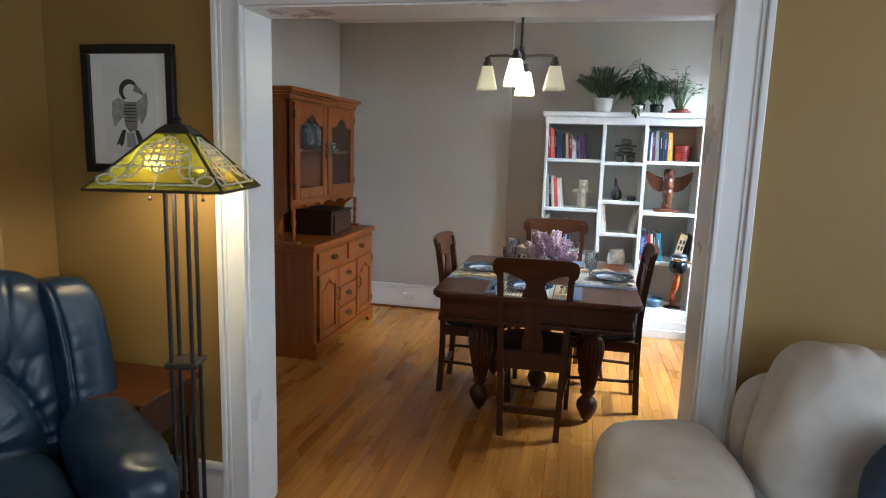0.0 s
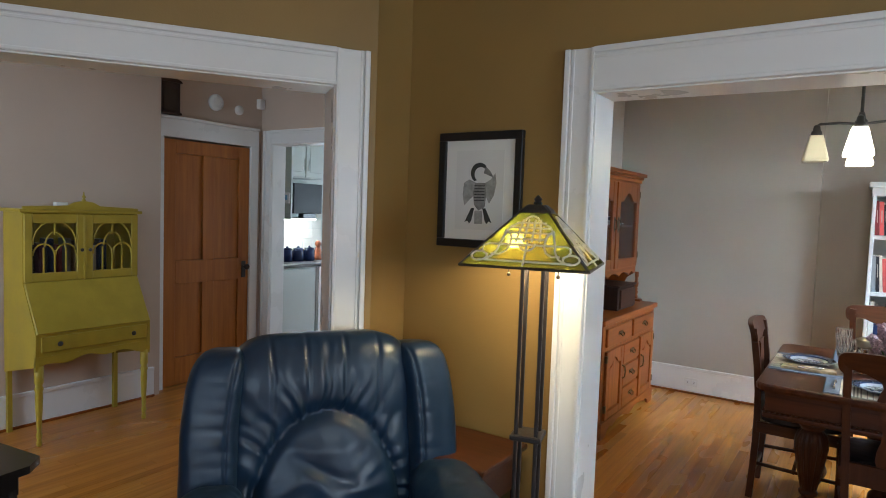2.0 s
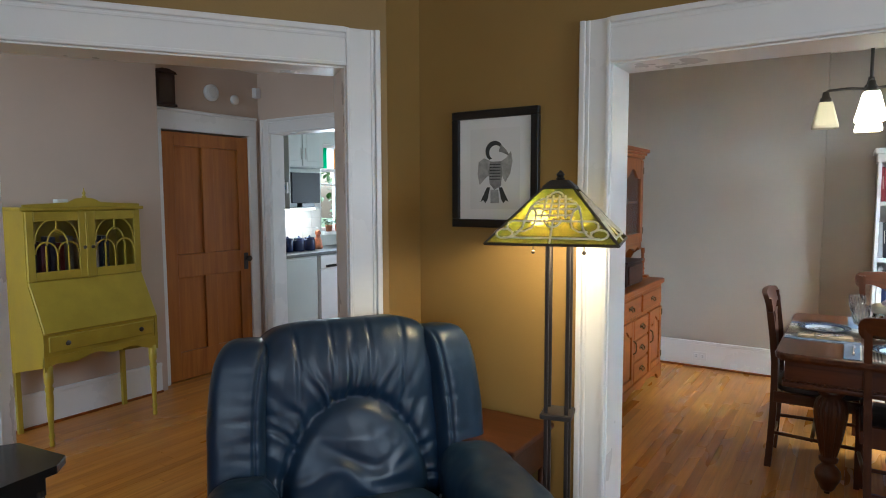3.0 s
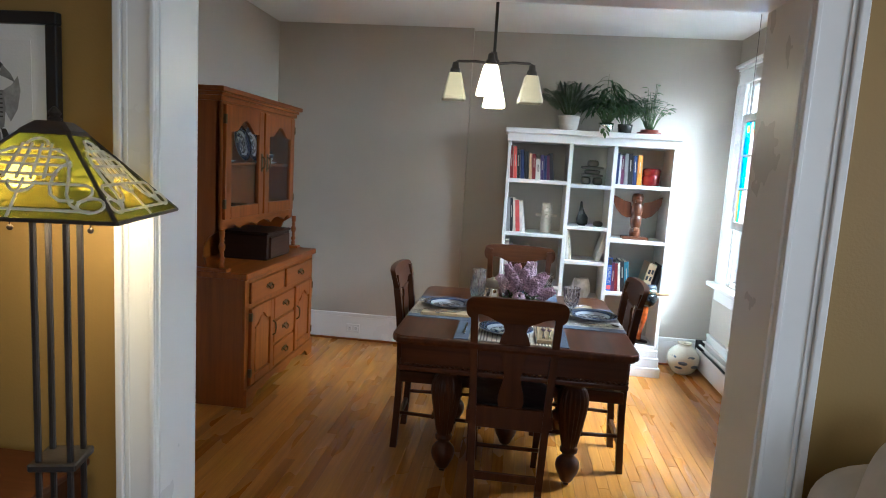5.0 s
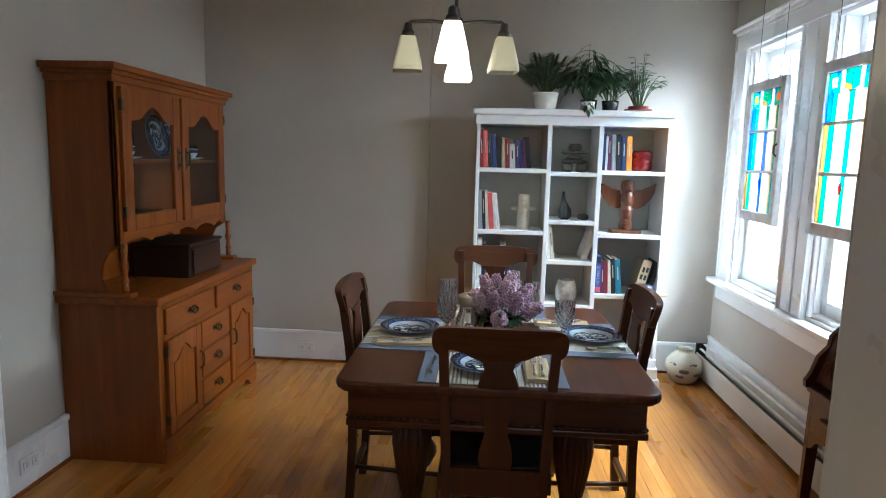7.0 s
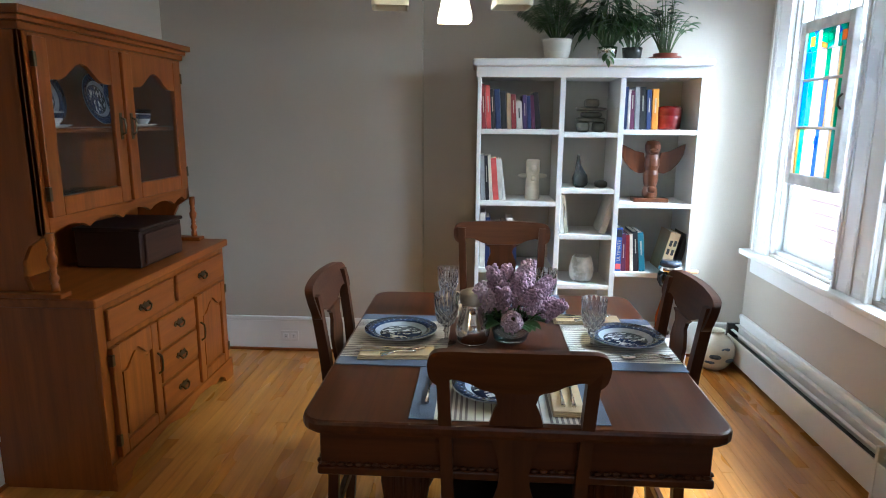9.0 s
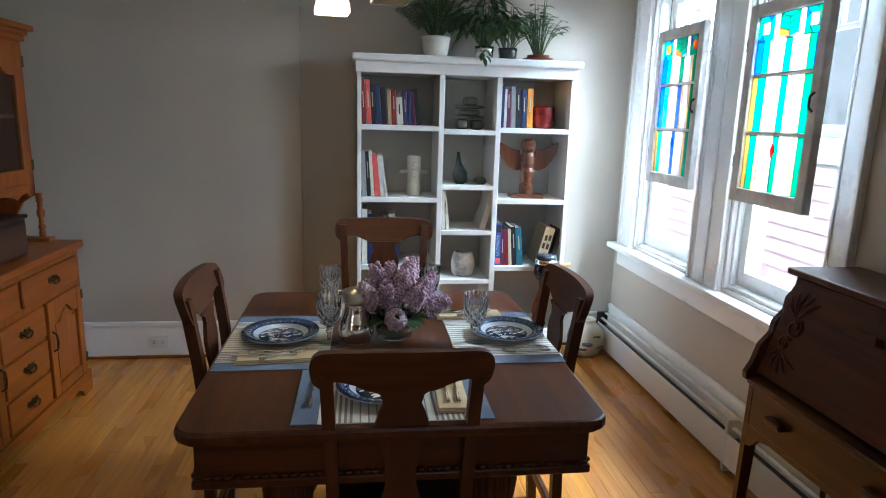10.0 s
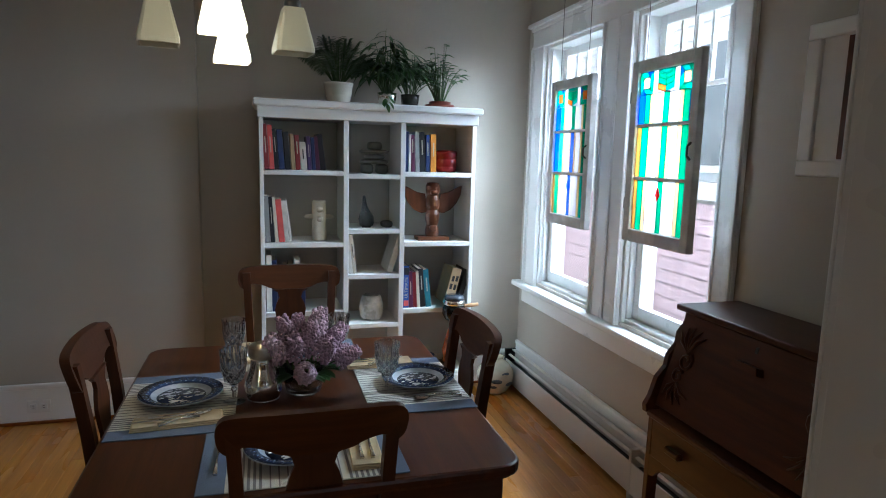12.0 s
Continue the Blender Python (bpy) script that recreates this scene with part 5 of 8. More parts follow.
def leaf(bm, p, d, length, width, droop, up=Vector((0, 0, 1))):
    """A folded, drooping leaf blade of six segments."""
    d = d.normalized()
    side = d.cross(up)
    side = side.normalized() if side.length > 0.05 else Vector((1, 0, 0))
    rows = []
    pos = Vector(p)
    for i in range(6):
        u = i / 5
        w = width * math.sin(math.pi * min(1, 0.12 + 0.88 * u)) ** 0.8 * (1 if u < 0.98 else 0.1)
        nrm = side.cross(d)
        rows.append([bm.verts.new(pos - side * w / 2 + nrm * 0.12 * w), bm.verts.new(pos), bm.verts.new(pos + side * w / 2 + nrm * 0.12 * w)])
        d = (d + Vector((0, 0, -droop / 5))).normalized()
        pos = pos + d * (length / 5)
    for a, b in zip(rows, rows[1:]):
        for k in range(2):
            bm.faces.new((a[k], a[k + 1], b[k + 1], b[k]))


def potted(name, m, label, pot_prof, pot_mat, seed, count, spread, height, length, width, droop, mat, stems=True, frond=0):
    g = thing(name, m, label, "plant", "plants on the bookcase")
    part("pot", lathe(BM(), pot_prof, 32), pot_mat, g, "", True)
    top = max(z for r, z in pot_prof) - 0.012
    rim = min(r for r, z in pot_prof if z > top and r > 0.01)
    part("soil", lathe(BM(), [(rim * 0.9, top - 0.004), (rim * 0.85, top), (0, top + 0.004)], 20), M_SOIL, g, "", True)
    rr = random.Random(seed)
    st, lv = BM(), BM()
    for i in range(count):
        a = rr.random() * 6.283
        e = rr.random() ** 0.7
        tip = Vector((math.cos(a) * spread * e, math.sin(a) * spread * 0.55 * e, top + height * (1.0 - 0.55 * e) * (0.65 + 0.45 * rr.random())))
        base = Vector((math.cos(a) * 0.02, math.sin(a) * 0.02, top))
        mid = base.lerp(tip, 0.55) + Vector((0, 0, height * 0.22))
        pts = [base.lerp(mid, t).lerp(mid.lerp(tip, t), t) for t in (0, 0.25, 0.5, 0.75, 1)]
        tube(st, pts, [0.0035, 0.003, 0.0026, 0.002, 0.0013], 5)
        if frond:
            for k in range(frond):
                t = 0.25 + 0.75 * k / frond
                p = base.lerp(mid, t).lerp(mid.lerp(tip, t), t)
                dd = (tip - base)
                dd.z *= 0.4
                sd = dd.cross(Vector((0, 0, 1))).normalized()
                for s in (-1, 1):
                    leaf(lv, p, sd * s + dd.normalized() * 0.7 + Vector((0, 0, -0.1)), length * (0.6 + 0.6 * math.sin(math.pi * t)) * (0.8 + 0.4 * rr.random()), width, droop)
        else:
            for k in range(rr.randint(3, 5)):
                t = 0.45 + 0.55 * rr.random()
                p = base.lerp(mid, t).lerp(mid.lerp(tip, t), t)
                b = a + (rr.random() - 0.5) * 3.0
                leaf(lv, p, Vector((math.cos(b), math.sin(b), 0.5 * (rr.random() - 0.2))), length * (0.7 + 0.6 * rr.random()), width * (0.7 + 0.5 * rr.random()), droop * (0.5 + rr.random()))
    part("stalk", st, M_STEMG, g, "", True)
    part("foliage", lv, mat, g)
    return g


POT_A = [(0.05, 0), (0.066, 0.01), (0.078, 0.06), (0.082, 0.10), (0.086, 0.105), (0.086, 0.118), (0.078, 0.118), (0.074, 0.10)]
POT_B = [(0.04, 0), (0.05, 0.01), (0.055, 0.05), (0.058, 0.075), (0.054, 0.075), (0.05, 0.06)]
POT_C = [(0.085, 0), (0.09, 0.012), (0.09, 0.022), (0.065, 0.022), (0.068, 0.04), (0.062, 0.04), (0.058, 0.03)]
potted("potted_fern", T(0.515, 5.77, 1.857), "feathery dark green fern in a cream glazed pot", POT_A, M_POT, 3, 34, 0.27, 0.34, 0.075, 0.012, 0.6, M_LEAF, True, 11)
potted("potted_plant", T(0.80, 5.76, 1.857), "trailing dark green leafy plant in a silvery pot", POT_B, M_STEEL, 8, 46, 0.24, 0.36, 0.13, 0.024, 1.2, M_LEAF)
potted("potted_plant", T(0.95, 5.80, 1.857), "small dense leafy plant in a dark pot", POT_B, M_STONE2, 15, 26, 0.17, 0.26, 0.09, 0.024, 0.9, M_LEAF)
potted("potted_plant", T(1.13, 5.77, 1.857), "light green bushy plant on a brick red saucer", POT_C, M_REDPOT, 21, 30, 0.17, 0.38, 0.055, 0.030, 0.5, M_LEAF2)
# a trailing runner over the cornice
bm = BM()
rr = random.Random(2)
for i in range(7):
    leaf(bm, (0.77 + 0.012 * math.sin(i * 2), 5.60 - 0.024, 1.90 - i * 0.009), Vector((rr.random() - 0.5, -0.5, -0.5)), 0.055, 0.022, 0.6)
mesh_thing("trailing_runner", bm, M_LEAF2, None, "trailing green runner hanging over the cornice", "plant", "plants on the bookcase")

# -- heater along the window wall --
M_HEAT = paint("cream_enamelled_heater", (0.66, 0.64, 0.60), 0.35, 0.03, 3)
heater = thing("baseboard_heater", I4, "long cream enamelled baseboard heater with a dark top slot", "heater")
for y0, y1 in ((2.70, 4.38), (4.385, 5.93)):
    part("front_panel", bx(1.700, 1.708, y0, y1, 0.035, 0.185, 0.002), M_HEAT, heater)
    part("back_panel", bx(1.768, 1.776, y0, y1, 0.02, 0.245, 0.002), M_HEAT, heater)
    part("damper", bx(0.008, 0.026, y0, y1, -0.003, 0.003, 0.001, 1, Matrix.Translation((1.712, 0, 0.205)) @ Matrix.Rotation(radians(-18), 4, "Y")), M_HEAT, heater, "grey damper flap in the dark slot")
    part("hood", bx(1.745, 1.772, y0, y1, 0.238, 0.247, 0.002), M_HEAT, heater)
    part("fin_core", bx(1.715, 1.760, y0, y1, 0.09, 0.16, 0), M_IRON, heater)
for y in (2.70, 4.365, 5.93):
    part("end_cap", bx(1.698, 1.776, y, y + 0.022, 0.0, 0.25, 0.003), M_HEAT if y < 5 else M_IRON, heater)

# -- outlet --
def outlet(m):
    o = thing("outlet", m, "white double electrical outlet in the baseboard", "outlet")
    part("plate", bx(-0.058, 0.058, -0.007, 0, -0.036, 0.036, 0.003, 2), M_WHITE, o)
    for s in (-1, 1):
        part("socket", bx(s * 0.026 - 0.017, s * 0.026 + 0.017, -0.011, -0.0072, -0.018, 0.018, 0.003, 2), M_MAT, o)
        for d in (-0.006, 0.006):
            part("slot", bx(s * 0.026 - 0.005, s * 0.026 + 0.005, -0.0125, -0.0108, d - 0.0012, d + 0.0012, 0), M_IRON, o)


outlet(T(-1.157, 5.880, 0.105))
outlet(T(-1.864, 3.95, 0.125, 90))

# -- table settings --
M_LINEN = paint("natural_linen", (0.62, 0.54, 0.40), 0.85, 0.08, 30, 300, 0.5)
M_CREAMCLOTH = paint("cream_cotton", (0.66, 0.63, 0.56), 0.85, 0.05, 20, 300, 0.5)
M_BLUECLOTH = paint("slate_blue_cotton", (0.13, 0.16, 0.23), 0.85, 0.10, 20, 300, 0.5)
M_STRIPE = paint("grey_brown_stripe", (0.22, 0.20, 0.19), 0.85, 0.1, 20, 300, 0.5)
M_NAPKIN = paint("tan_linen_napkin", (0.60, 0.47, 0.29), 0.85, 0.08, 20, 300, 0.5)


def placemat(m, group="place settings"):
    """Striped woven mat, long side on x (0.50 x 0.34)."""
    p = thing("placemat", m, "cream and grey striped placemat with blue borders", "placemat", group)
    part("cloth", bx(-0.19, 0.19, -0.17, 0.17, 0, 0.003, 0.001), M_CREAMCLOTH, p)
    for s in (-1, 1):
        part("border", bx(s * 0.19, s * 0.255, -0.17, 0.17, 0, 0.0032, 0.001), M_BLUECLOTH, p, "slate blue border")
    bm = BM()
    for i in range(6):
        for s in (-1, 1):
            x = s * (0.178 - i * 0.014)
            box(bm, x - 0.0035, x + 0.0035, -0.17, 0.17, 0.0031, 0.0036)
    for i in range(9):
        x = -0.085 + i * 0.0212
        box(bm, x - 0.0018, x + 0.0018, -0.17, 0.17, 0.0031, 0.0035)
    part("stripes", bm, M_STRIPE, p, "grey-brown woven stripes")
    return p


def cutlery(kind, m, label):
    c = thing(kind, m, label, kind, "place settings")
    part("handle", tube(BM(), [(0, -0.09, 0.004), (0, -0.03, 0.005), (0, 0.02, 0.006)], [0.006, 0.0035, 0.003], 8), M_STEEL, c, "", True)
    if kind == "knife":
        part("blade", prism(BM(), [(-0.003, 0.02), (0.006, 0.02), (0.009, 0.06), (0.004, 0.10), (-0.002, 0.105)], 0.0015, Matrix.Translation((0, 0, 0.004))), M_STEEL, c)
    elif kind == "fork":
        bm = BM()
        prism(bm, [(-0.004, 0.02), (0.004, 0.02), (0.011, 0.045), (0.011, 0.06), (-0.011, 0.06), (-0.011, 0.045)], 0.0015, Matrix.Translation((0, 0, 0.005)))
        for k in range(4):
            box(bm, -0.011 + k * 0.0062, -0.0082 + k * 0.0062, 0.06, 0.095, 0.005, 0.0065)
        part("tines", bm, M_STEEL, c)
    else:
        part("bowl", pillow(BM(), 0.032, 0.05, 0.008, 2.2, 5, 0, 1, Matrix.Translation((0, 0.045, 0.006))), M_STEEL, c, "", True)
    return c


def napkin(m):
    n = thing("napkin", m, "folded tan linen napkin under the cutlery", "napkin", "place settings")
    for k in range(3):
        part("fold", bx(-0.125 + k * 0.003, 0.125 - k * 0.002, -0.042 + k * 0.002, 0.042, k * 0.0045, k * 0.0045 + 0.004, 0.0015), M_NAPKIN, n)
    return n


M_CUT = glass("bright_cut_edges", (0.95, 0.96, 0.97), 0.12, (1.0, 0.4, 0.55))


def goblet(m):
    g = thing("goblet", m, "cut crystal goblet on the dining table", "glass", "cut crystal goblets")
    part("foot", lathe(BM(), [(0.034, 0), (0.034, 0.003), (0.012, 0.008), (0.006, 0.016), (0, 0.016)], 24), M_CRYSTAL, g, "", True)
    part("stem", lathe(BM(), [(0.006, 0.0162), (0.006, 0.035), (0.011, 0.042), (0.007, 0.05), (0.009, 0.058), (0, 0.058)], 8), M_CRYSTAL, g)
    part("bowl", lathe(BM(), [(0.010, 0.0582), (0.026, 0.072), (0.035, 0.10), (0.040, 0.128), (0.043, 0.172), (0.0408, 0.172), (0.0372, 0.128), (0.031, 0.10), (0.019, 0.080), (0, 0.077)], 32, None, (16, 0.003, 0.068, 0.130)), M_CRYSTAL, g)
    cut = BM()
    for k in range(9):
        for s in (-1, 1):
            tube(cut, [((0.0275 + 0.0135 * math.sin(u * 1.5)) * math.cos(k * 0.698 + s * u * 1.5), (0.0275 + 0.0135 * math.sin(u * 1.5)) * math.sin(k * 0.698 + s * u * 1.5), 0.071 + 0.060 * u) for u in (0, 0.25, 0.5, 0.75, 1.0)], 0.0017, 4)
    part("cut_pattern", cut, M_CUT, g, "bright diamond cuts", True)
    return g


ZT = TH + 0.0005
mats = ((-0.178, 4.045, 90), (0.565, 4.06, 90), (0.175, 3.615, 0), (0.185, 4.465, 0))
for i, (x, y, rz) in enumerate(mats):
    placemat(T(x, y, ZT, rz))
for x, y in ((-0.178, 4.075), (0.60, 4.065), (0.15, 3.625), (0.185, 4.46)):
    blue_plate("dinner_plate", T(x, y, ZT + 0.004, 25), 0.128, "blue willow-pattern dinner plate on a placemat", "place settings")
for x, y, rz, flip in ((-0.165, 3.875, 4, 0), (0.50, 4.27, 0, 0), (0.335, 3.60, 88, 0), (0.03, 4.49, 88, 0)):
    m = T(x, y, ZT + 0.0042, rz)
    napkin(m)
    if rz < 20:
        cutlery("fork", m @ pose(-0.02, 0.012, 0.0125, 0, 0, 88), "polished steel fork lying on a napkin")
        cutlery("knife", m @ pose(-0.03, -0.012, 0.0125, 0, 0, 90), "polished steel knife lying on a napkin")
        cutlery("spoon", m @ pose(0.03, 0.0, 0.0125, 0, 0, -62), "polished steel spoon lying on a napkin")
    else:
        cutlery("fork", m @ pose(0.0, 0.014, 0.0125, 0, 0, -90), "polished steel fork lying on a napkin")
        cutlery("fork", m @ pose(0.0, -0.014, 0.0125, 0, 0, -90), "polished steel dessert fork lying on a napkin")
cutlery("knife", T(-0.04, 3.62, ZT + 0.0042, 0), "polished steel knife beside a plate")
cutlery("spoon", T(0.62, 3.90, ZT + 0.0042, 90), "polished steel spoon beside a plate")
cutlery("knife", T(0.62, 3.925, ZT + 0.0042, 90), "polished steel knife beside a plate")
g0 = goblet(T(-0.015, 4.015, ZT))
for x, y in ((-0.03, 4.40), (0.475, 4.00), (0.36, 4.40)):
    copy_thing(g0, T(x, y, ZT, 20))

jug = thing("pewter_jug", T(0.075, 4.03, ZT), "polished pewter jug with a domed lid", "jug")
part("body", lathe(BM(), [(0.046, 0), (0.050, 0.004), (0.056, 0.02), (0.060, 0.045), (0.054, 0.075), (0.042, 0.105), (0.038, 0.125), (0.040, 0.138), (0, 0.138)], 40), M_STEEL, jug, "", True)
part("lid", lathe(BM(), [(0.043, 0.1382), (0.046, 0.143), (0.046, 0.172), (0.044, 0.178), (0.020, 0.187), (0, 0.188)], 40), metal("brushed_pewter_lid", (0.62, 0.57, 0.46), 0.28), jug, "brushed pewter lid", True)
part("foot_ring", lathe(BM(), [(0.050, -0.0003), (0.052, 0.004), (0.046, 0.008), (0.044, 0.0)], 40, None, None, True), M_STEEL, jug, "", True)

# lilac in a glass vase
vase = thing("flower_vase", T(0.205, 4.06, ZT), "low glass vase filled with purple lilac", "vase")
part("glass_bowl", lathe(BM(), [(0.048, 0), (0.058, 0.008), (0.066, 0.04), (0.064, 0.075), (0.058, 0.09), (0.054, 0.09), (0.060, 0.04), (0.05, 0.012), (0, 0.010)], 32), M_CRYSTAL, vase, "clear glass bowl", True)
rr = random.Random(12)
sm, leaves = BM(), BM()
M_LILAC = paint("lilac_petal", (0.36, 0.23, 0.30), 0.7, 0.3, 60)
M_LILAC2 = paint("pale_lilac_petal", (0.48, 0.34, 0.41), 0.7, 0.3, 60)
for i in range(17):
    a = i * 2.4
    e = math.sqrt((i + 0.5) / 17)
    tip = Vector((math.cos(a) * 0.135 * e + 0.015, math.sin(a) * 0.11 * e, 0.205 - 0.12 * e * e + 0.045 * rr.random()))
    base = Vector((math.cos(a) * 0.03, math.sin(a) * 0.03, 0.03))
    tube(sm, [base, base.lerp(tip, 0.5) + Vector((0, 0, 0.02)), tip], 0.0025, 5)
    ax_ = (tip - Vector((0, 0, 0.05))).normalized()
    fl = BM()
    nf = 84
    for k in range(nf):
        u = k / nf
        r = 0.030 * (1 - 0.70 * u) + 0.004
        b = k * 2.4
        q = ax_.to_track_quat("Z", "Y")
        c = tip + q @ Vector((math.cos(b) * r, math.sin(b) * r, -0.03 + u * 0.085))
        s = 0.0075 + 0.0035 * rr.random()
        qq = Euler((rr.random() * 6, rr.random() * 6, rr.random() * 6)).to_matrix().to_4x4()
        bmesh.ops.create_icosphere(fl, subdivisions=1, radius=s, matrix=Matrix.Translation(c) @ qq @ Matrix.Diagonal((1, 1, 0.55, 1)))
    part("blossom", fl, M_LILAC if i % 3 else M_LILAC2, vase, "purple lilac blossom")
for i in range(16):
    a = rr.random() * 6.28
    leaf(leaves, (math.cos(a) * 0.045, math.sin(a) * 0.045, 0.07), Vector((math.cos(a), math.sin(a), 0.45)), 0.085, 0.05, 0.8)
for i in range(3):
    leaf(leaves, (-0.06 + 0.02 * i, 0.03, 0.17), Vector((-0.3 + 0.3 * i, -0.2, 0.8)), 0.07, 0.035, 0.3)
part("stalk", sm, M_STEMG, vase, "", True)
part("leaves", leaves, M_LEAF, vase)

# -- chandelier --
chand = thing("chandelier", T(-0.02, 4.215, 0), "dark bronze chandelier with four square glass shades", "chandelier")
part("canopy", lathe(BM(), [(0.065, CEIL), (0.065, CEIL - 0.012), (0.03, CEIL - 0.035), (0.012, CEIL - 0.045), (0, CEIL - 0.045)][::-1], 28), M_BRONZE, chand, "", True)
part("stem", rod(BM(), (0, 0, 2.10), (0, 0, CEIL - 0.04), 0.0085), M_IRON, chand)
part("hub", lathe(BM(), [(0, 2.055), (0.018, 2.06), (0.030, 2.075), (0.030, 2.105), (0.020, 2.115), (0.014, 2.15), (0, 2.15)], 20), M_IRON, chand, "", True)
part("cord", tube(BM(), [(0.012, 0, 2.575), (0.045, 0.0, 2.54), (0.05, 0.0, 2.47), (0.03, 0, 2.43), (0.022, 0, 2.47), (0.04, 0.0, 2.52)], 0.004, 6), M_IRON, chand, "slack dark cord", True)
M_SHADE_ON = glow("lit_frosted_glass", (1.0, 0.86, 0.58), 1.7)
M_SHADE_OFF, nt_, li_, bs_ = node_mat("cream_frosted_glass")
bs_.inputs["Base Color"].default_value = (0.84, 0.78, 0.60, 1)
bs_.inputs["Roughness"].default_value = 0.4
for k, (dx, dy, lit) in enumerate(((-0.206, 0, 0), (0.206, 0, 0), (0, -0.29, 1), (0, 0.30, 1))):
    d = Vector((dx, dy, 0))
    u = d.normalized()
    arm = part("arm", tube(BM(), [(u.x * 0.025, u.y * 0.025, 2.09), tuple(d * 0.5 + Vector((0, 0, 2.098))), tuple(d * 0.93 + Vector((0, 0, 2.095))), tuple(d + Vector((0, 0, 2.085)))], 0.0075, 8), M_IRON, chand)
    part("socket", lathe(BM(), [(0.012, 2.09), (0.016, 2.085), (0.020, 2.06), (0.026, 2.055), (0.030, 2.03), (0, 2.03)][::-1], 16, Matrix.Translation(d)), M_IRON, arm, "", True)
    bm = BM()
    ro = RZ(8)
    rings = []
    for w, z in ((0.032, 2.032), (0.036, 2.02), (0.062, 1.905), (0.062, 1.888), (0.058, 1.888), (0.058, 1.905), (0.032, 2.015), (0.026, 2.026)):
        ring = []
        for px, py in rrect(2 * w, 2 * w, w * 0.22, 2):
            q = ro @ Vector((px, py, 0))
            ring.append(bm.verts.new((d.x + q.x, d.y + q.y, z)))
        rings.append(ring)
    for a, b in zip(rings, rings[1:]):
        n = len(a)
        for i in range(n):
            bm.faces.new((a[i], a[(i + 1) % n], b[(i + 1) % n], b[i]))
    bm.faces.new(rings[0][::-1])
    bmesh.ops.recalc_face_normals(bm, faces=bm.faces[:])
    part("shade", bm, M_SHADE_ON if lit else M_SHADE_OFF, arm, "glowing frosted glass shade" if lit else "cream frosted glass shade")
    bm = BM()
    bmesh.ops.create_uvsphere(bm, u_segments=12, v_segments=8, radius=0.022, matrix=Matrix.Translation(d + Vector((0, 0, 1.965))))
    part("bulb", bm, glow("warm_bulb", (1.0, 0.84, 0.55), 14.0) if lit else M_CREAMCLOTH, arm, "", True)

# -- stained glass panels hung in the window --
SGC = {"green": (0.012, 0.34, 0.17), "teal": (0.03, 0.44, 0.33), "blue": (0.012, 0.12, 0.60), "amber": (0.80, 0.56, 0.27), "gold": (0.42, 0.24, 0.04), "clear": (0.90, 0.87, 0.91), "orange": (0.75, 0.20, 0.02), "red": (0.55, 0.012, 0.012)}
SGM = {k: art_glass(k + "_art_glass", c, 0.35 if k != "clear" else 0.6) for k, c in SGC.items()}
M_LEAD = paint("grey_lead_came", (0.12, 0.12, 0.12), 0.5, 0.1)
M_SASHGREY = paint("weathered_grey_sash_paint", (0.70, 0.71, 0.72), 0.6, 0.2, 9, 40, 0.3)
PW, PH = 0.45, 0.775


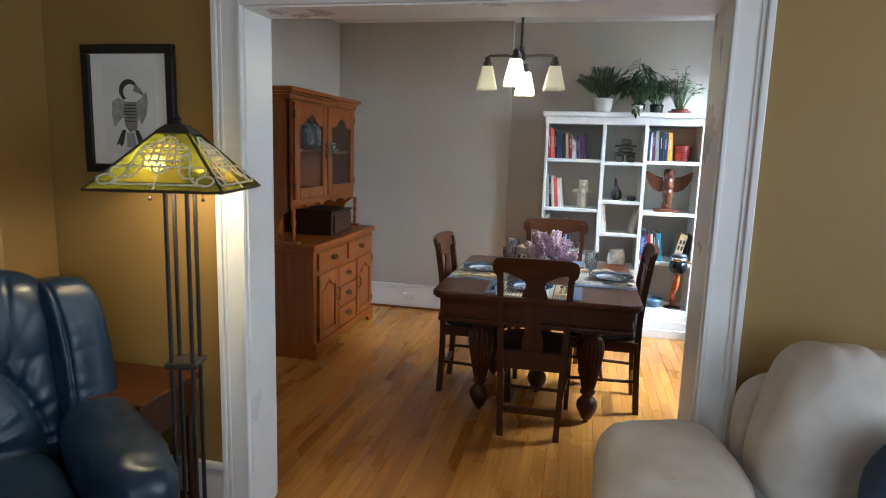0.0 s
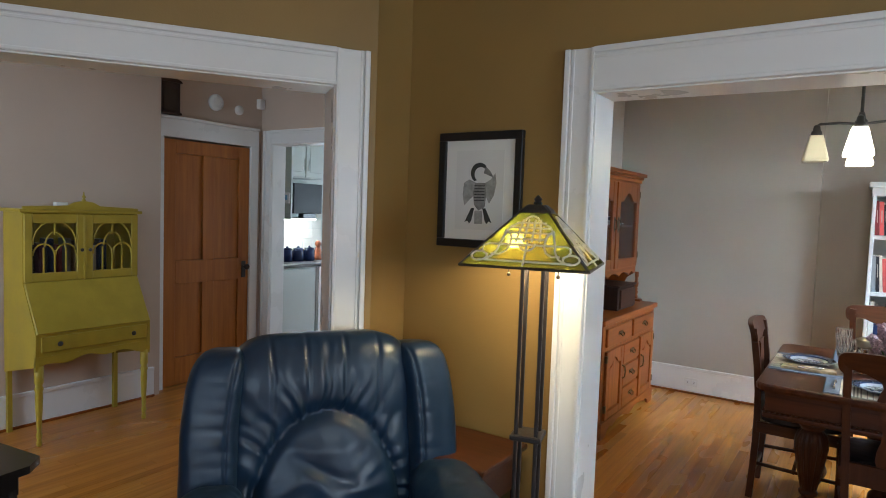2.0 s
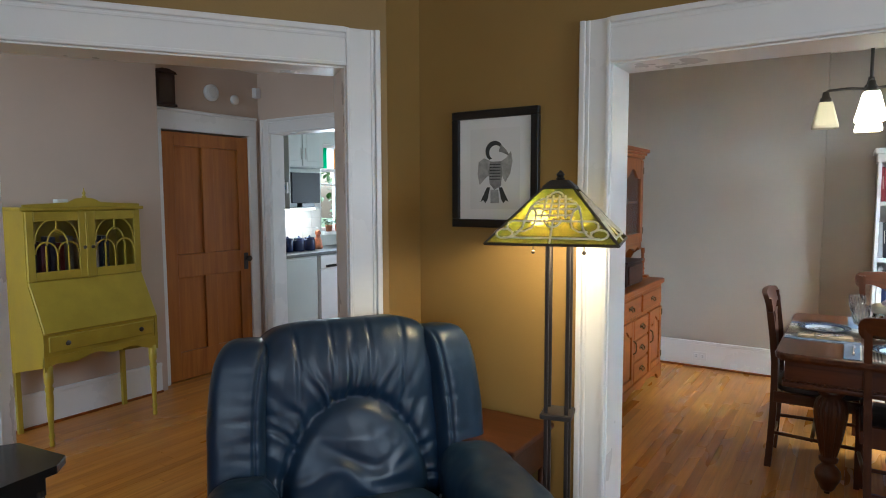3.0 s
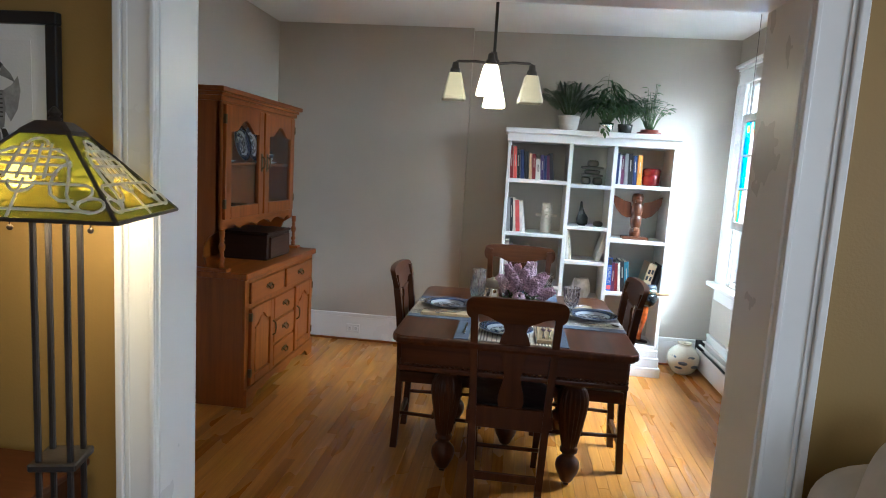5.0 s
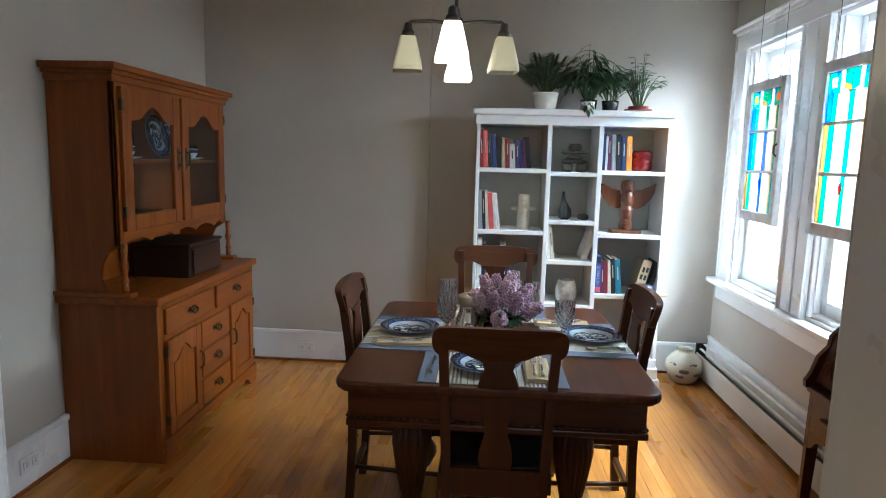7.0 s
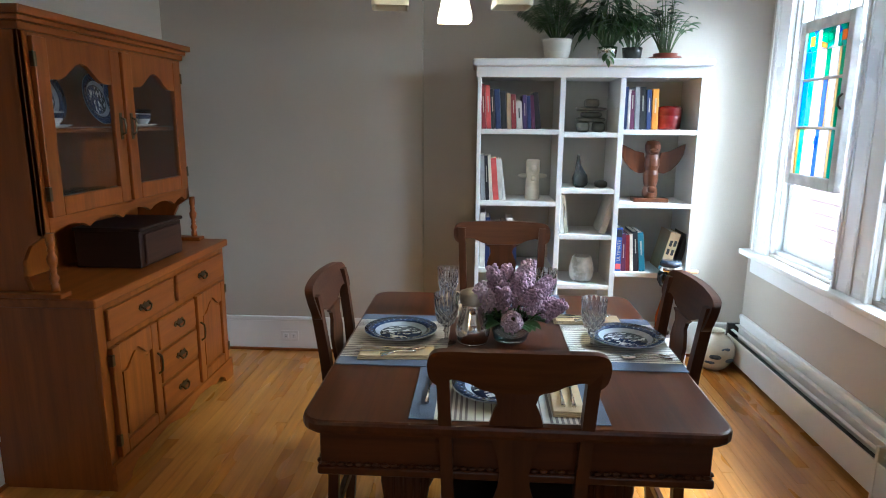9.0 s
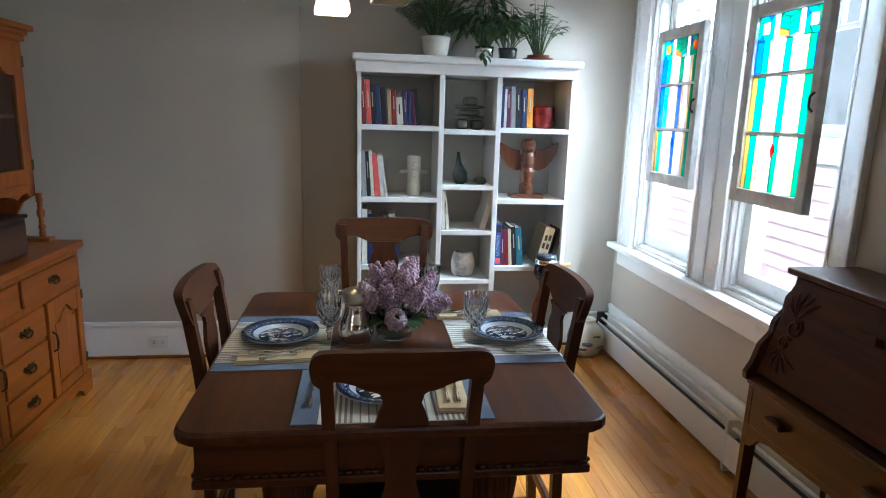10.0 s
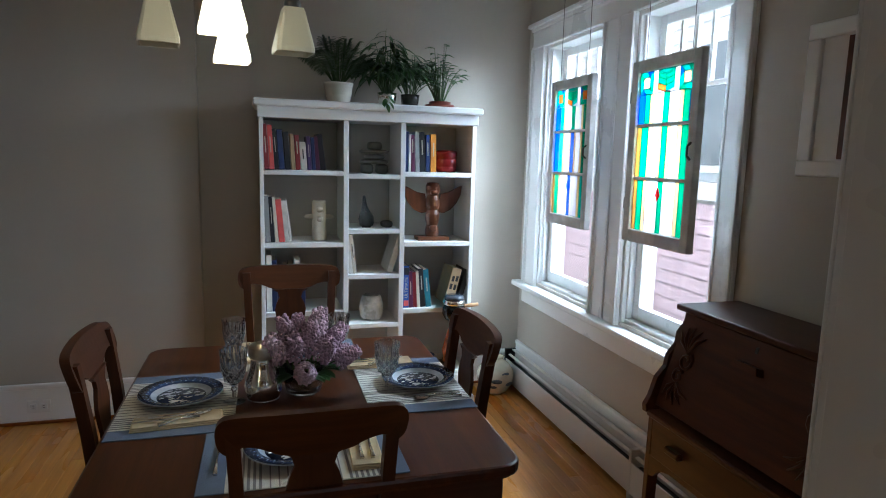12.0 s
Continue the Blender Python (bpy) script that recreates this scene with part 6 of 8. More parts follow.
def stained_panel(m, label, cols_rows, star):
    """Old sash with leaded glass; local x across, z up, faces -y. cols_rows: for each of three lights from the top, strips of (width share, colour)."""
    g = thing("stained_glass_panel", m, label, "stained glass", "stained glass panels in the window")
    b = 0.045
    part("stile", bx(-PW / 2, -PW / 2 + b, -0.017, 0.017, 0, PH, 0.003), M_SASHGREY, g)
    part("stile", bx(PW / 2 - b, PW / 2, -0.017, 0.017, 0, PH, 0.003), M_SASHGREY, g)
    part("rail", bx(-PW / 2 + b, PW / 2 - b, -0.017, 0.017, 0, 0.055, 0.003), M_SASHGREY, g)
    part("rail", bx(-PW / 2 + b, PW / 2 - b, -0.017, 0.017, PH - 0.05, PH, 0.003), M_SASHGREY, g)
    x0, x1, z0, z1 = -PW / 2 + b, PW / 2 - b, 0.055, PH - 0.05
    hs = (z1 - z0) / 3
    lead = BM()
    for k in (1, 2):
        part("glazing_bar", bx(x0, x1, -0.010, 0.010, z0 + hs * k - 0.006, z0 + hs * k + 0.006, 0.002), M_SASHGREY, g)

    def pane(o, col):
        part("pane", prism(BM(), o, 0.003, Matrix.Translation((0, 0.0015, 0)) @ XZ), SGM[col], g).visible_shadow = False
        n = len(o)
        for i in range(n):
            a, c = o[i], o[(i + 1) % n]
            tube(lead, [(a[0], 0, a[1]), (c[0], 0, c[1])], 0.0022, 4)

    for k, strips in enumerate(cols_rows):
        za, zb = z1 - hs * (k + 1) + (0.006 if k < 2 else 0), z1 - hs * k - (0.006 if k else 0)
        if k == 0:
            zb = z1 - hs * 0.42
        strips = [(w * {"amber": 0.68, "clear": 1.12}.get(c, 1.0), c) for w, c in strips]
        tot = sum(w for w, c in strips)
        x = x0
        for w, c in strips:
            xe = x + (x1 - x0) * w / tot
            pane([(x, za), (xe, za), (xe, zb), (x, zb)], c)
            x = xe
    # top of the upper light: corner squares with a centre jewel, and a chevron
    za, zb, w = z1 - hs * 0.42, z1, x1 - x0
    for s in (0, 1):
        xa = x0 if s == 0 else x1 - w * 0.26
        xb = xa + w * 0.26
        cx, cz, q, qz = (xa + xb) / 2, (za + zb) / 2, w * 0.06, hs * 0.10
        sq = [(cx - q, cz - qz), (cx + q, cz - qz), (cx + q, cz + qz), (cx - q, cz + qz)]
        co = [(xa, za), (xb, za), (xb, zb), (xa, zb)]
        pane(sq, star)
        for i in range(4):
            j = (i + 1) % 4
            mid = ((co[i][0] + co[j][0]) / 2, (co[i][1] + co[j][1]) / 2)
            pane([co[i], mid, sq[i]], "green" if (i + s) % 2 else "blue")
            pane([mid, co[j], sq[j], sq[i]], "teal")
    xa, xb, cx = x0 + w * 0.26, x1 - w * 0.26, (x0 + x1) / 2
    pane([(xa, za), (xa + w * 0.09, za), (xa + w * 0.09, zb), (xa, zb)], "clear")
    pane([(xb - w * 0.09, za), (xb, za), (xb, zb), (xb - w * 0.09, zb)], "clear")
    xa, xb = xa + w * 0.09, xb - w * 0.09
    h = (zb - za) / 3
    for i, c in enumerate(("orange", "green", "green")):
        zl = za + h * i * 0.8
        pane([(xa, zl + h * 0.5), (cx, zl), (cx, zl + h * 0.8), (xa, zl + h * 1.3)], c)
        pane([(cx, zl), (xb, zl + h * 0.5), (xb, zl + h * 1.3), (cx, zl + h * 0.8)], c if i else "teal")
    pane([(xa, za), (cx, za), (xa, za + h * 0.5)], "clear")
    pane([(cx, za), (xb, za), (xb, za + h * 0.5)], "clear")
    pane([(xa, zb), (xa, zb - h * 0.35), (cx, zb - h * 0.8), (xb, zb - h * 0.35), (xb, zb)], "teal")
    # jewel drop below the middle strip
    d = z0 + hs * 0.72
    jew = prism(BM(), [(0, d - 0.028), (0.014, d), (0, d + 0.028), (-0.014, d)], 0.004, Matrix.Translation((0, -0.003, 0)) @ XZ)
    part("jewel", jew, SGM["red" if star != "orange" else "blue"], g, "diamond jewel of coloured glass")
    tube(lead, [(0, 0, z0), (0, 0, d - 0.028)], 0.0016, 4)
    part("lead_came", lead, M_LEAD, g, "lead came between the panes")
    part("hinge", bx(-PW / 2 - 0.012, -PW / 2, -0.012, 0.012, 0.14, 0.19, 0.002), M_IRON, g)
    part("hinge", bx(-PW / 2 - 0.012, -PW / 2, -0.012, 0.012, 0.60, 0.65, 0.002), M_IRON, g)
    part("latch", tube(BM(), [(PW / 2 - 0.02, -0.018, 0.36), (PW / 2 - 0.02, -0.034, 0.375), (PW / 2 - 0.02, -0.034, 0.41), (PW / 2 - 0.02, -0.018, 0.425)], 0.005, 6), M_IRON, g, "dark sash pull", True)
    for s in (-1, 1):
        part("wire", rod(BM(), (s * 0.15, 0, PH), (s * 0.15, 0, CEIL - 1.215), 0.0016, None, 6), M_IRON, g)
    return g


lightA = [[(1.2, "blue"), (1, "green"), (1, "amber"), (1.6, "clear"), (1, "green"), (1.6, "clear"), (1, "amber"), (1, "green"), (0.6, "blue")],
          [(0.8, "gold"), (1.2, "green"), (1, "amber"), (1, "clear"), (0.7, "amber"), (0.9, "green"), (0.7, "amber"), (1, "clear"), (1, "amber"), (1.4, "green")],
          [(0.8, "gold"), (1.2, "green"), (1, "amber"), (2.2, "clear"), (0.9, "green"), (2.2, "clear"), (1, "amber"), (1.4, "green")]]
lightB = [[(1.6, "blue"), (1, "teal"), (0.8, "amber"), (1.6, "clear"), (1, "green"), (1.6, "clear"), (0.8, "amber"), (1.4, "green")],
          [(1.4, "blue"), (1.2, "teal"), (0.8, "amber"), (1.2, "clear"), (0.6, "amber"), (1, "blue"), (0.6, "amber"), (1.2, "clear"), (0.8, "amber"), (1.4, "green")],
          [(0.6, "gold"), (1.2, "green"), (0.9, "amber"), (2.0, "clear"), (0.9, "blue"), (2.0, "clear"), (0.9, "amber"), (1.5, "teal")]]
stained_panel(T(1.655, 5.05, 1.215, -90), "old grey sash of blue and green stained glass", lightB, "orange")
stained_panel(T(1.655, 4.25, 1.215, -90), "old grey sash of green and amber stained glass", lightA, "amber")

# -- slant-front desk by the window --
desk = thing("slant_front_desk", T(1.795, 3.50), "dark carved oak slant-front desk against the window wall", "desk")
# local: x towards the wall is 0, the room side negative; y along the wall
D0, DW = -0.385, 0.375
side = [(0, 0.0), (-0.03, 0.0), (-0.035, 0.46), (-0.33, 0.46), (-0.352, 0.0), (-0.382, 0.0), (-0.372, 0.66), (-0.402, 0.675), (-0.405, 0.70), (-0.385, 0.735), (-0.365, 0.80), (-0.330, 0.84), (-0.325, 0.88), (-0.290, 0.92), (-0.285, 0.96), (-0.255, 1.0), (-0.25, 1.035), (0, 1.035)]
for s in (-1, 1):
    part("side_panel", prism(BM(), side, 0.022, Matrix(((1, 0, 0, 0), (0, 0, -1, s * (DW - 0.011) + 0.011), (0, 1, 0, 0), (0, 0, 0, 1)))), M_OAKDARK, desk, "shaped side with a wavy front edge")
part("top", bx(-0.275, 0.0, -DW - 0.025, DW + 0.025, 1.036, 1.058, 0.006, 3), M_OAKDARK, desk)
lm = Matrix.Translation((-0.362, 0, 0.70)) @ Matrix.Rotation(math.atan2(0.105, 0.335), 4, "Y")
lid = part("lid", bx(-0.010, 0.010, -DW + 0.024, DW - 0.024, 0.0, 0.348, 0.004), M_OAKDARK, desk, "slanted carved writing lid", False, lm)
cv = BM()
for s in (-1, 1):
    def scroll(pts, r):
        tube(cv, [(-0.012, s * (DW - 0.03 - y), z) for y, z in pts], r, 6)
    spiral = [(0.075 + (0.012 + 0.007 * t) * math.cos(2.2 * t), 0.19 + (0.012 + 0.007 * t) * math.sin(2.2 * t)) for t in [i * 0.3 for i in range(12)]]
    scroll(spiral, 0.006)
    spiral = [(0.06 + (0.010 + 0.006 * t) * math.cos(-2.2 * t + 1), 0.13 + (0.010 + 0.006 * t) * math.sin(-2.2 * t + 1)) for t in [i * 0.3 for i in range(11)]]
    scroll(spiral, 0.006)
    for k in range(5):
        a = radians(60 + k * 22)
        scroll([(0.07, 0.22), (0.07 + 0.05 * math.cos(a), 0.22 + 0.05 * math.sin(a)), (0.075 + 0.09 * math.cos(a - 0.2), 0.22 + 0.09 * math.sin(a - 0.2))], [0.003, 0.007, 0.002])
        a = radians(-40 - k * 26)
        scroll([(0.065, 0.11), (0.065 + 0.045 * math.cos(a), 0.11 + 0.045 * math.sin(a)), (0.07 + 0.08 * math.cos(a + 0.2), 0.11 + 0.08 * math.sin(a + 0.2))], [0.003, 0.007, 0.002])
part("carving", cv, M_OAKDARK, lid, "carved leaf scrolls", True)
part("handle", prism(BM(), [(-0.055, 0), (0.055, 0), (0.045, 0.022), (-0.045, 0.022)], 0.03, Matrix(((0, 0, -1, -0.010), (1, 0, 0, 0), (0, 1, 0, 0.245), (0, 0, 0, 1)))), M_OAKDARK, lid, "wooden pull")
part("keyhole", bx(-0.0125, -0.010, -0.006, 0.006, 0.305, 0.325, 0.002), M_IRON, lid)
d = part("drawer", bx(-0.378, -0.355, -DW + 0.03, DW - 0.03, 0.51, 0.655, 0.004), M_OAKDARK, desk)
for s in (-1, 1):
    part("handle", bx(-0.405, -0.378, s * 0.2 - 0.04, s * 0.2 + 0.04, 0.575, 0.60, 0.006), M_OAKDARK, d, "wooden pull")
part("writing_board", bx(-0.40, -0.02, -DW + 0.022, DW - 0.022, 0.662, 0.684, 0.005), M_OAKDARK, desk)
o = [(-DW + 0.022, 0.51), (-DW + 0.022, 0.43), (-DW + 0.05, 0.44), (-DW + 0.08, 0.475), (-DW + 0.14, 0.49), (DW - 0.14, 0.49), (DW - 0.08, 0.475), (DW - 0.05, 0.44), (DW - 0.022, 0.43), (DW - 0.022, 0.51)]
part("skirt", prism(BM(), o, 0.018, YZ @ Matrix.Translation((0, 0, -0.374))), M_OAKDARK, desk)
part("low_shelf", bx(-0.36, -0.02, -DW + 0.022, DW - 0.022, 0.14, 0.16, 0.003), M_OAKDARK, desk)
part("back_panel", bx(-0.012, -0.002, -DW + 0.022, DW - 0.022, 0.46, 1.036, 0), M_OAKDARK, desk)

pic2 = thing("framed_picture", T(1.806, 3.45, 1.77, -90), "dark red picture in a wide white frame", "picture")
for a, b, c, d in ((-0.24, 0.24, 0.19, 0.24), (-0.24, 0.24, -0.24, -0.19), (-0.24, -0.19, -0.19, 0.19), (0.19, 0.24, -0.19, 0.19)):
    part("frame_bar", bx(a, b, -0.03, 0, c, d, 0.005, 2), M_WHITE, pic2)
part("mat", bx(-0.19, 0.19, -0.014, -0.002, -0.19, 0.19, 0), M_MAT, pic2)
part("print", bx(-0.10, 0.10, -0.017, -0.0145, -0.185, 0.185, 0), paint("dark_red_painting", (0.07, 0.016, 0.008), 0.5, 0.6, 14), pic2, "dark red painted picture")

# ---- living room ----
# framed print of a bird
pic = thing("framed_print", T(-1.305, 2.378, 1.63), "grey bird print with a white mat in a black frame", "picture")
PWI, PHE = 0.40, 0.482
for a, b, c, d in ((-PWI / 2, PWI / 2, PHE / 2 - 0.034, PHE / 2), (-PWI / 2, PWI / 2, -PHE / 2, -PHE / 2 + 0.034), (-PWI / 2, -PWI / 2 + 0.034, -PHE / 2 + 0.034, PHE / 2 - 0.034), (PWI / 2 - 0.034, PWI / 2, -PHE / 2 + 0.034, PHE / 2 - 0.034)):
    part("frame_bar", bx(a, b, -0.026, -0.002, c, d, 0.004, 2), M_FRAMEBLACK, pic)
part("mat", bx(-PWI / 2 + 0.03, PWI / 2 - 0.03, -0.012, -0.003, -PHE / 2 + 0.03, PHE / 2 - 0.03, 0), M_MAT, pic)
part("print_sheet", bx(-0.115, 0.115, -0.0135, -0.0121, -0.165, 0.165, 0), paint("pale_print_paper", (0.72, 0.73, 0.74), 0.8, 0.03), pic)


def print_shape(outline, mat, lift):
    part("printed_shape", prism(BM(), outline, 0.0006, Matrix.Translation((0, -0.0136 - lift, 0)) @ XZ), mat, pic)


M_PRINT_M = paint("mid_grey_print_ink", (0.34, 0.34, 0.34), 0.8, 0.2, 40)
print_shape([(-0.012, 0.03), (-0.05, 0.045), (-0.075, 0.03), (-0.08, -0.02), (-0.07, -0.065), (-0.045, -0.04), (-0.02, -0.02)], M_PRINT_M, 0)
print_shape([(0.03, 0.03), (0.055, 0.045), (0.075, 0.07), (0.082, 0.03), (0.072, -0.02), (0.05, -0.055), (0.03, -0.02)], M_PRINT_M, 0)
print_shape([(-0.02, 0.03), (0.03, 0.03), (0.036, -0.02), (0.03, -0.07), (0.0, -0.085), (-0.022, -0.06), (-0.028, -0.01)], M_PRINT_G, 0.0008)
for i in range(6):
    z = 0.02 - i * 0.012
    print_shape([(-0.022, z), (0.028, z), (0.028, z - 0.004), (-0.022, z - 0.004)], M_PRINT_D, 0.0016)
print_shape(arc(0.0, 0.072, 0.042, 40, 235, 10) + arc(0.006, 0.066, 0.030, 235, 40, 10), M_PRINT_D, 0.0016)
print_shape([(0.03, 0.098), (0.055, 0.075), (0.07, 0.05), (0.045, 0.062), (0.02, 0.07)], M_PRINT_G, 0.0022)
for s in (-1, 1):
    print_shape([(s * 0.02, -0.075), (s * 0.035, -0.075), (s * 0.066, -0.135), (s * 0.052, -0.128), (s * 0.042, -0.14), (s * 0.032, -0.125)], M_PRINT_D, 0.0008)
print_shape([(-0.018, -0.085), (0.018, -0.085), (0.022, -0.14), (-0.018, -0.14)], M_PRINT_M, 0.0008)

# floor lamp
lamp = thing("floor_lamp", T(-0.895, 2.075, 0, 14), "four-post dark bronze floor lamp with a green leaded glass shade", "lamp")
part("base", loft(BM(), [(rrect(0.28, 0.28, 0.02), 0.0), (rrect(0.28, 0.28, 0.02), 0.015), (rrect(0.20, 0.20, 0.02), 0.03), (rrect(0.18, 0.18, 0.02), 0.035)]), M_IRON, lamp)
for sx in (-1, 1):
    for sy in (-1, 1):
        part("post", bx(sx * 0.035 - 0.0065, sx * 0.035 + 0.0065, sy * 0.035 - 0.0065, sy * 0.035 + 0.0065, 0.03, 1.365, 0.003), M_IRON, lamp)
part("shelf_plate", bx(-0.054, 0.054, -0.054, 0.054, 0.758, 0.778, 0.004), M_IRON, lamp)
part("shelf_plate", bx(-0.050, 0.050, -0.050, 0.050, 0.14, 0.155, 0.004), M_IRON, lamp)
part("crossbar", bx(-0.06, 0.06, -0.042, -0.03, 1.352, 1.362, 0.002), M_IRON, lamp)
part("crossbar", bx(-0.06, 0.06, 0.03, 0.042, 1.352, 1.362, 0.002), M_IRON, lamp)
part("stem", rod(BM(), (0, 0, 1.355), (0, 0, 1.56), 0.006), M_IRON, lamp)
for sx in (-1, 1):
    part("pull_chain", tube(BM(), [(sx * 0.085, -0.03, 1.37), (sx * 0.085, -0.03, 1.335)], 0.0018, 5), M_BRONZE, lamp)
    bm = BM()
    bmesh.ops.create_uvsphere(bm, u_segments=10, v_segments=6, radius=0.007, matrix=Matrix.Translation((sx * 0.085, -0.03, 1.33)))
    part("pull_knob", bm, M_BRONZE, lamp, "", True)
    part("socket", rod(BM(), (sx * 0.02, 0, 1.43), (sx * 0.055, 0, 1.43), 0.014), M_BRONZE, lamp)
SB, STP, SZ0, SZ1 = 0.206, 0.048, 1.368, 1.545
shade = new("shade")
shade.parent = lamp
shade["label"] = "square green and amber leaded glass shade"
M_LAMPGREEN = art_glass("olive_green_shade_glass", (0.15, 0.165, 0.04), 0.5, (0.46, 0.44, 0.16))
M_LAMPAMB = art_glass("amber_shade_glass", (0.23, 0.215, 0.05), 0.5, (0.62, 0.54, 0.2))
M_CAME = paint("silvery_solder_came", (0.70, 0.66, 0.54), 0.3, 0.12, 30)
for k in range(4):
    m = RZ(90 * k)
    slope = Matrix(((1, 0, 0, 0), (0, (SB - STP) / math.hypot(SB - STP, SZ1 - SZ0), 0, -SB), (0, (SZ1 - SZ0) / math.hypot(SB - STP, SZ1 - SZ0), 1, SZ0), (0, 0, 0, 1)))
    L = math.hypot(SB - STP, SZ1 - SZ0)
    half = lambda v: SB - (SB - STP) * v / L
    cuts = (0.0, 0.03, 0.115, 0.20, L)
    face = m @ slope
    for i, (v0, v1) in enumerate(zip(cuts, cuts[1:])):
        a, b = half(v0) - 0.003, half(v1) - 0.003
        xs0 = (-a, -a * 0.5, 0, a * 0.5, a)
        xs1 = (-b, -b * 0.5, 0, b * 0.5, b)
        for j in range(4):
            amber = i in (1, 2) and j in (1, 2)
            part("glass_panel", prism(BM(), [(xs0[j], v0), (xs0[j + 1], v0), (xs1[j + 1], v1), (xs1[j], v1)], 0.003, face), M_LAMPAMB if amber else M_LAMPGREEN, shade)
    came = BM()

    def line(pts, r=0.0038):
        tube(came, [face @ Vector((x, v, 0.005)) for x, v in pts], r, 5)

    line([(-0.15, 0.020), (0.15, 0.020)])
    line([(-0.125, 0.088), (0.125, 0.088)])
    for v, w in ((0.112, 0.062), (0.138, 0.084), (0.160, 0.070), (0.182, 0.050)):
        line([(-w, v), (w, v)])
    for x in (-0.034, -0.012, 0.012, 0.034):
        line([(x * 1.15, 0.10), (x, 0.150), (x * 0.85, 0.196)])
    line([(0, 0.0), (0, 0.100)])
    line([(0.026 * math.cos(t), 0.094 - 0.030 * math.sin(t)) for t in [math.pi * k / 8 for k in range(9)]])
    line([(0.022 * math.cos(t), 0.192 + 0.020 * math.sin(t)) for t in [math.pi * k / 8 for k in range(9)]])
    for s in (-1, 1):
        line([(s * (0.148 + 0.026 * math.cos(t)), 0.036 + 0.019 * math.sin(t)) for t in [k * 0.524 for k in range(13)]])
        line([(s * 0.125, 0.088), (s * 0.140, 0.080), (s * 0.143, 0.064), (s * 0.134, 0.050), (s * 0.120, 0.042)])
        line([(s * 0.130, 0.022), (s * 0.108, 0.036), (s * 0.094, 0.062), (s * 0.088, 0.10), (s * 0.078, 0.140), (s * 0.064, 0.168), (s * 0.040, 0.182)])
        line([(s * 0.112, 0.046), (s * 0.084, 0.046), (s * 0.064, 0.060), (s * 0.056, 0.084), (s * 0.056, 0.118), (s * 0.066, 0.138), (s * 0.080, 0.150)])
    part("came", came, M_CAME, shade, "silvery knotwork came")
    part("edge_bar", tube(BM(), [m @ Vector((-SB, -SB, SZ0)), m @ Vector((SB, -SB, SZ0))], 0.005, 6), M_IRON, shade)
    part("hip_bar", tube(BM(), [m @ Vector((-SB, -SB, SZ0)), m @ Vector((-STP, -STP, SZ1))], 0.005, 6), M_IRON, shade)
part("cap", loft(BM(), [(rrect(0.115, 0.115, 0.008, 1), SZ1 - 0.004), (rrect(0.105, 0.105, 0.008, 1), SZ1 + 0.006), (rrect(0.07, 0.07, 0.008, 1), SZ1 + 0.022), (rrect(0.06, 0.06, 0.008, 1), SZ1 + 0.026)]), M_IRON, shade, "dark metal cap")
part("finial", lathe(BM(), [(0.012, SZ1 + 0.026), (0.016, SZ1 + 0.032), (0.010, SZ1 + 0.037), (0.015, SZ1 + 0.045), (0.004, SZ1 + 0.058), (0, SZ1 + 0.06)], 10), M_IRON, shade)
lm_ = lamp.matrix_basis
for dx, w in ((-0.085, 9.0), (0.085, 3.0)):
    p = lm_ @ Vector((dx * 1.1, -0.02, 1.40))
    point_lamp("floor_lamp_bulb", p, w * 0.125, WARM, 0.02)
    bm = BM()
    bmesh.ops.create_uvsphere(bm, u_segments=12, v_segments=8, radius=0.027, matrix=Matrix.Translation((dx * 0.85, -0.01, 1.445)) @ Matrix.Diagonal((1.25, 1, 1, 1)))
    part("bulb", bm, glow("warm_lamp_bulb", (1.0, 0.78, 0.42), 12.0 if dx < 0 else 0.6), lamp, "", True)

# recliner
rec = thing("recliner", T(-1.61, 1.79, 0, 55.2), "worn navy blue leather recliner armchair", "armchair")
# local: x to the sitter's left as seen from the front, -y forward
def soft(name, c, size, power=3.0, wr=0.012, rot=(0, 0, 0), mat=M_NAVY, parent=rec, cuts=20, freq=7.0, label=""):
    m = pose(c[0], c[1], c[2], *rot)
    return part(name, pillow(BM(), size[0], size[1], size[2], power, cuts, wr, freq, m, c[0] * 3 + c[2]), mat, parent, label, True)


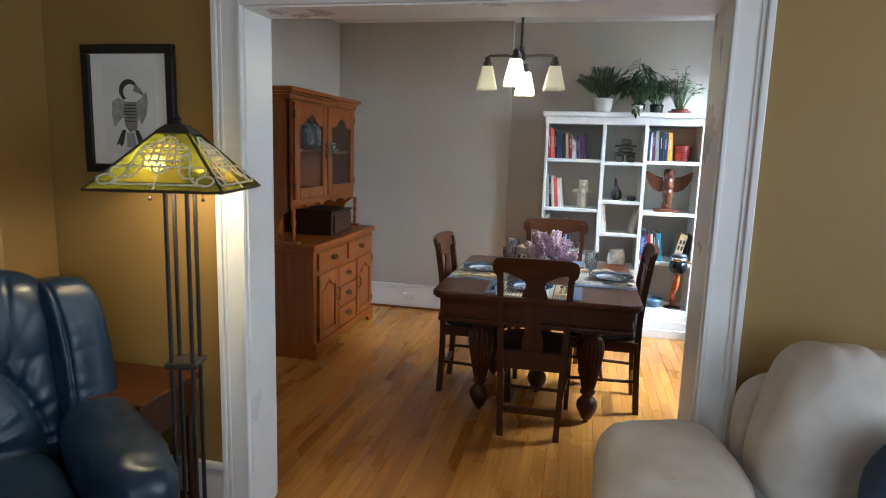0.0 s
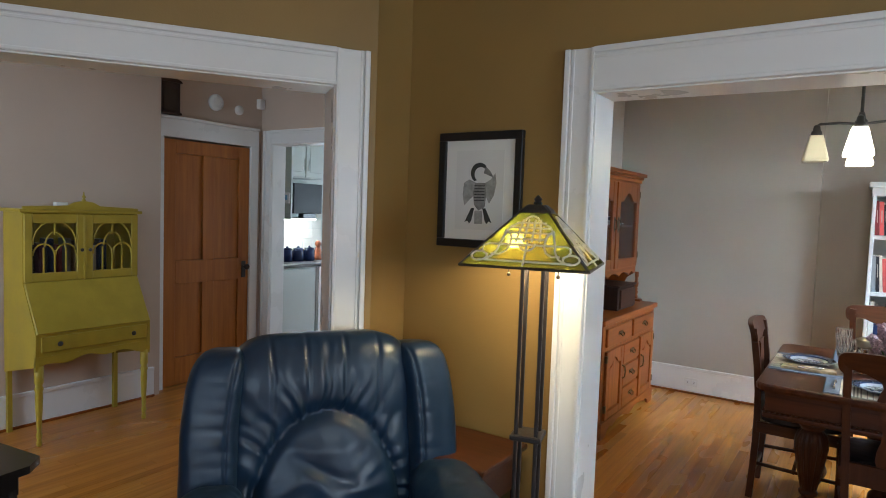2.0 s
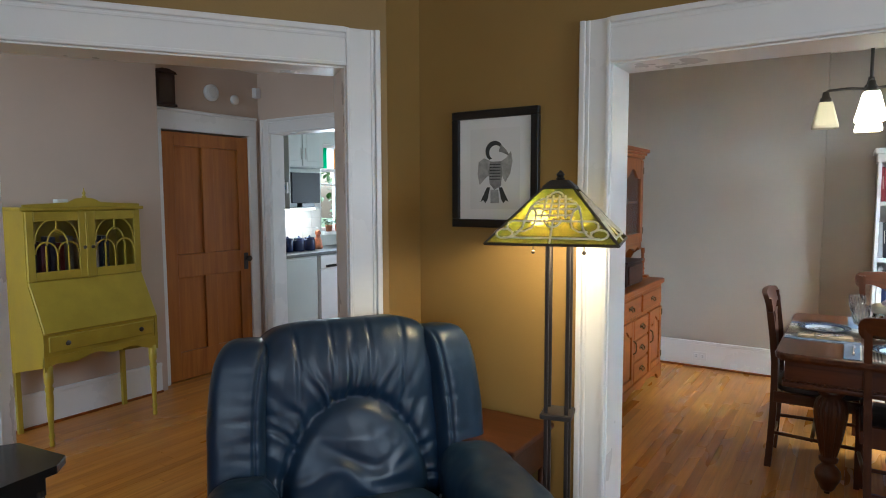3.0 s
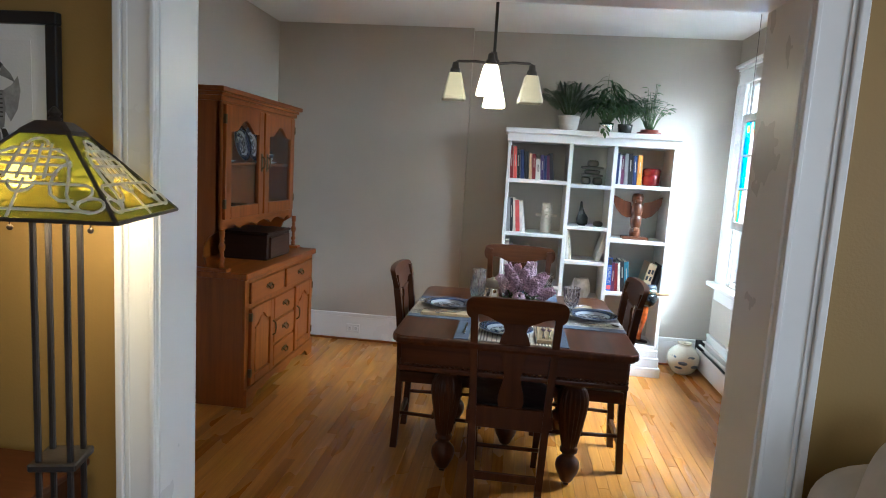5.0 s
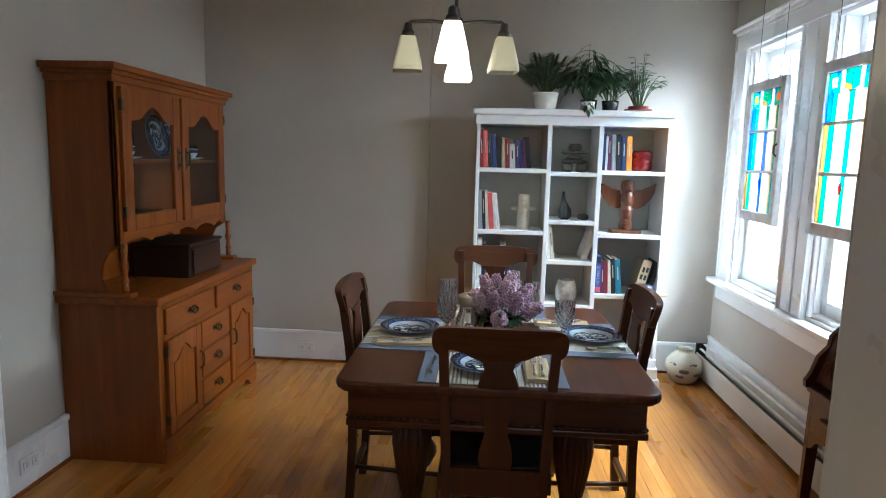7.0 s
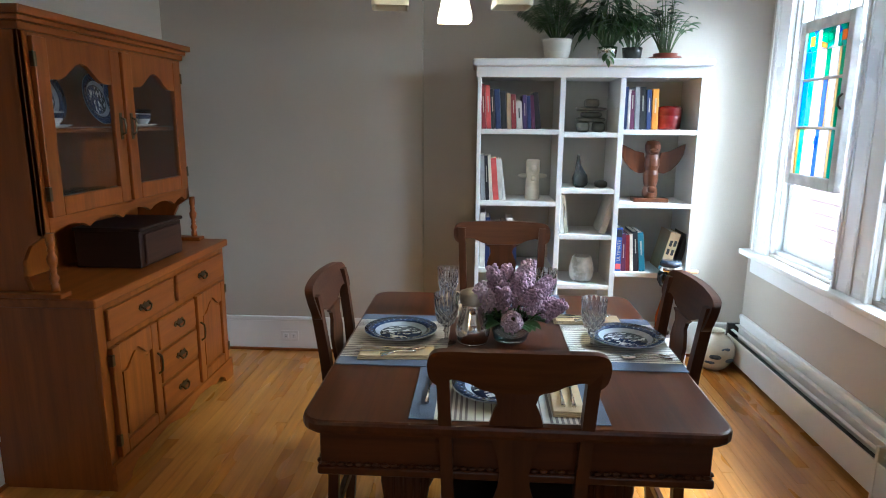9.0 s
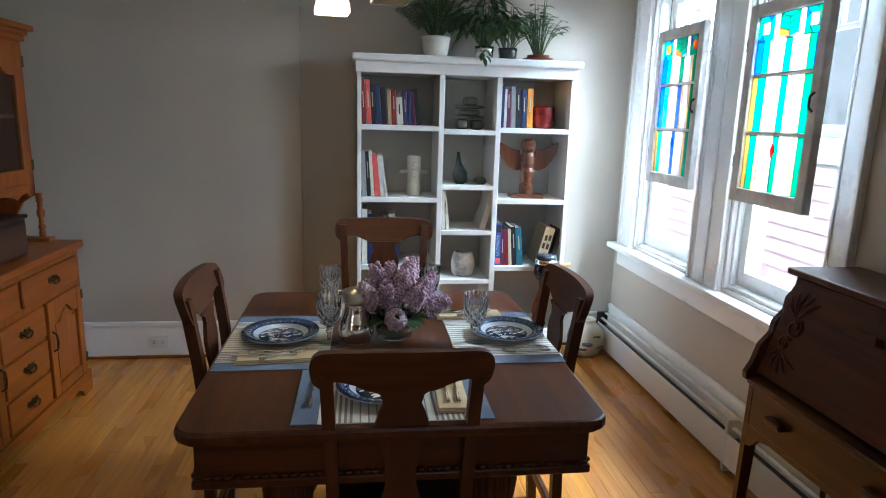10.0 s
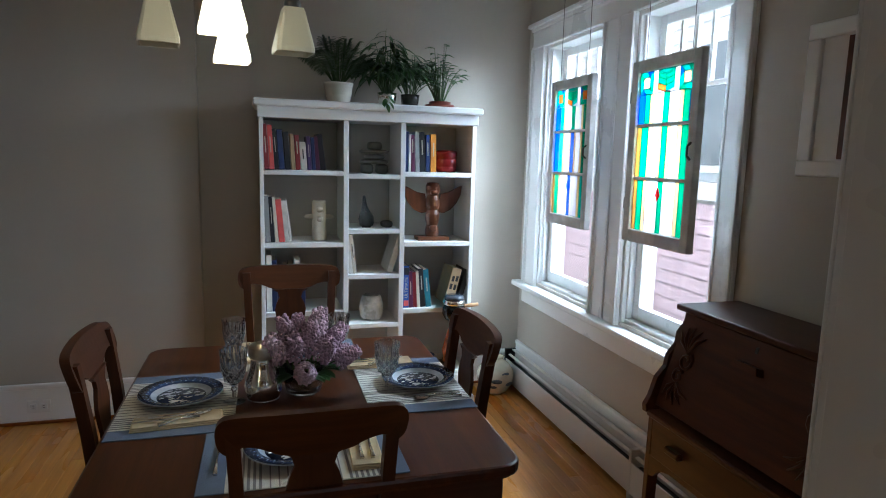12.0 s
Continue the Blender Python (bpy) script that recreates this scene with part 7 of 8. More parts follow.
part("base", bx(-0.36, 0.36, -0.70, 0.05, 0.02, 0.28, 0.03, 3), M_NAVY, rec)
soft("seat_cushion", (0, -0.42, 0.38), (0.56, 0.66, 0.22), 4.0, 0.012)
bm = pillow(BM(), 0.68, 0.26, 0.76, 5.0, 110, 0.004, 6.0)
brr = random.Random(9)
PLEATS = [(radians(8 + 13.2 * k + 7 * brr.random()), 0.5 + 0.8 * brr.random(), 0.035 + 0.03 * brr.random()) for k in range(13)]
FOLDS = [(0.22, 0.16, 1.2), (0.40, 0.10, 1.0), (0.56, 0.20, 0.8), (0.72, 0.05, 0.6)]
for v in bm.verts:
    # front face: an arched lumbar roll, a crease above it, pleats that fan out from the crease, upright seams at the head
    f = max(0.0, min(1.0, (0.02 - v.co.y) / 0.08))
    wob = noise.noise(v.co * 7)
    dx, dz = v.co.x / 0.27, (v.co.z + 0.30) / 0.40
    rad, ang = math.hypot(dx, dz), math.atan2(dz, dx)
    push = 0.040 * max(0, 1 - rad * rad) ** 0.6 - 0.020 * math.exp(-((rad - 1.0) / 0.07) ** 2)
    if rad > 1:
        for pa, reach, width in PLEATS:
            off = (ang - pa + 0.10 * wob) / width
            if abs(off) < 3:
                push += (0.0065 * math.exp(-(abs(off) - 1.3) ** 2 * 2.0) - 0.008 * math.exp(-off * off * 2.5)) * math.exp(-(rad - 1.0) / (0.35 * reach))
        push += 0.018 * max(0, 1 - ((v.co.z - 0.22) / 0.15) ** 2)
        head = max(0.0, min(1.0, (v.co.z - 0.02) / 0.12))
        for sx in (-0.185, -0.065, 0.065, 0.185):
            push -= 0.007 * head * math.exp(-((v.co.x - sx * (1 + 0.15 * v.co.z) + 0.006 * wob) / 0.008) ** 2)
    else:
        for fz, bend, amp in FOLDS:
            off = (dz - fz - bend * math.cos(2.2 * dx + fz * 5) + 0.10 * wob) / 0.055
            push += amp * 0.0075 * (1 - rad) ** 0.5 * (math.exp(-off * off) - 0.7 * math.exp(-(off - 1.7) ** 2))
    v.co.y -= f * push
part("backrest", bm, M_NAVY, rec, "pleated backrest with an arched lumbar roll", True, pose(0, 0.0, 0.69, -10, 0, 0))
soft("back_shell", (0, 0.08, 0.62), (0.66, 0.20, 0.82), 5.0, 0.006, (-10, 0, 0))
for s in (-1, 1):
    bm = pillow(BM(), 0.19, 0.28, 0.66, 4.6, 60, 0.003, 5.0)
    wrr = random.Random(3 + s)
    tucks = [(-0.24 + 0.058 * k + 0.02 * wrr.random(), 0.4 + 0.8 * wrr.random(), 0.25 * (wrr.random() - 0.5)) for k in range(9)]
    for v in bm.verts:
        # a seam down the inner third, short tucks running out of it, the top bowed inwards
        front = max(0.0, min(1.0, (0.03 - v.co.y) / 0.08))
        seam = v.co.x + s * 0.062
        push = -0.009 * math.exp(-(seam / 0.007) ** 2)
        for tz, amp, slope in tucks:
            off = (v.co.z - tz - slope * seam + 0.006 * noise.noise(v.co * 12)) / 0.008
            push -= 0.005 * amp * math.exp(-off * off) * math.exp(-abs(seam) / 0.05)
        v.co.y -= front * push
        v.co.x -= s * 0.032 * max(0.0, v.co.z) ** 2 / 0.1
    part("wing", bm, M_NAVY, rec, "", True, pose(s * 0.388, -0.03, 0.70, -8, 0, s * 10))
    soft("armrest", (s * 0.40, -0.44, 0.50), (0.24, 0.74, 0.26), 3.0, 0.014)
    soft("arm_side", (s * 0.41, -0.42, 0.24), (0.18, 0.70, 0.40), 6.0, 0.006)
soft("footrest", (0, -0.76, 0.26), (0.56, 0.12, 0.34), 4.0, 0.008)

# end table
et = thing("end_table", T(-1.235, 2.19), "red-brown wooden end table with bentwood legs", "side table")
part("top", bx(-0.21, 0.21, -0.19, 0.165, 0.60, 0.622, 0.006, 2), M_ENDWOOD, et)
part("case", bx(-0.19, 0.19, -0.165, 0.155, 0.46, 0.60, 0.003), M_ENDWOOD, et)
for x0, x1 in ((-0.18, -0.01), (0.01, 0.18)):
    d = part("drawer", bx(x0, x1, -0.178, -0.165, 0.472, 0.588, 0.004), M_ENDWOOD, et)
    part("knob", lathe(BM(), [(0.005, 0), (0.005, 0.008), (0.011, 0.014), (0.009, 0.02), (0, 0.021)], 12, Matrix.Translation(((x0 + x1) / 2, -0.178, 0.53)) @ Matrix.Rotation(radians(90), 4, "X")), M_BLACKWOOD, d, "", True)
for sx in (-1, 1):
    part("bentwood_leg", tube(BM(), [(sx * 0.17, -0.14 + 0.0, 0.46), (sx * 0.17, -0.155, 0.36), (sx * 0.17, -0.16, 0.20), (sx * 0.17, -0.15, 0.0)], 0.014, 8), M_ENDWOOD, et, "", True)
    part("bentwood_leg", tube(BM(), [(sx * 0.17, 0.13, 0.46), (sx * 0.17, 0.13, 0.20), (sx * 0.17, 0.13, 0.0)], 0.014, 8), M_ENDWOOD, et, "", True)
    part("hoop", tube(BM(), [(sx * 0.17 - 0.085 * (1 - math.cos(a)) * sx, -0.15, 0.22 + 0.20 * math.sin(a)) for a in [radians(90 - i * 18) for i in range(9)]], 0.011, 8), M_ENDWOOD, et, "curved bentwood hoop", True)
part("low_shelf", bx(-0.17, 0.17, -0.14, 0.13, 0.10, 0.118, 0.003), M_ENDWOOD, et)

# dark console by the diagonal wall
con = thing("console_table", T(-2.20, 0.66, 0, 8), "glossy black console table with clipped corners", "table")
part("top", loft(BM(), [([(-0.12, -0.40), (0.12, -0.40), (0.17, -0.34), (0.17, 0.31), (0.12, 0.37), (-0.12, 0.37), (-0.17, 0.31), (-0.17, -0.34)], z) for z in (0.675, 0.70)]), M_BLACKWOOD, con)
part("apron", bx(-0.13, 0.13, -0.33, 0.30, 0.60, 0.675, 0.003), M_BLACKWOOD, con)
for sx in (-1, 1):
    for y in (-0.31, 0.28):
        part("leg", rod(BM(), (sx * 0.12, y, 0.0), (sx * 0.115, y, 0.62), 0.014, 0.020), M_BLACKWOOD, con, "", True)

# cream leather sofa
sofa = thing("sofa", T(1.55, 2.02), "cream leather sofa with puffed arms and loose back cushions", "sofa")
# local: x along the wall, -y into the room
part("base", bx(-0.98, 0.98, -0.72, 0.28, 0.06, 0.30, 0.03, 3), M_CREAM, sofa)
for s in (-1, 1):
    soft("armrest", (s * 0.86, -0.22, 0.53), (0.42, 0.98, 0.34), 3.6, 0.010, (5 if s < 0 else 0, s * 4, 0), M_CREAM, sofa, 26)
    part("seam", tube(BM(), [(s * (0.86 + 0.205 * math.cos(t)), -0.20, 0.535 + 0.172 * math.sin(t)) for t in [math.pi * (0.12 + 0.76 * k / 12) for k in range(13)]], 0.003, 6), M_CREAM, sofa, "stitched seam across the arm", True)
    soft("arm_front", (s * 0.88, -0.70, 0.34), (0.36, 0.12, 0.56), 4.5, 0.008, (0, 0, 0), M_CREAM, sofa)
    soft("arm_side", (s * 0.93, -0.24, 0.26), (0.18, 0.92, 0.46), 6.0, 0.006, (0, 0, 0), M_CREAM, sofa)
soft("back_shell", (0.0, 0.20, 0.58), (1.30, 0.20, 0.62), 6.0, 0.006, (-6, 0, 0), M_CREAM, sofa)
for k in range(2):
    soft("seat_cushion", (-0.36 + 0.72 * k, -0.30, 0.40), (0.70, 0.80, 0.22), 4.5, 0.012, (0, 0, 0), M_CREAM, sofa)
    bm = pillow(BM(), 0.62, 0.27, 0.50, 4.2, 40, 0.008, 6.0)
    for v in bm.verts:
        # gathers that run down from the top seam
        g = max(0.0, (v.co.z - 0.06) / 0.19)
        v.co.z += 0.007 * g * math.sin(v.co.x * 70 + 3.0 * noise.noise(v.co * 8)) - 0.02 * g * (v.co.x / 0.31) ** 2
        v.co.y -= 0.006 * g * math.sin(v.co.x * 55 + 4.0 * noise.noise(v.co * 6)) * (1 if v.co.y < 0 else 0)
    part("back_cushion", bm, M_CREAM, sofa, "", True, pose((-0.315 if k == 0 else 0.35), 0.06, 0.745, -10, 15 if k == 0 else 0, 0))
cush = mesh_thing("throw_cushion", pillow(BM(), 0.44, 0.17, 0.44, 2.4, 12, 0.012, 5, Matrix.Translation((0, 0, 0.18))), paint("navy_cushion_cloth", (0.030, 0.050, 0.095), 0.8, 0.15, 8, 200, 0.4), pose(1.27, 1.76, 0.52, -14, 10, 10), "navy blue throw cushion on the cream sofa", "cushion", "", "", True)

# windows behind the walker
for n, x in enumerate((1.0, 2.5)):
    w = thing("window_%d" % (n + 3), I4, "white painted living room sash window, out of view", "")
    w["kind"] = "structure"
    for a, b, c, d in ((x - 0.6, x - 0.54, 0.8, 2.2), (x + 0.54, x + 0.6, 0.8, 2.2), (x - 0.54, x + 0.54, 0.8, 0.87), (x - 0.54, x + 0.54, 2.13, 2.2), (x - 0.54, x + 0.54, 1.47, 1.53)):
        part("sash_bar", bx(a, b, -3.30, -3.24, c, d, 0.003), M_TRIM, w)

# added east window, never in view, round the east lamp
w = thing("window_6", I4, "white painted living room sash window, out of view", "")
w["kind"] = "structure"
for a, b, c, d in ((0.1, 0.16, 0.8, 2.2), (1.24, 1.3, 0.8, 2.2), (0.16, 1.24, 0.8, 0.87), (0.16, 1.24, 2.13, 2.2), (0.16, 1.24, 1.47, 1.53)):
    part("sash_bar", bx(3.25, 3.31, a, b, c, d, 0.003), M_TRIM, w)

# ---- hall ----
# panelled fir door
door = thing("door_1", T(-4.67, 3.44), "closed amber-stained fir door with four panels", "")
door["kind"] = "structure"
DH, DWD = 2.045, 0.42
part("stile", bx(-0.02, 0.02, -DWD, -DWD + 0.11, 0.01, DH, 0.002), M_PINE, door)
part("stile", bx(-0.02, 0.02, DWD - 0.11, DWD, 0.01, DH, 0.002), M_PINE, door)
for z0, z1 in ((0.01, 0.24), (0.86, 1.05), (DH - 0.11, DH)):
    part("rail", bx(-0.02, 0.02, -DWD + 0.11, DWD - 0.11, z0, z1, 0.002), M_PINE, door)
for z0, z1 in ((0.24, 0.86), (1.05, DH - 0.11)):
    part("muntin", bx(-0.02, 0.02, -0.055, 0.055, z0, z1, 0.002), M_PINE, door)
    for s in (-1, 1):
        a, b = sorted((s * 0.055, s * (DWD - 0.11)))
        part("panel", bx(-0.008, 0.004, a, b, z0, z1, 0.004), M_PINE, door)
part("lock_plate", bx(0.02, 0.026, DWD - 0.075, DWD - 0.03, 0.87, 1.02, 0.002), M_IRON, door, "dark lock plate")
kn = BM()
rod(kn, (0.024, DWD - 0.052, 0.97), (0.055, DWD - 0.052, 0.97), 0.009)
bmesh.ops.create_uvsphere(kn, u_segments=14, v_segments=8, radius=0.026, matrix=Matrix.Translation((0.07, DWD - 0.052, 0.97)))
part("knob", kn, M_IRON, door, "dark round knob", True)
fr = thing("door_frame_1", T(-4.66, 3.44), "white painted door casing in the hall", "")
fr["kind"] = "structure"
part("casing", bx(0.001, 0.03, -0.505, -0.425, 0, 2.06, 0.004, 2), M_TRIM, fr)
part("casing", bx(0.001, 0.03, 0.425, 0.508, 0, 2.06, 0.004, 2), M_TRIM, fr)
part("head_casing", bx(0.001, 0.032, -0.505, 0.508, 2.06, 2.205, 0.004, 2), M_TRIM, fr)
part("cap", bx(0.001, 0.05, -0.505, 0.508, 2.205, 2.228, 0.006, 2), M_TRIM, fr)

# clock and small devices over the door
clk = thing("wall_clock", T(-4.625, 3.03, 2.232), "small dark wooden box clock over the door", "clock")
part("case", bx(-0.02, 0.05, -0.085, 0.085, 0.0, 0.25, 0.004), M_BOXWOOD, clk)
part("face", bx(0.05, 0.054, -0.060, 0.060, 0.03, 0.20, 0), paint("dark_clock_glass", (0.05, 0.035, 0.025), 0.15, 0.2), clk)
part("crown", prism(BM(), [(-0.10, 0.25), (0.10, 0.25), (0.085, 0.268), (0.03, 0.285), (-0.03, 0.285), (-0.085, 0.268)], 0.08, YZ @ Matrix.Translation((0, 0, -0.02))), M_BOXWOOD, clk)
part("base", bx(-0.025, 0.06, -0.095, 0.095, -0.002, 0.018, 0.004), M_BOXWOOD, clk)
sm_ = thing("smoke_alarm", T(-4.66, 3.50, 2.40), "round white smoke alarm on the wall", "smoke alarm")
part("body", lathe(BM(), [(0.07, 0), (0.07, 0.02), (0.06, 0.034), (0, 0.036)], 28, Matrix.Rotation(radians(90), 4, "Y")), M_WHITE, sm_, "", True)
part("vent_ring", lathe(BM(), [(0.042, 0.034), (0.046, 0.036), (0.046, 0.040), (0.042, 0.040)], 28, Matrix.Rotation(radians(90), 4, "Y"), None, True), M_MAT, sm_, "", True)
mesh_thing("door_chime", lathe(BM(), [(0.042, 0), (0.042, 0.016), (0.034, 0.024), (0, 0.025)], 24, T(-4.66, 3.74, 2.37) @ Matrix.Rotation(radians(90), 4, "Y")), M_WHITE, None, "small round white chime on the wall", "chime", "", "", True)
mesh_thing("wall_sensor", bx(-4.655, -4.60, 3.93, 3.99, 2.41, 2.50, 0.008, 2), M_WHITE, None, "small white plastic wall sensor in the corner", "sensor")

# painted secretary desk
sec = thing("secretary_desk", T(-4.52, 2.21), "mustard green painted secretary desk with two glazed doors", "desk")
# local: x out of the wall, y along it
SW = 0.365
sp = [(0, 0.40), (0.44, 0.50), (0.44, 0.70), (0.27, 1.0), (0.27, 1.44), (0, 1.44)]
for s in (-1, 1):
    part("side_panel", prism(BM(), sp, 0.02, Matrix(((1, 0, 0, 0), (0, 0, -1, s * (SW - 0.01) + 0.01), (0, 1, 0, 0), (0, 0, 0, 1)))), M_OLIVE, sec)
part("back_panel", bx(0.0, 0.012, -SW + 0.02, SW - 0.02, 0.45, 1.44, 0), M_OLIVE, sec)
part("top", bx(-0.005, 0.295, -SW - 0.025, SW + 0.025, 1.44, 1.462, 0.006, 2), M_OLIVE, sec)
o = [(-SW, 1.462), (-SW, 1.478), (-SW * 0.6, 1.484), (-0.10, 1.49), (-0.06, 1.512), (0, 1.522), (0.06, 1.512), (0.10, 1.49), (SW * 0.6, 1.484), (SW, 1.478), (SW, 1.462)]
part("pediment", prism(BM(), o, 0.018, YZ @ Matrix.Translation((0, 0, 0.262))), M_OLIVE, sec)
part("finial", lathe(BM(), [(0.012, 1.52), (0.014, 1.528), (0.006, 1.535), (0.012, 1.548), (0.005, 1.562), (0.003, 1.58), (0, 1.582)], 12, Matrix.Translation((0.27, 0, 0))), M_OLIVE, sec, "", True)
a = math.atan2(0.17, 0.30)
part("lid", bx(-0.012, 0.008, -SW + 0.004, SW - 0.004, 0, 0.345, 0.004, 1, Matrix.Translation((0.445, 0, 0.70)) @ Matrix.Rotation(-a, 4, "Y")), M_OLIVE, sec, "slanted writing lid")
d = part("drawer", bx(0.425, 0.447, -SW + 0.03, SW - 0.03, 0.585, 0.68, 0.004), M_OLIVE, sec)
for s in (-1, 1):
    part("knob", lathe(BM(), [(0.006, 0), (0.006, 0.01), (0.016, 0.018), (0.012, 0.026), (0, 0.027)], 12, Matrix.Translation((0.447, s * 0.235, 0.632)) @ Matrix.Rotation(radians(90), 4, "Y")), M_IRON, d, "dark round knob", True)
part("drawer_surround", bx(0.415, 0.436, -SW + 0.02, SW - 0.02, 0.555, 0.70, 0.002), M_OLIVE, sec)
o = [(-SW, 0.56), (-SW, 0.47)]
for i in range(1, 24):
    u = i / 24
    o.append((-SW + 2 * SW * u, 0.49 + 0.035 * math.sin(math.pi * u) + 0.012 * math.sin(math.pi * 6 * u)))
o += [(SW, 0.47), (SW, 0.56)]
part("skirt", prism(BM(), o, 0.018, YZ @ Matrix.Translation((0, 0, 0.42))), M_OLIVE, sec)
part("bottom", bx(0, 0.43, -SW + 0.02, SW - 0.02, 0.54, 0.556, 0), M_OLIVE, sec)
part("cabinet_floor", bx(0.012, 0.26, -SW + 0.02, SW - 0.02, 1.0, 1.015, 0), M_OLIVE, sec)
for s in (-1, 1):
    part("leg", lathe(BM(), [(0.012, 0), (0.016, 0.02), (0.011, 0.04), (0.018, 0.07), (0.012, 0.09), (0.014, 0.12), (0.022, 0.30), (0.020, 0.34), (0.026, 0.36), (0.018, 0.38), (0.026, 0.40), (0.026, 0.50)], 16, Matrix.Translation((0.415, s * (SW - 0.028), 0))), M_OLIVE, sec, "turned front leg", True)
    part("leg", loft(BM(), [([(0.0, s * (SW - 0.02) - 0.014), (0.028, s * (SW - 0.02) - 0.014), (0.028, s * (SW - 0.02) + 0.014), (0.0, s * (SW - 0.02) + 0.014)], z) for z in (0, 0.45)]), M_OLIVE, sec)
    # glazed doors with gothic tracery
    y0, y1 = (-SW + 0.004, -0.006) if s < 0 else (0.006, SW - 0.004)
    dr = new("door")
    dr.parent = sec
    x = 0.27
    f = 0.045
    part("stile", bx(x, x + 0.018, y0, y0 + f, 1.005, 1.435, 0.003), M_OLIVE, dr)
    part("stile", bx(x, x + 0.018, y1 - f, y1, 1.005, 1.435, 0.003), M_OLIVE, dr)
    part("rail", bx(x, x + 0.018, y0 + f, y1 - f, 1.005, 1.06, 0.003), M_OLIVE, dr)
    part("rail", bx(x, x + 0.018, y0 + f, y1 - f, 1.375, 1.435, 0.003), M_OLIVE, dr)
    part("pane", bx(x + 0.004, x + 0.007, y0 + f, y1 - f, 1.06, 1.375, 0), M_CABGLASS, dr)
    c, w = (y0 + y1) / 2, (y1 - y0) / 2 - f
    for pts in ([(c + w * 0.98 * math.cos(t), 1.24 + w * 1.15 * math.sin(t)) for t in [radians(i * 18) for i in range(11)]],
                [(c - w * 0.5 + w * 0.48 * math.cos(t), 1.17 + w * 0.55 * math.sin(t)) for t in [radians(i * 20) for i in range(10)]],
                [(c + w * 0.5 + w * 0.48 * math.cos(t), 1.17 + w * 0.55 * math.sin(t)) for t in [radians(i * 20) for i in range(10)]],
                [(c + w * 0.45 * math.cos(t), 1.225 + w * 0.7 * math.sin(t)) for t in [radians(i * 20) for i in range(10)]],
                [(c - w * 0.5, 1.06), (c - w * 0.5, 1.22)], [(c + w * 0.5, 1.06), (c + w * 0.5, 1.22)], [(c, 1.06), (c, 1.20)], [(c, 1.30), (c, 1.375)]):
        part("tracery", tube(BM(), [(x + 0.011, yy, zz) for yy, zz in pts], 0.0055, 5), M_OLIVE, dr)
    part("knob", lathe(BM(), [(0.005, 0), (0.005, 0.01), (0.012, 0.016), (0.009, 0.023), (0, 0.024)], 12, Matrix.Translation((x + 0.018, s * 0.026, 1.20)) @ Matrix.Rotation(radians(90), 4, "Y")), M_IRON, dr, "", True)
part("meeting_strip", bx(0.286, 0.292, -0.010, 0.010, 1.0, 1.43, 0.002), M_OLIVE, sec)
xs = -0.32
for w, h, col in ((0.03, 0.24, "white"), (0.035, 0.26, "black"), (0.03, 0.22, "plum"), (0.04, 0.25, "navy"), (0.03, 0.21, "red"), (0.035, 0.25, "grey"), (0.03, 0.23, "tan"), (0.04, 0.26, "black"), (0.03, 0.2, "white"), (0.05, 0.24, "navy")):
    b = thing("book", pose(-4.40, 2.21 + xs, 1.016, 0, 0, 90), "%s book behind the glass of the desk" % col, "book", "books in the secretary desk")
    part("cover", bx(0, w, 0, 0.14, 0, h, 0.002), BOOKM[col], b)
    part("pages", bx(0.003, w - 0.003, 0.004, 0.137, h, h + 0.0005, 0), M_PAGES, b)
    xs += w + 0.022
mesh_thing("small_white_box", bx(-4.40, -4.34, 2.085, 2.155, 1.463, 1.51, 0.006, 2), M_WHITE, None, "small white box on top of the desk", "box")

# ---- kitchen seen through the far opening ----
M_CAB = paint("pale_sage_cabinet_paint", (0.56, 0.60, 0.57), 0.4, 0.03)
M_TOPGREY = paint("dark_grey_worktop", (0.10, 0.10, 0.10), 0.35, 0.2, 30)
base = thing("kitchen_base_cabinet", T(-5.12, 4.98), "pale sage kitchen base cabinet with a plain end panel", "cabinet")
part("carcass", bx(-0.58, 0, -0.42, 0.20, 0.08, 0.86, 0.003), M_CAB, base)
part("door", bx(0.0, 0.02, -0.40, 0.18, 0.10, 0.84, 0.004), M_CAB, base)
part("toe_kick", bx(-0.58, -0.06, -0.42, 0.20, 0, 0.08, 0), M_CAB, base)
dw = thing("dishwasher", T(-5.12, 5.50), "white built-in dishwasher with a dark handle", "dishwasher")
part("body", bx(-0.58, 0, -0.30, 0.30, 0.08, 0.86, 0.003), M_WHITE, dw)
part("door", bx(0.0, 0.025, -0.295, 0.295, 0.12, 0.70, 0.004), M_WHITE, dw)
part("control_panel", bx(0.0, 0.028, -0.295, 0.295, 0.705, 0.855, 0.004), M_WHITE, dw)
part("handle", bx(0.028, 0.05, -0.22, 0.22, 0.715, 0.745, 0.006), M_BLACKWOOD, dw, "dark recessed handle")
sk = thing("kitchen_sink_cabinet", T(-5.12, 6.20), "pale sage sink cabinet below the window", "cabinet")
part("carcass", bx(-0.58, 0, -0.39, 0.55, 0.0, 0.86, 0.003), M_CAB, sk)
part("door", bx(0.0, 0.02, -0.37, 0.08, 0.10, 0.84, 0.004), M_CAB, sk)
part("door", bx(0.0, 0.02, 0.09, 0.54, 0.10, 0.84, 0.004), M_CAB, sk)
mesh_thing("kitchen_worktop", bx(-5.72, -5.08, 4.54, 6.78, 0.862, 0.90, 0.006, 2), M_TOPGREY, None, "dark grey kitchen worktop with a rounded edge", "worktop")
uc = thing("kitchen_wall_cabinet", T(-5.72, 5.24, 0), "pale sage kitchen wall cabinet with panelled doors", "cabinet")
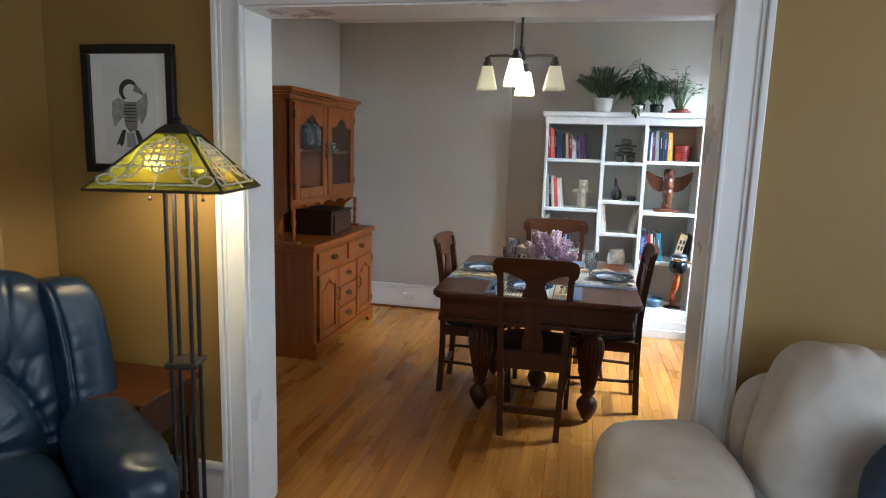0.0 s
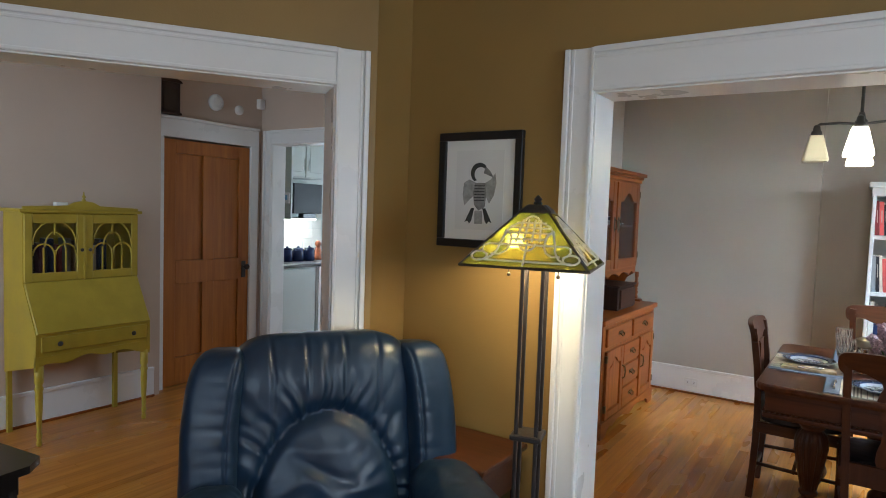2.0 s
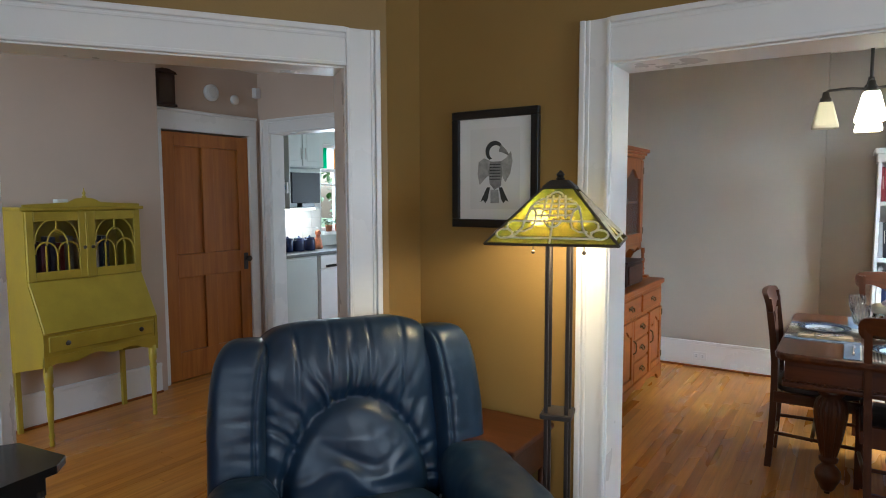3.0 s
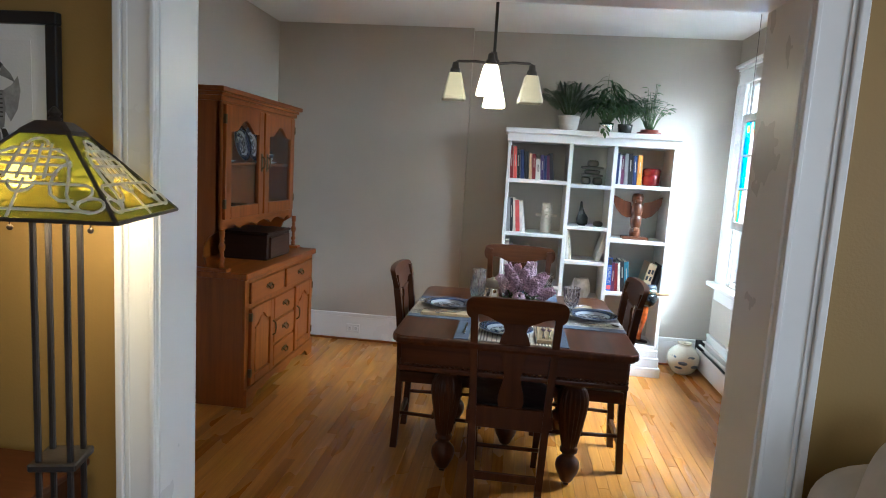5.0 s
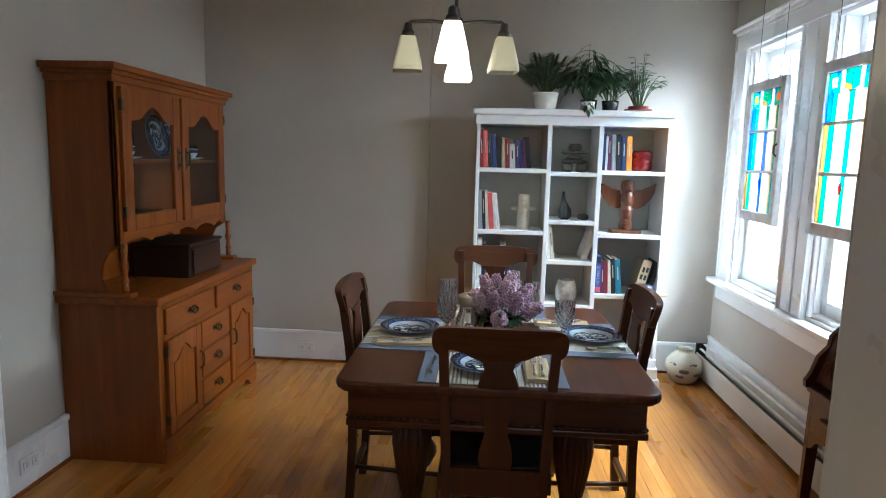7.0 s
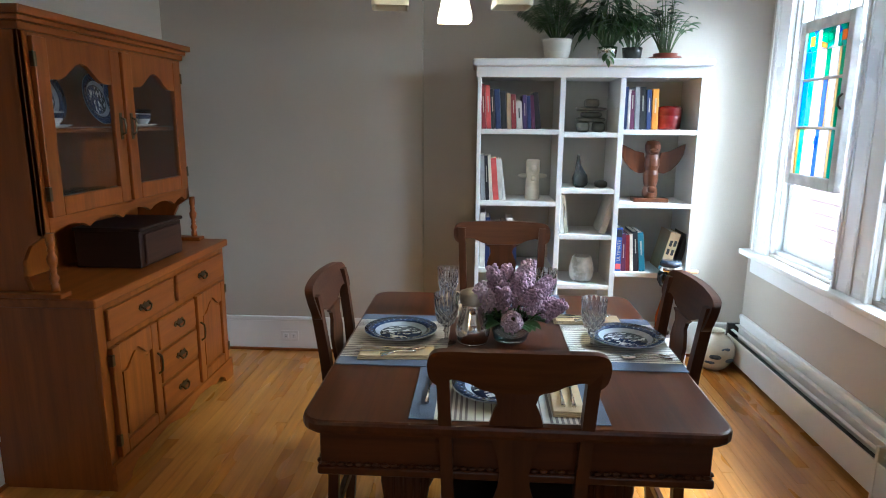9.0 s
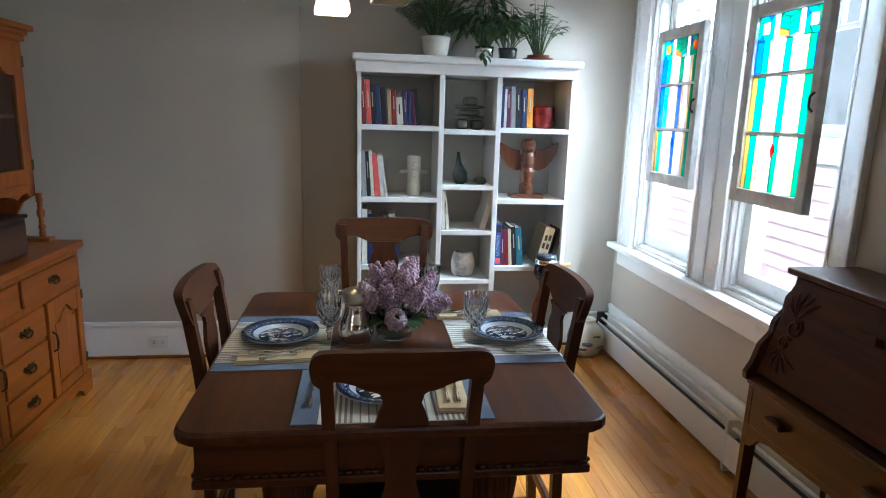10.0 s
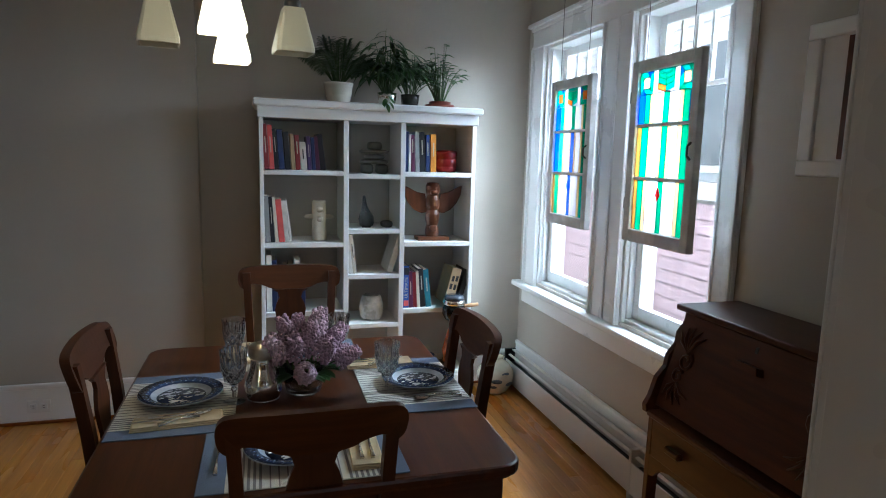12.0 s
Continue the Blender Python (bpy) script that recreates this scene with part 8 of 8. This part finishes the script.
part("carcass", bx(0, 0.32, -0.34, 0.34, 1.86, 2.50, 0.003), M_CAB, uc)
for y0, y1 in ((-0.335, -0.005), (0.005, 0.335)):
    dd = part("door", bx(0.32, 0.34, y0, y1, 1.87, 2.49, 0.004), M_CAB, uc)
    part("panel", bx(0.34, 0.346, y0 + 0.06, y1 - 0.06, 1.93, 2.43, 0.003), M_CAB, dd)
    part("handle", rod(BM(), (0.352, (y1 - 0.03 if y0 < 0 else y0 + 0.03), 1.95), (0.352, (y1 - 0.03 if y0 < 0 else y0 + 0.03), 2.08), 0.006), M_CHROME, dd)
sh = thing("kitchen_shelf_unit", T(-5.72, 5.24, 0), "pale sage open wall shelf under the cabinet", "shelf")
part("side", bx(0, 0.50, -0.36, -0.342, 1.385, 2.50, 0.002), M_CAB, sh)
part("bottom", bx(0, 0.30, -0.34, 0.34, 1.385, 1.40, 0.002), M_CAB, sh)
part("light_strip", bx(0.10, 0.24, -0.28, 0.28, 1.375, 1.384, 0.002), glow("under_cabinet_strip", (1.0, 0.94, 0.80), 2.5), sh, "glowing under-cabinet strip")
tv = thing("small_television", T(-5.42, 5.30, 1.40), "small black flat television under the wall cabinet", "television")
part("screen", bx(0.0, 0.03, -0.22, 0.22, 0.05, 0.40, 0.004), paint("black_screen", (0.02, 0.02, 0.022), 0.5, 0.2), tv)
part("stand", bx(-0.03, 0.06, -0.10, 0.10, 0.0, 0.05, 0.004), M_BLACKWOOD, tv)
th = thing("thermostat", T(-5.30, 4.8795, 1.62), "white wall thermostat with a blue display", "thermostat")
part("body", bx(-0.07, 0.07, -0.025, 0, -0.06, 0.06, 0.005), M_WHITE, th)
part("display", bx(-0.03, 0.05, -0.028, -0.025, -0.02, 0.035, 0), paint("pale_blue_display", (0.25, 0.45, 0.65), 0.2), th)
M_TILE = paint("white_backsplash_tile", (0.75, 0.74, 0.70), 0.2, 0.03)
bs = thing("backsplash", I4, "white tiled backsplash behind the worktop", "")
bs["kind"] = "structure"
for r in range(4):
    for c in range(8):
        y = 4.60 + c * 0.155
        part("tile", bx(-5.72, -5.712, y, y + 0.151, 0.905 + r * 0.118, 1.019 + r * 0.118, 0.002), M_TILE, bs)
M_COBALT = paint("cobalt_blue_canister_glaze", (0.012, 0.022, 0.085), 0.2, 0.15)
for k in range(3):
    cn = thing("canister", T(-5.40 + 0.02 * k, 5.0 + 0.15 * k, 0.901), "cobalt blue glazed kitchen canister with a lid", "canister", "kitchen canisters")
    part("body", lathe(BM(), [(0.06, 0), (0.066, 0.01), (0.066, 0.12), (0.06, 0.135), (0, 0.135)], 24), M_COBALT, cn, "", True)
    part("lid", lathe(BM(), [(0.06, 0.1352), (0.055, 0.15), (0.015, 0.158), (0.012, 0.17), (0, 0.178)], 24), M_COBALT, cn, "", True)
fig = BM()
lathe(fig, [(0.05, 0), (0.055, 0.02), (0.045, 0.10), (0.03, 0.14), (0.022, 0.155), (0.034, 0.18), (0.034, 0.20), (0.02, 0.225), (0, 0.23)], 20)
mesh_thing("ceramic_figurine", fig, paint("red_and_cream_glaze", (0.50, 0.16, 0.07), 0.3, 0.5, 12), T(-5.42, 5.50, 0.901), "small red and cream ceramic figurine", "figurine", "", "", True)
tap = thing("kitchen_tap", T(-5.55, 6.12, 0.901), "chrome gooseneck kitchen tap", "tap")
part("spout", tube(BM(), [(0, 0, 0), (0, 0, 0.22), (0.03, 0, 0.28), (0.08, 0, 0.29), (0.12, 0, 0.25), (0.12, 0, 0.21)], 0.011, 8), M_CHROME, tap, "", True)
part("lever", rod(BM(), (0, 0.06, 0), (0, 0.06, 0.08), 0.012), M_CHROME, tap, "", True)
kw = thing("window_5", I4, "white painted kitchen window with a stained glass valance", "")
kw["kind"] = "structure"
for a, b, c, d in ((5.86, 5.91, 1.08, 2.2), (6.45, 6.5, 1.08, 2.2), (5.91, 6.45, 1.08, 1.13), (5.91, 6.45, 2.15, 2.2), (5.91, 6.45, 1.84, 1.88), (6.16, 6.19, 1.13, 1.84), (5.91, 6.45, 1.66, 1.69)):
    part("sash_bar", bx(-5.80, -5.76, a, b, c, d, 0.003), M_TRIM, kw)
for k in range(4):
    y = 5.92 + k * 0.133
    part("pane", bx(-5.785, -5.780, y, y + 0.128, 1.885, 2.148, 0), SGM[("green", "clear", "gold", "clear")[k]], kw).visible_shadow = False
part("sill", bx(-5.74, -5.62, 5.82, 6.54, 1.04, 1.08, 0.006), M_TRIM, kw)
for k in range(3):
    pk = potted("potted_herb", T(-5.67, 5.95 + 0.17 * k, 1.081), "bright green herb in a terracotta pot on the sill", [(0.035, 0), (0.045, 0.07), (0.048, 0.07), (0.048, 0.085), (0.042, 0.085), (0.04, 0.07)], paint("terracotta", (0.40, 0.15, 0.07), 0.7, 0.1), 40 + k, 12, 0.09, 0.12, 0.06, 0.035, 0.4, M_LEAF2)
    pk["group"] = "herbs on the kitchen sill"
b = BM()
box(b, -60, -5.9, -40, 60, -1.3, -1.2)
structure("ground_west", b, M_GRASS, "worn grass ground behind the house")
rr = random.Random(31)
hedge = BM()
for i in range(1400):
    p = Vector((-8.5 + rr.random() * 1.2, 5 + rr.random() * 7, -1.2 + rr.random() * 3.4))
    leaf(hedge, p, Vector((rr.random() - 0.5, rr.random() - 0.5, rr.random() - 0.3)), 0.16, 0.09, 0.5)
mesh_thing("hedge_foliage", hedge, M_LEAF2, None, "leafy green hedge outside the kitchen window", "hedge", "", "stuff")

# ---- floor strips ----
floor = new("floor")
tagged(floor, "varnished honey-coloured narrow strip hardwood floor", "", "", "structure")
PLANK_W = 0.0585
plank_mesh = {}
rest_v, rest_f = [], []
prng = random.Random(11)


def plank_shape(length):
    w, h, b = PLANK_W / 2 - 0.0003, 0.012, 0.0006
    l = length / 2 - 0.0006
    v = [(-w, -l, -h), (w, -l, -h), (w, l, -h), (-w, l, -h), (-w, -l, -b), (w, -l, -b), (w, l, -b), (-w, l, -b),
         (-w + b, -l + b, 0), (w - b, -l + b, 0), (w - b, l - b, 0), (-w + b, l - b, 0)]
    f = [(0, 1, 5, 4), (1, 2, 6, 5), (2, 3, 7, 6), (3, 0, 4, 7), (4, 5, 9, 8), (5, 6, 10, 9), (6, 7, 11, 10), (7, 4, 8, 11), (8, 9, 10, 11)]
    return v, f


near_count = 0
x = -5.84
while x < 3.3:
    xc = x + PLANK_W / 2
    y, end = -3.2 - prng.random() * 0.8, 7.19 if xc < -2.0 else 6.0
    while y < end:
        length = prng.choice((0.6, 0.75, 0.9, 1.05, 1.2, 1.4, 1.6, 1.9))
        y0, y1 = y, y + length
        y = y1
        lo = 3.5 if xc < -4.72 else -0.85 if xc < -2.84 else -3.25
        hi = 2.4 if xc > 1.95 else end + 0.02
        y0, y1 = max(y0, lo), min(y1, hi)
        length = y1 - y0
        if length < 0.08:
            continue
        z = -prng.random() * 0.0005
        yc = (y0 + y1) / 2
        length = round(length, 2)
        if -1.55 < xc < 1.75 and 2.75 < yc < 5.9 and near_count < 300:
            near_count += 1
            if length not in plank_mesh:
                v, f = plank_shape(length)
                me = bpy.data.meshes.new("plank")
                me.from_pydata(v, [], f)
                me.materials.append(M_FLOOR)
                plank_mesh[length] = me
            ob = new("plank", plank_mesh[length])
            ob.parent = floor
            ob.location = (xc, yc, z)
        else:
            v, f = plank_shape(length)
            n = len(rest_v)
            rest_v += [(p + xc, q + yc, r + z) for p, q, r in v]
            rest_f += [tuple(i + n for i in g) for g in f]
    x += PLANK_W
me = bpy.data.meshes.new("floor_planks")
me.from_pydata(rest_v, [], rest_f)
me.materials.append(M_FLOOR_S)
ob = new("floor_planks", me)
ob.parent = floor
tagged(ob, kind="stuff")
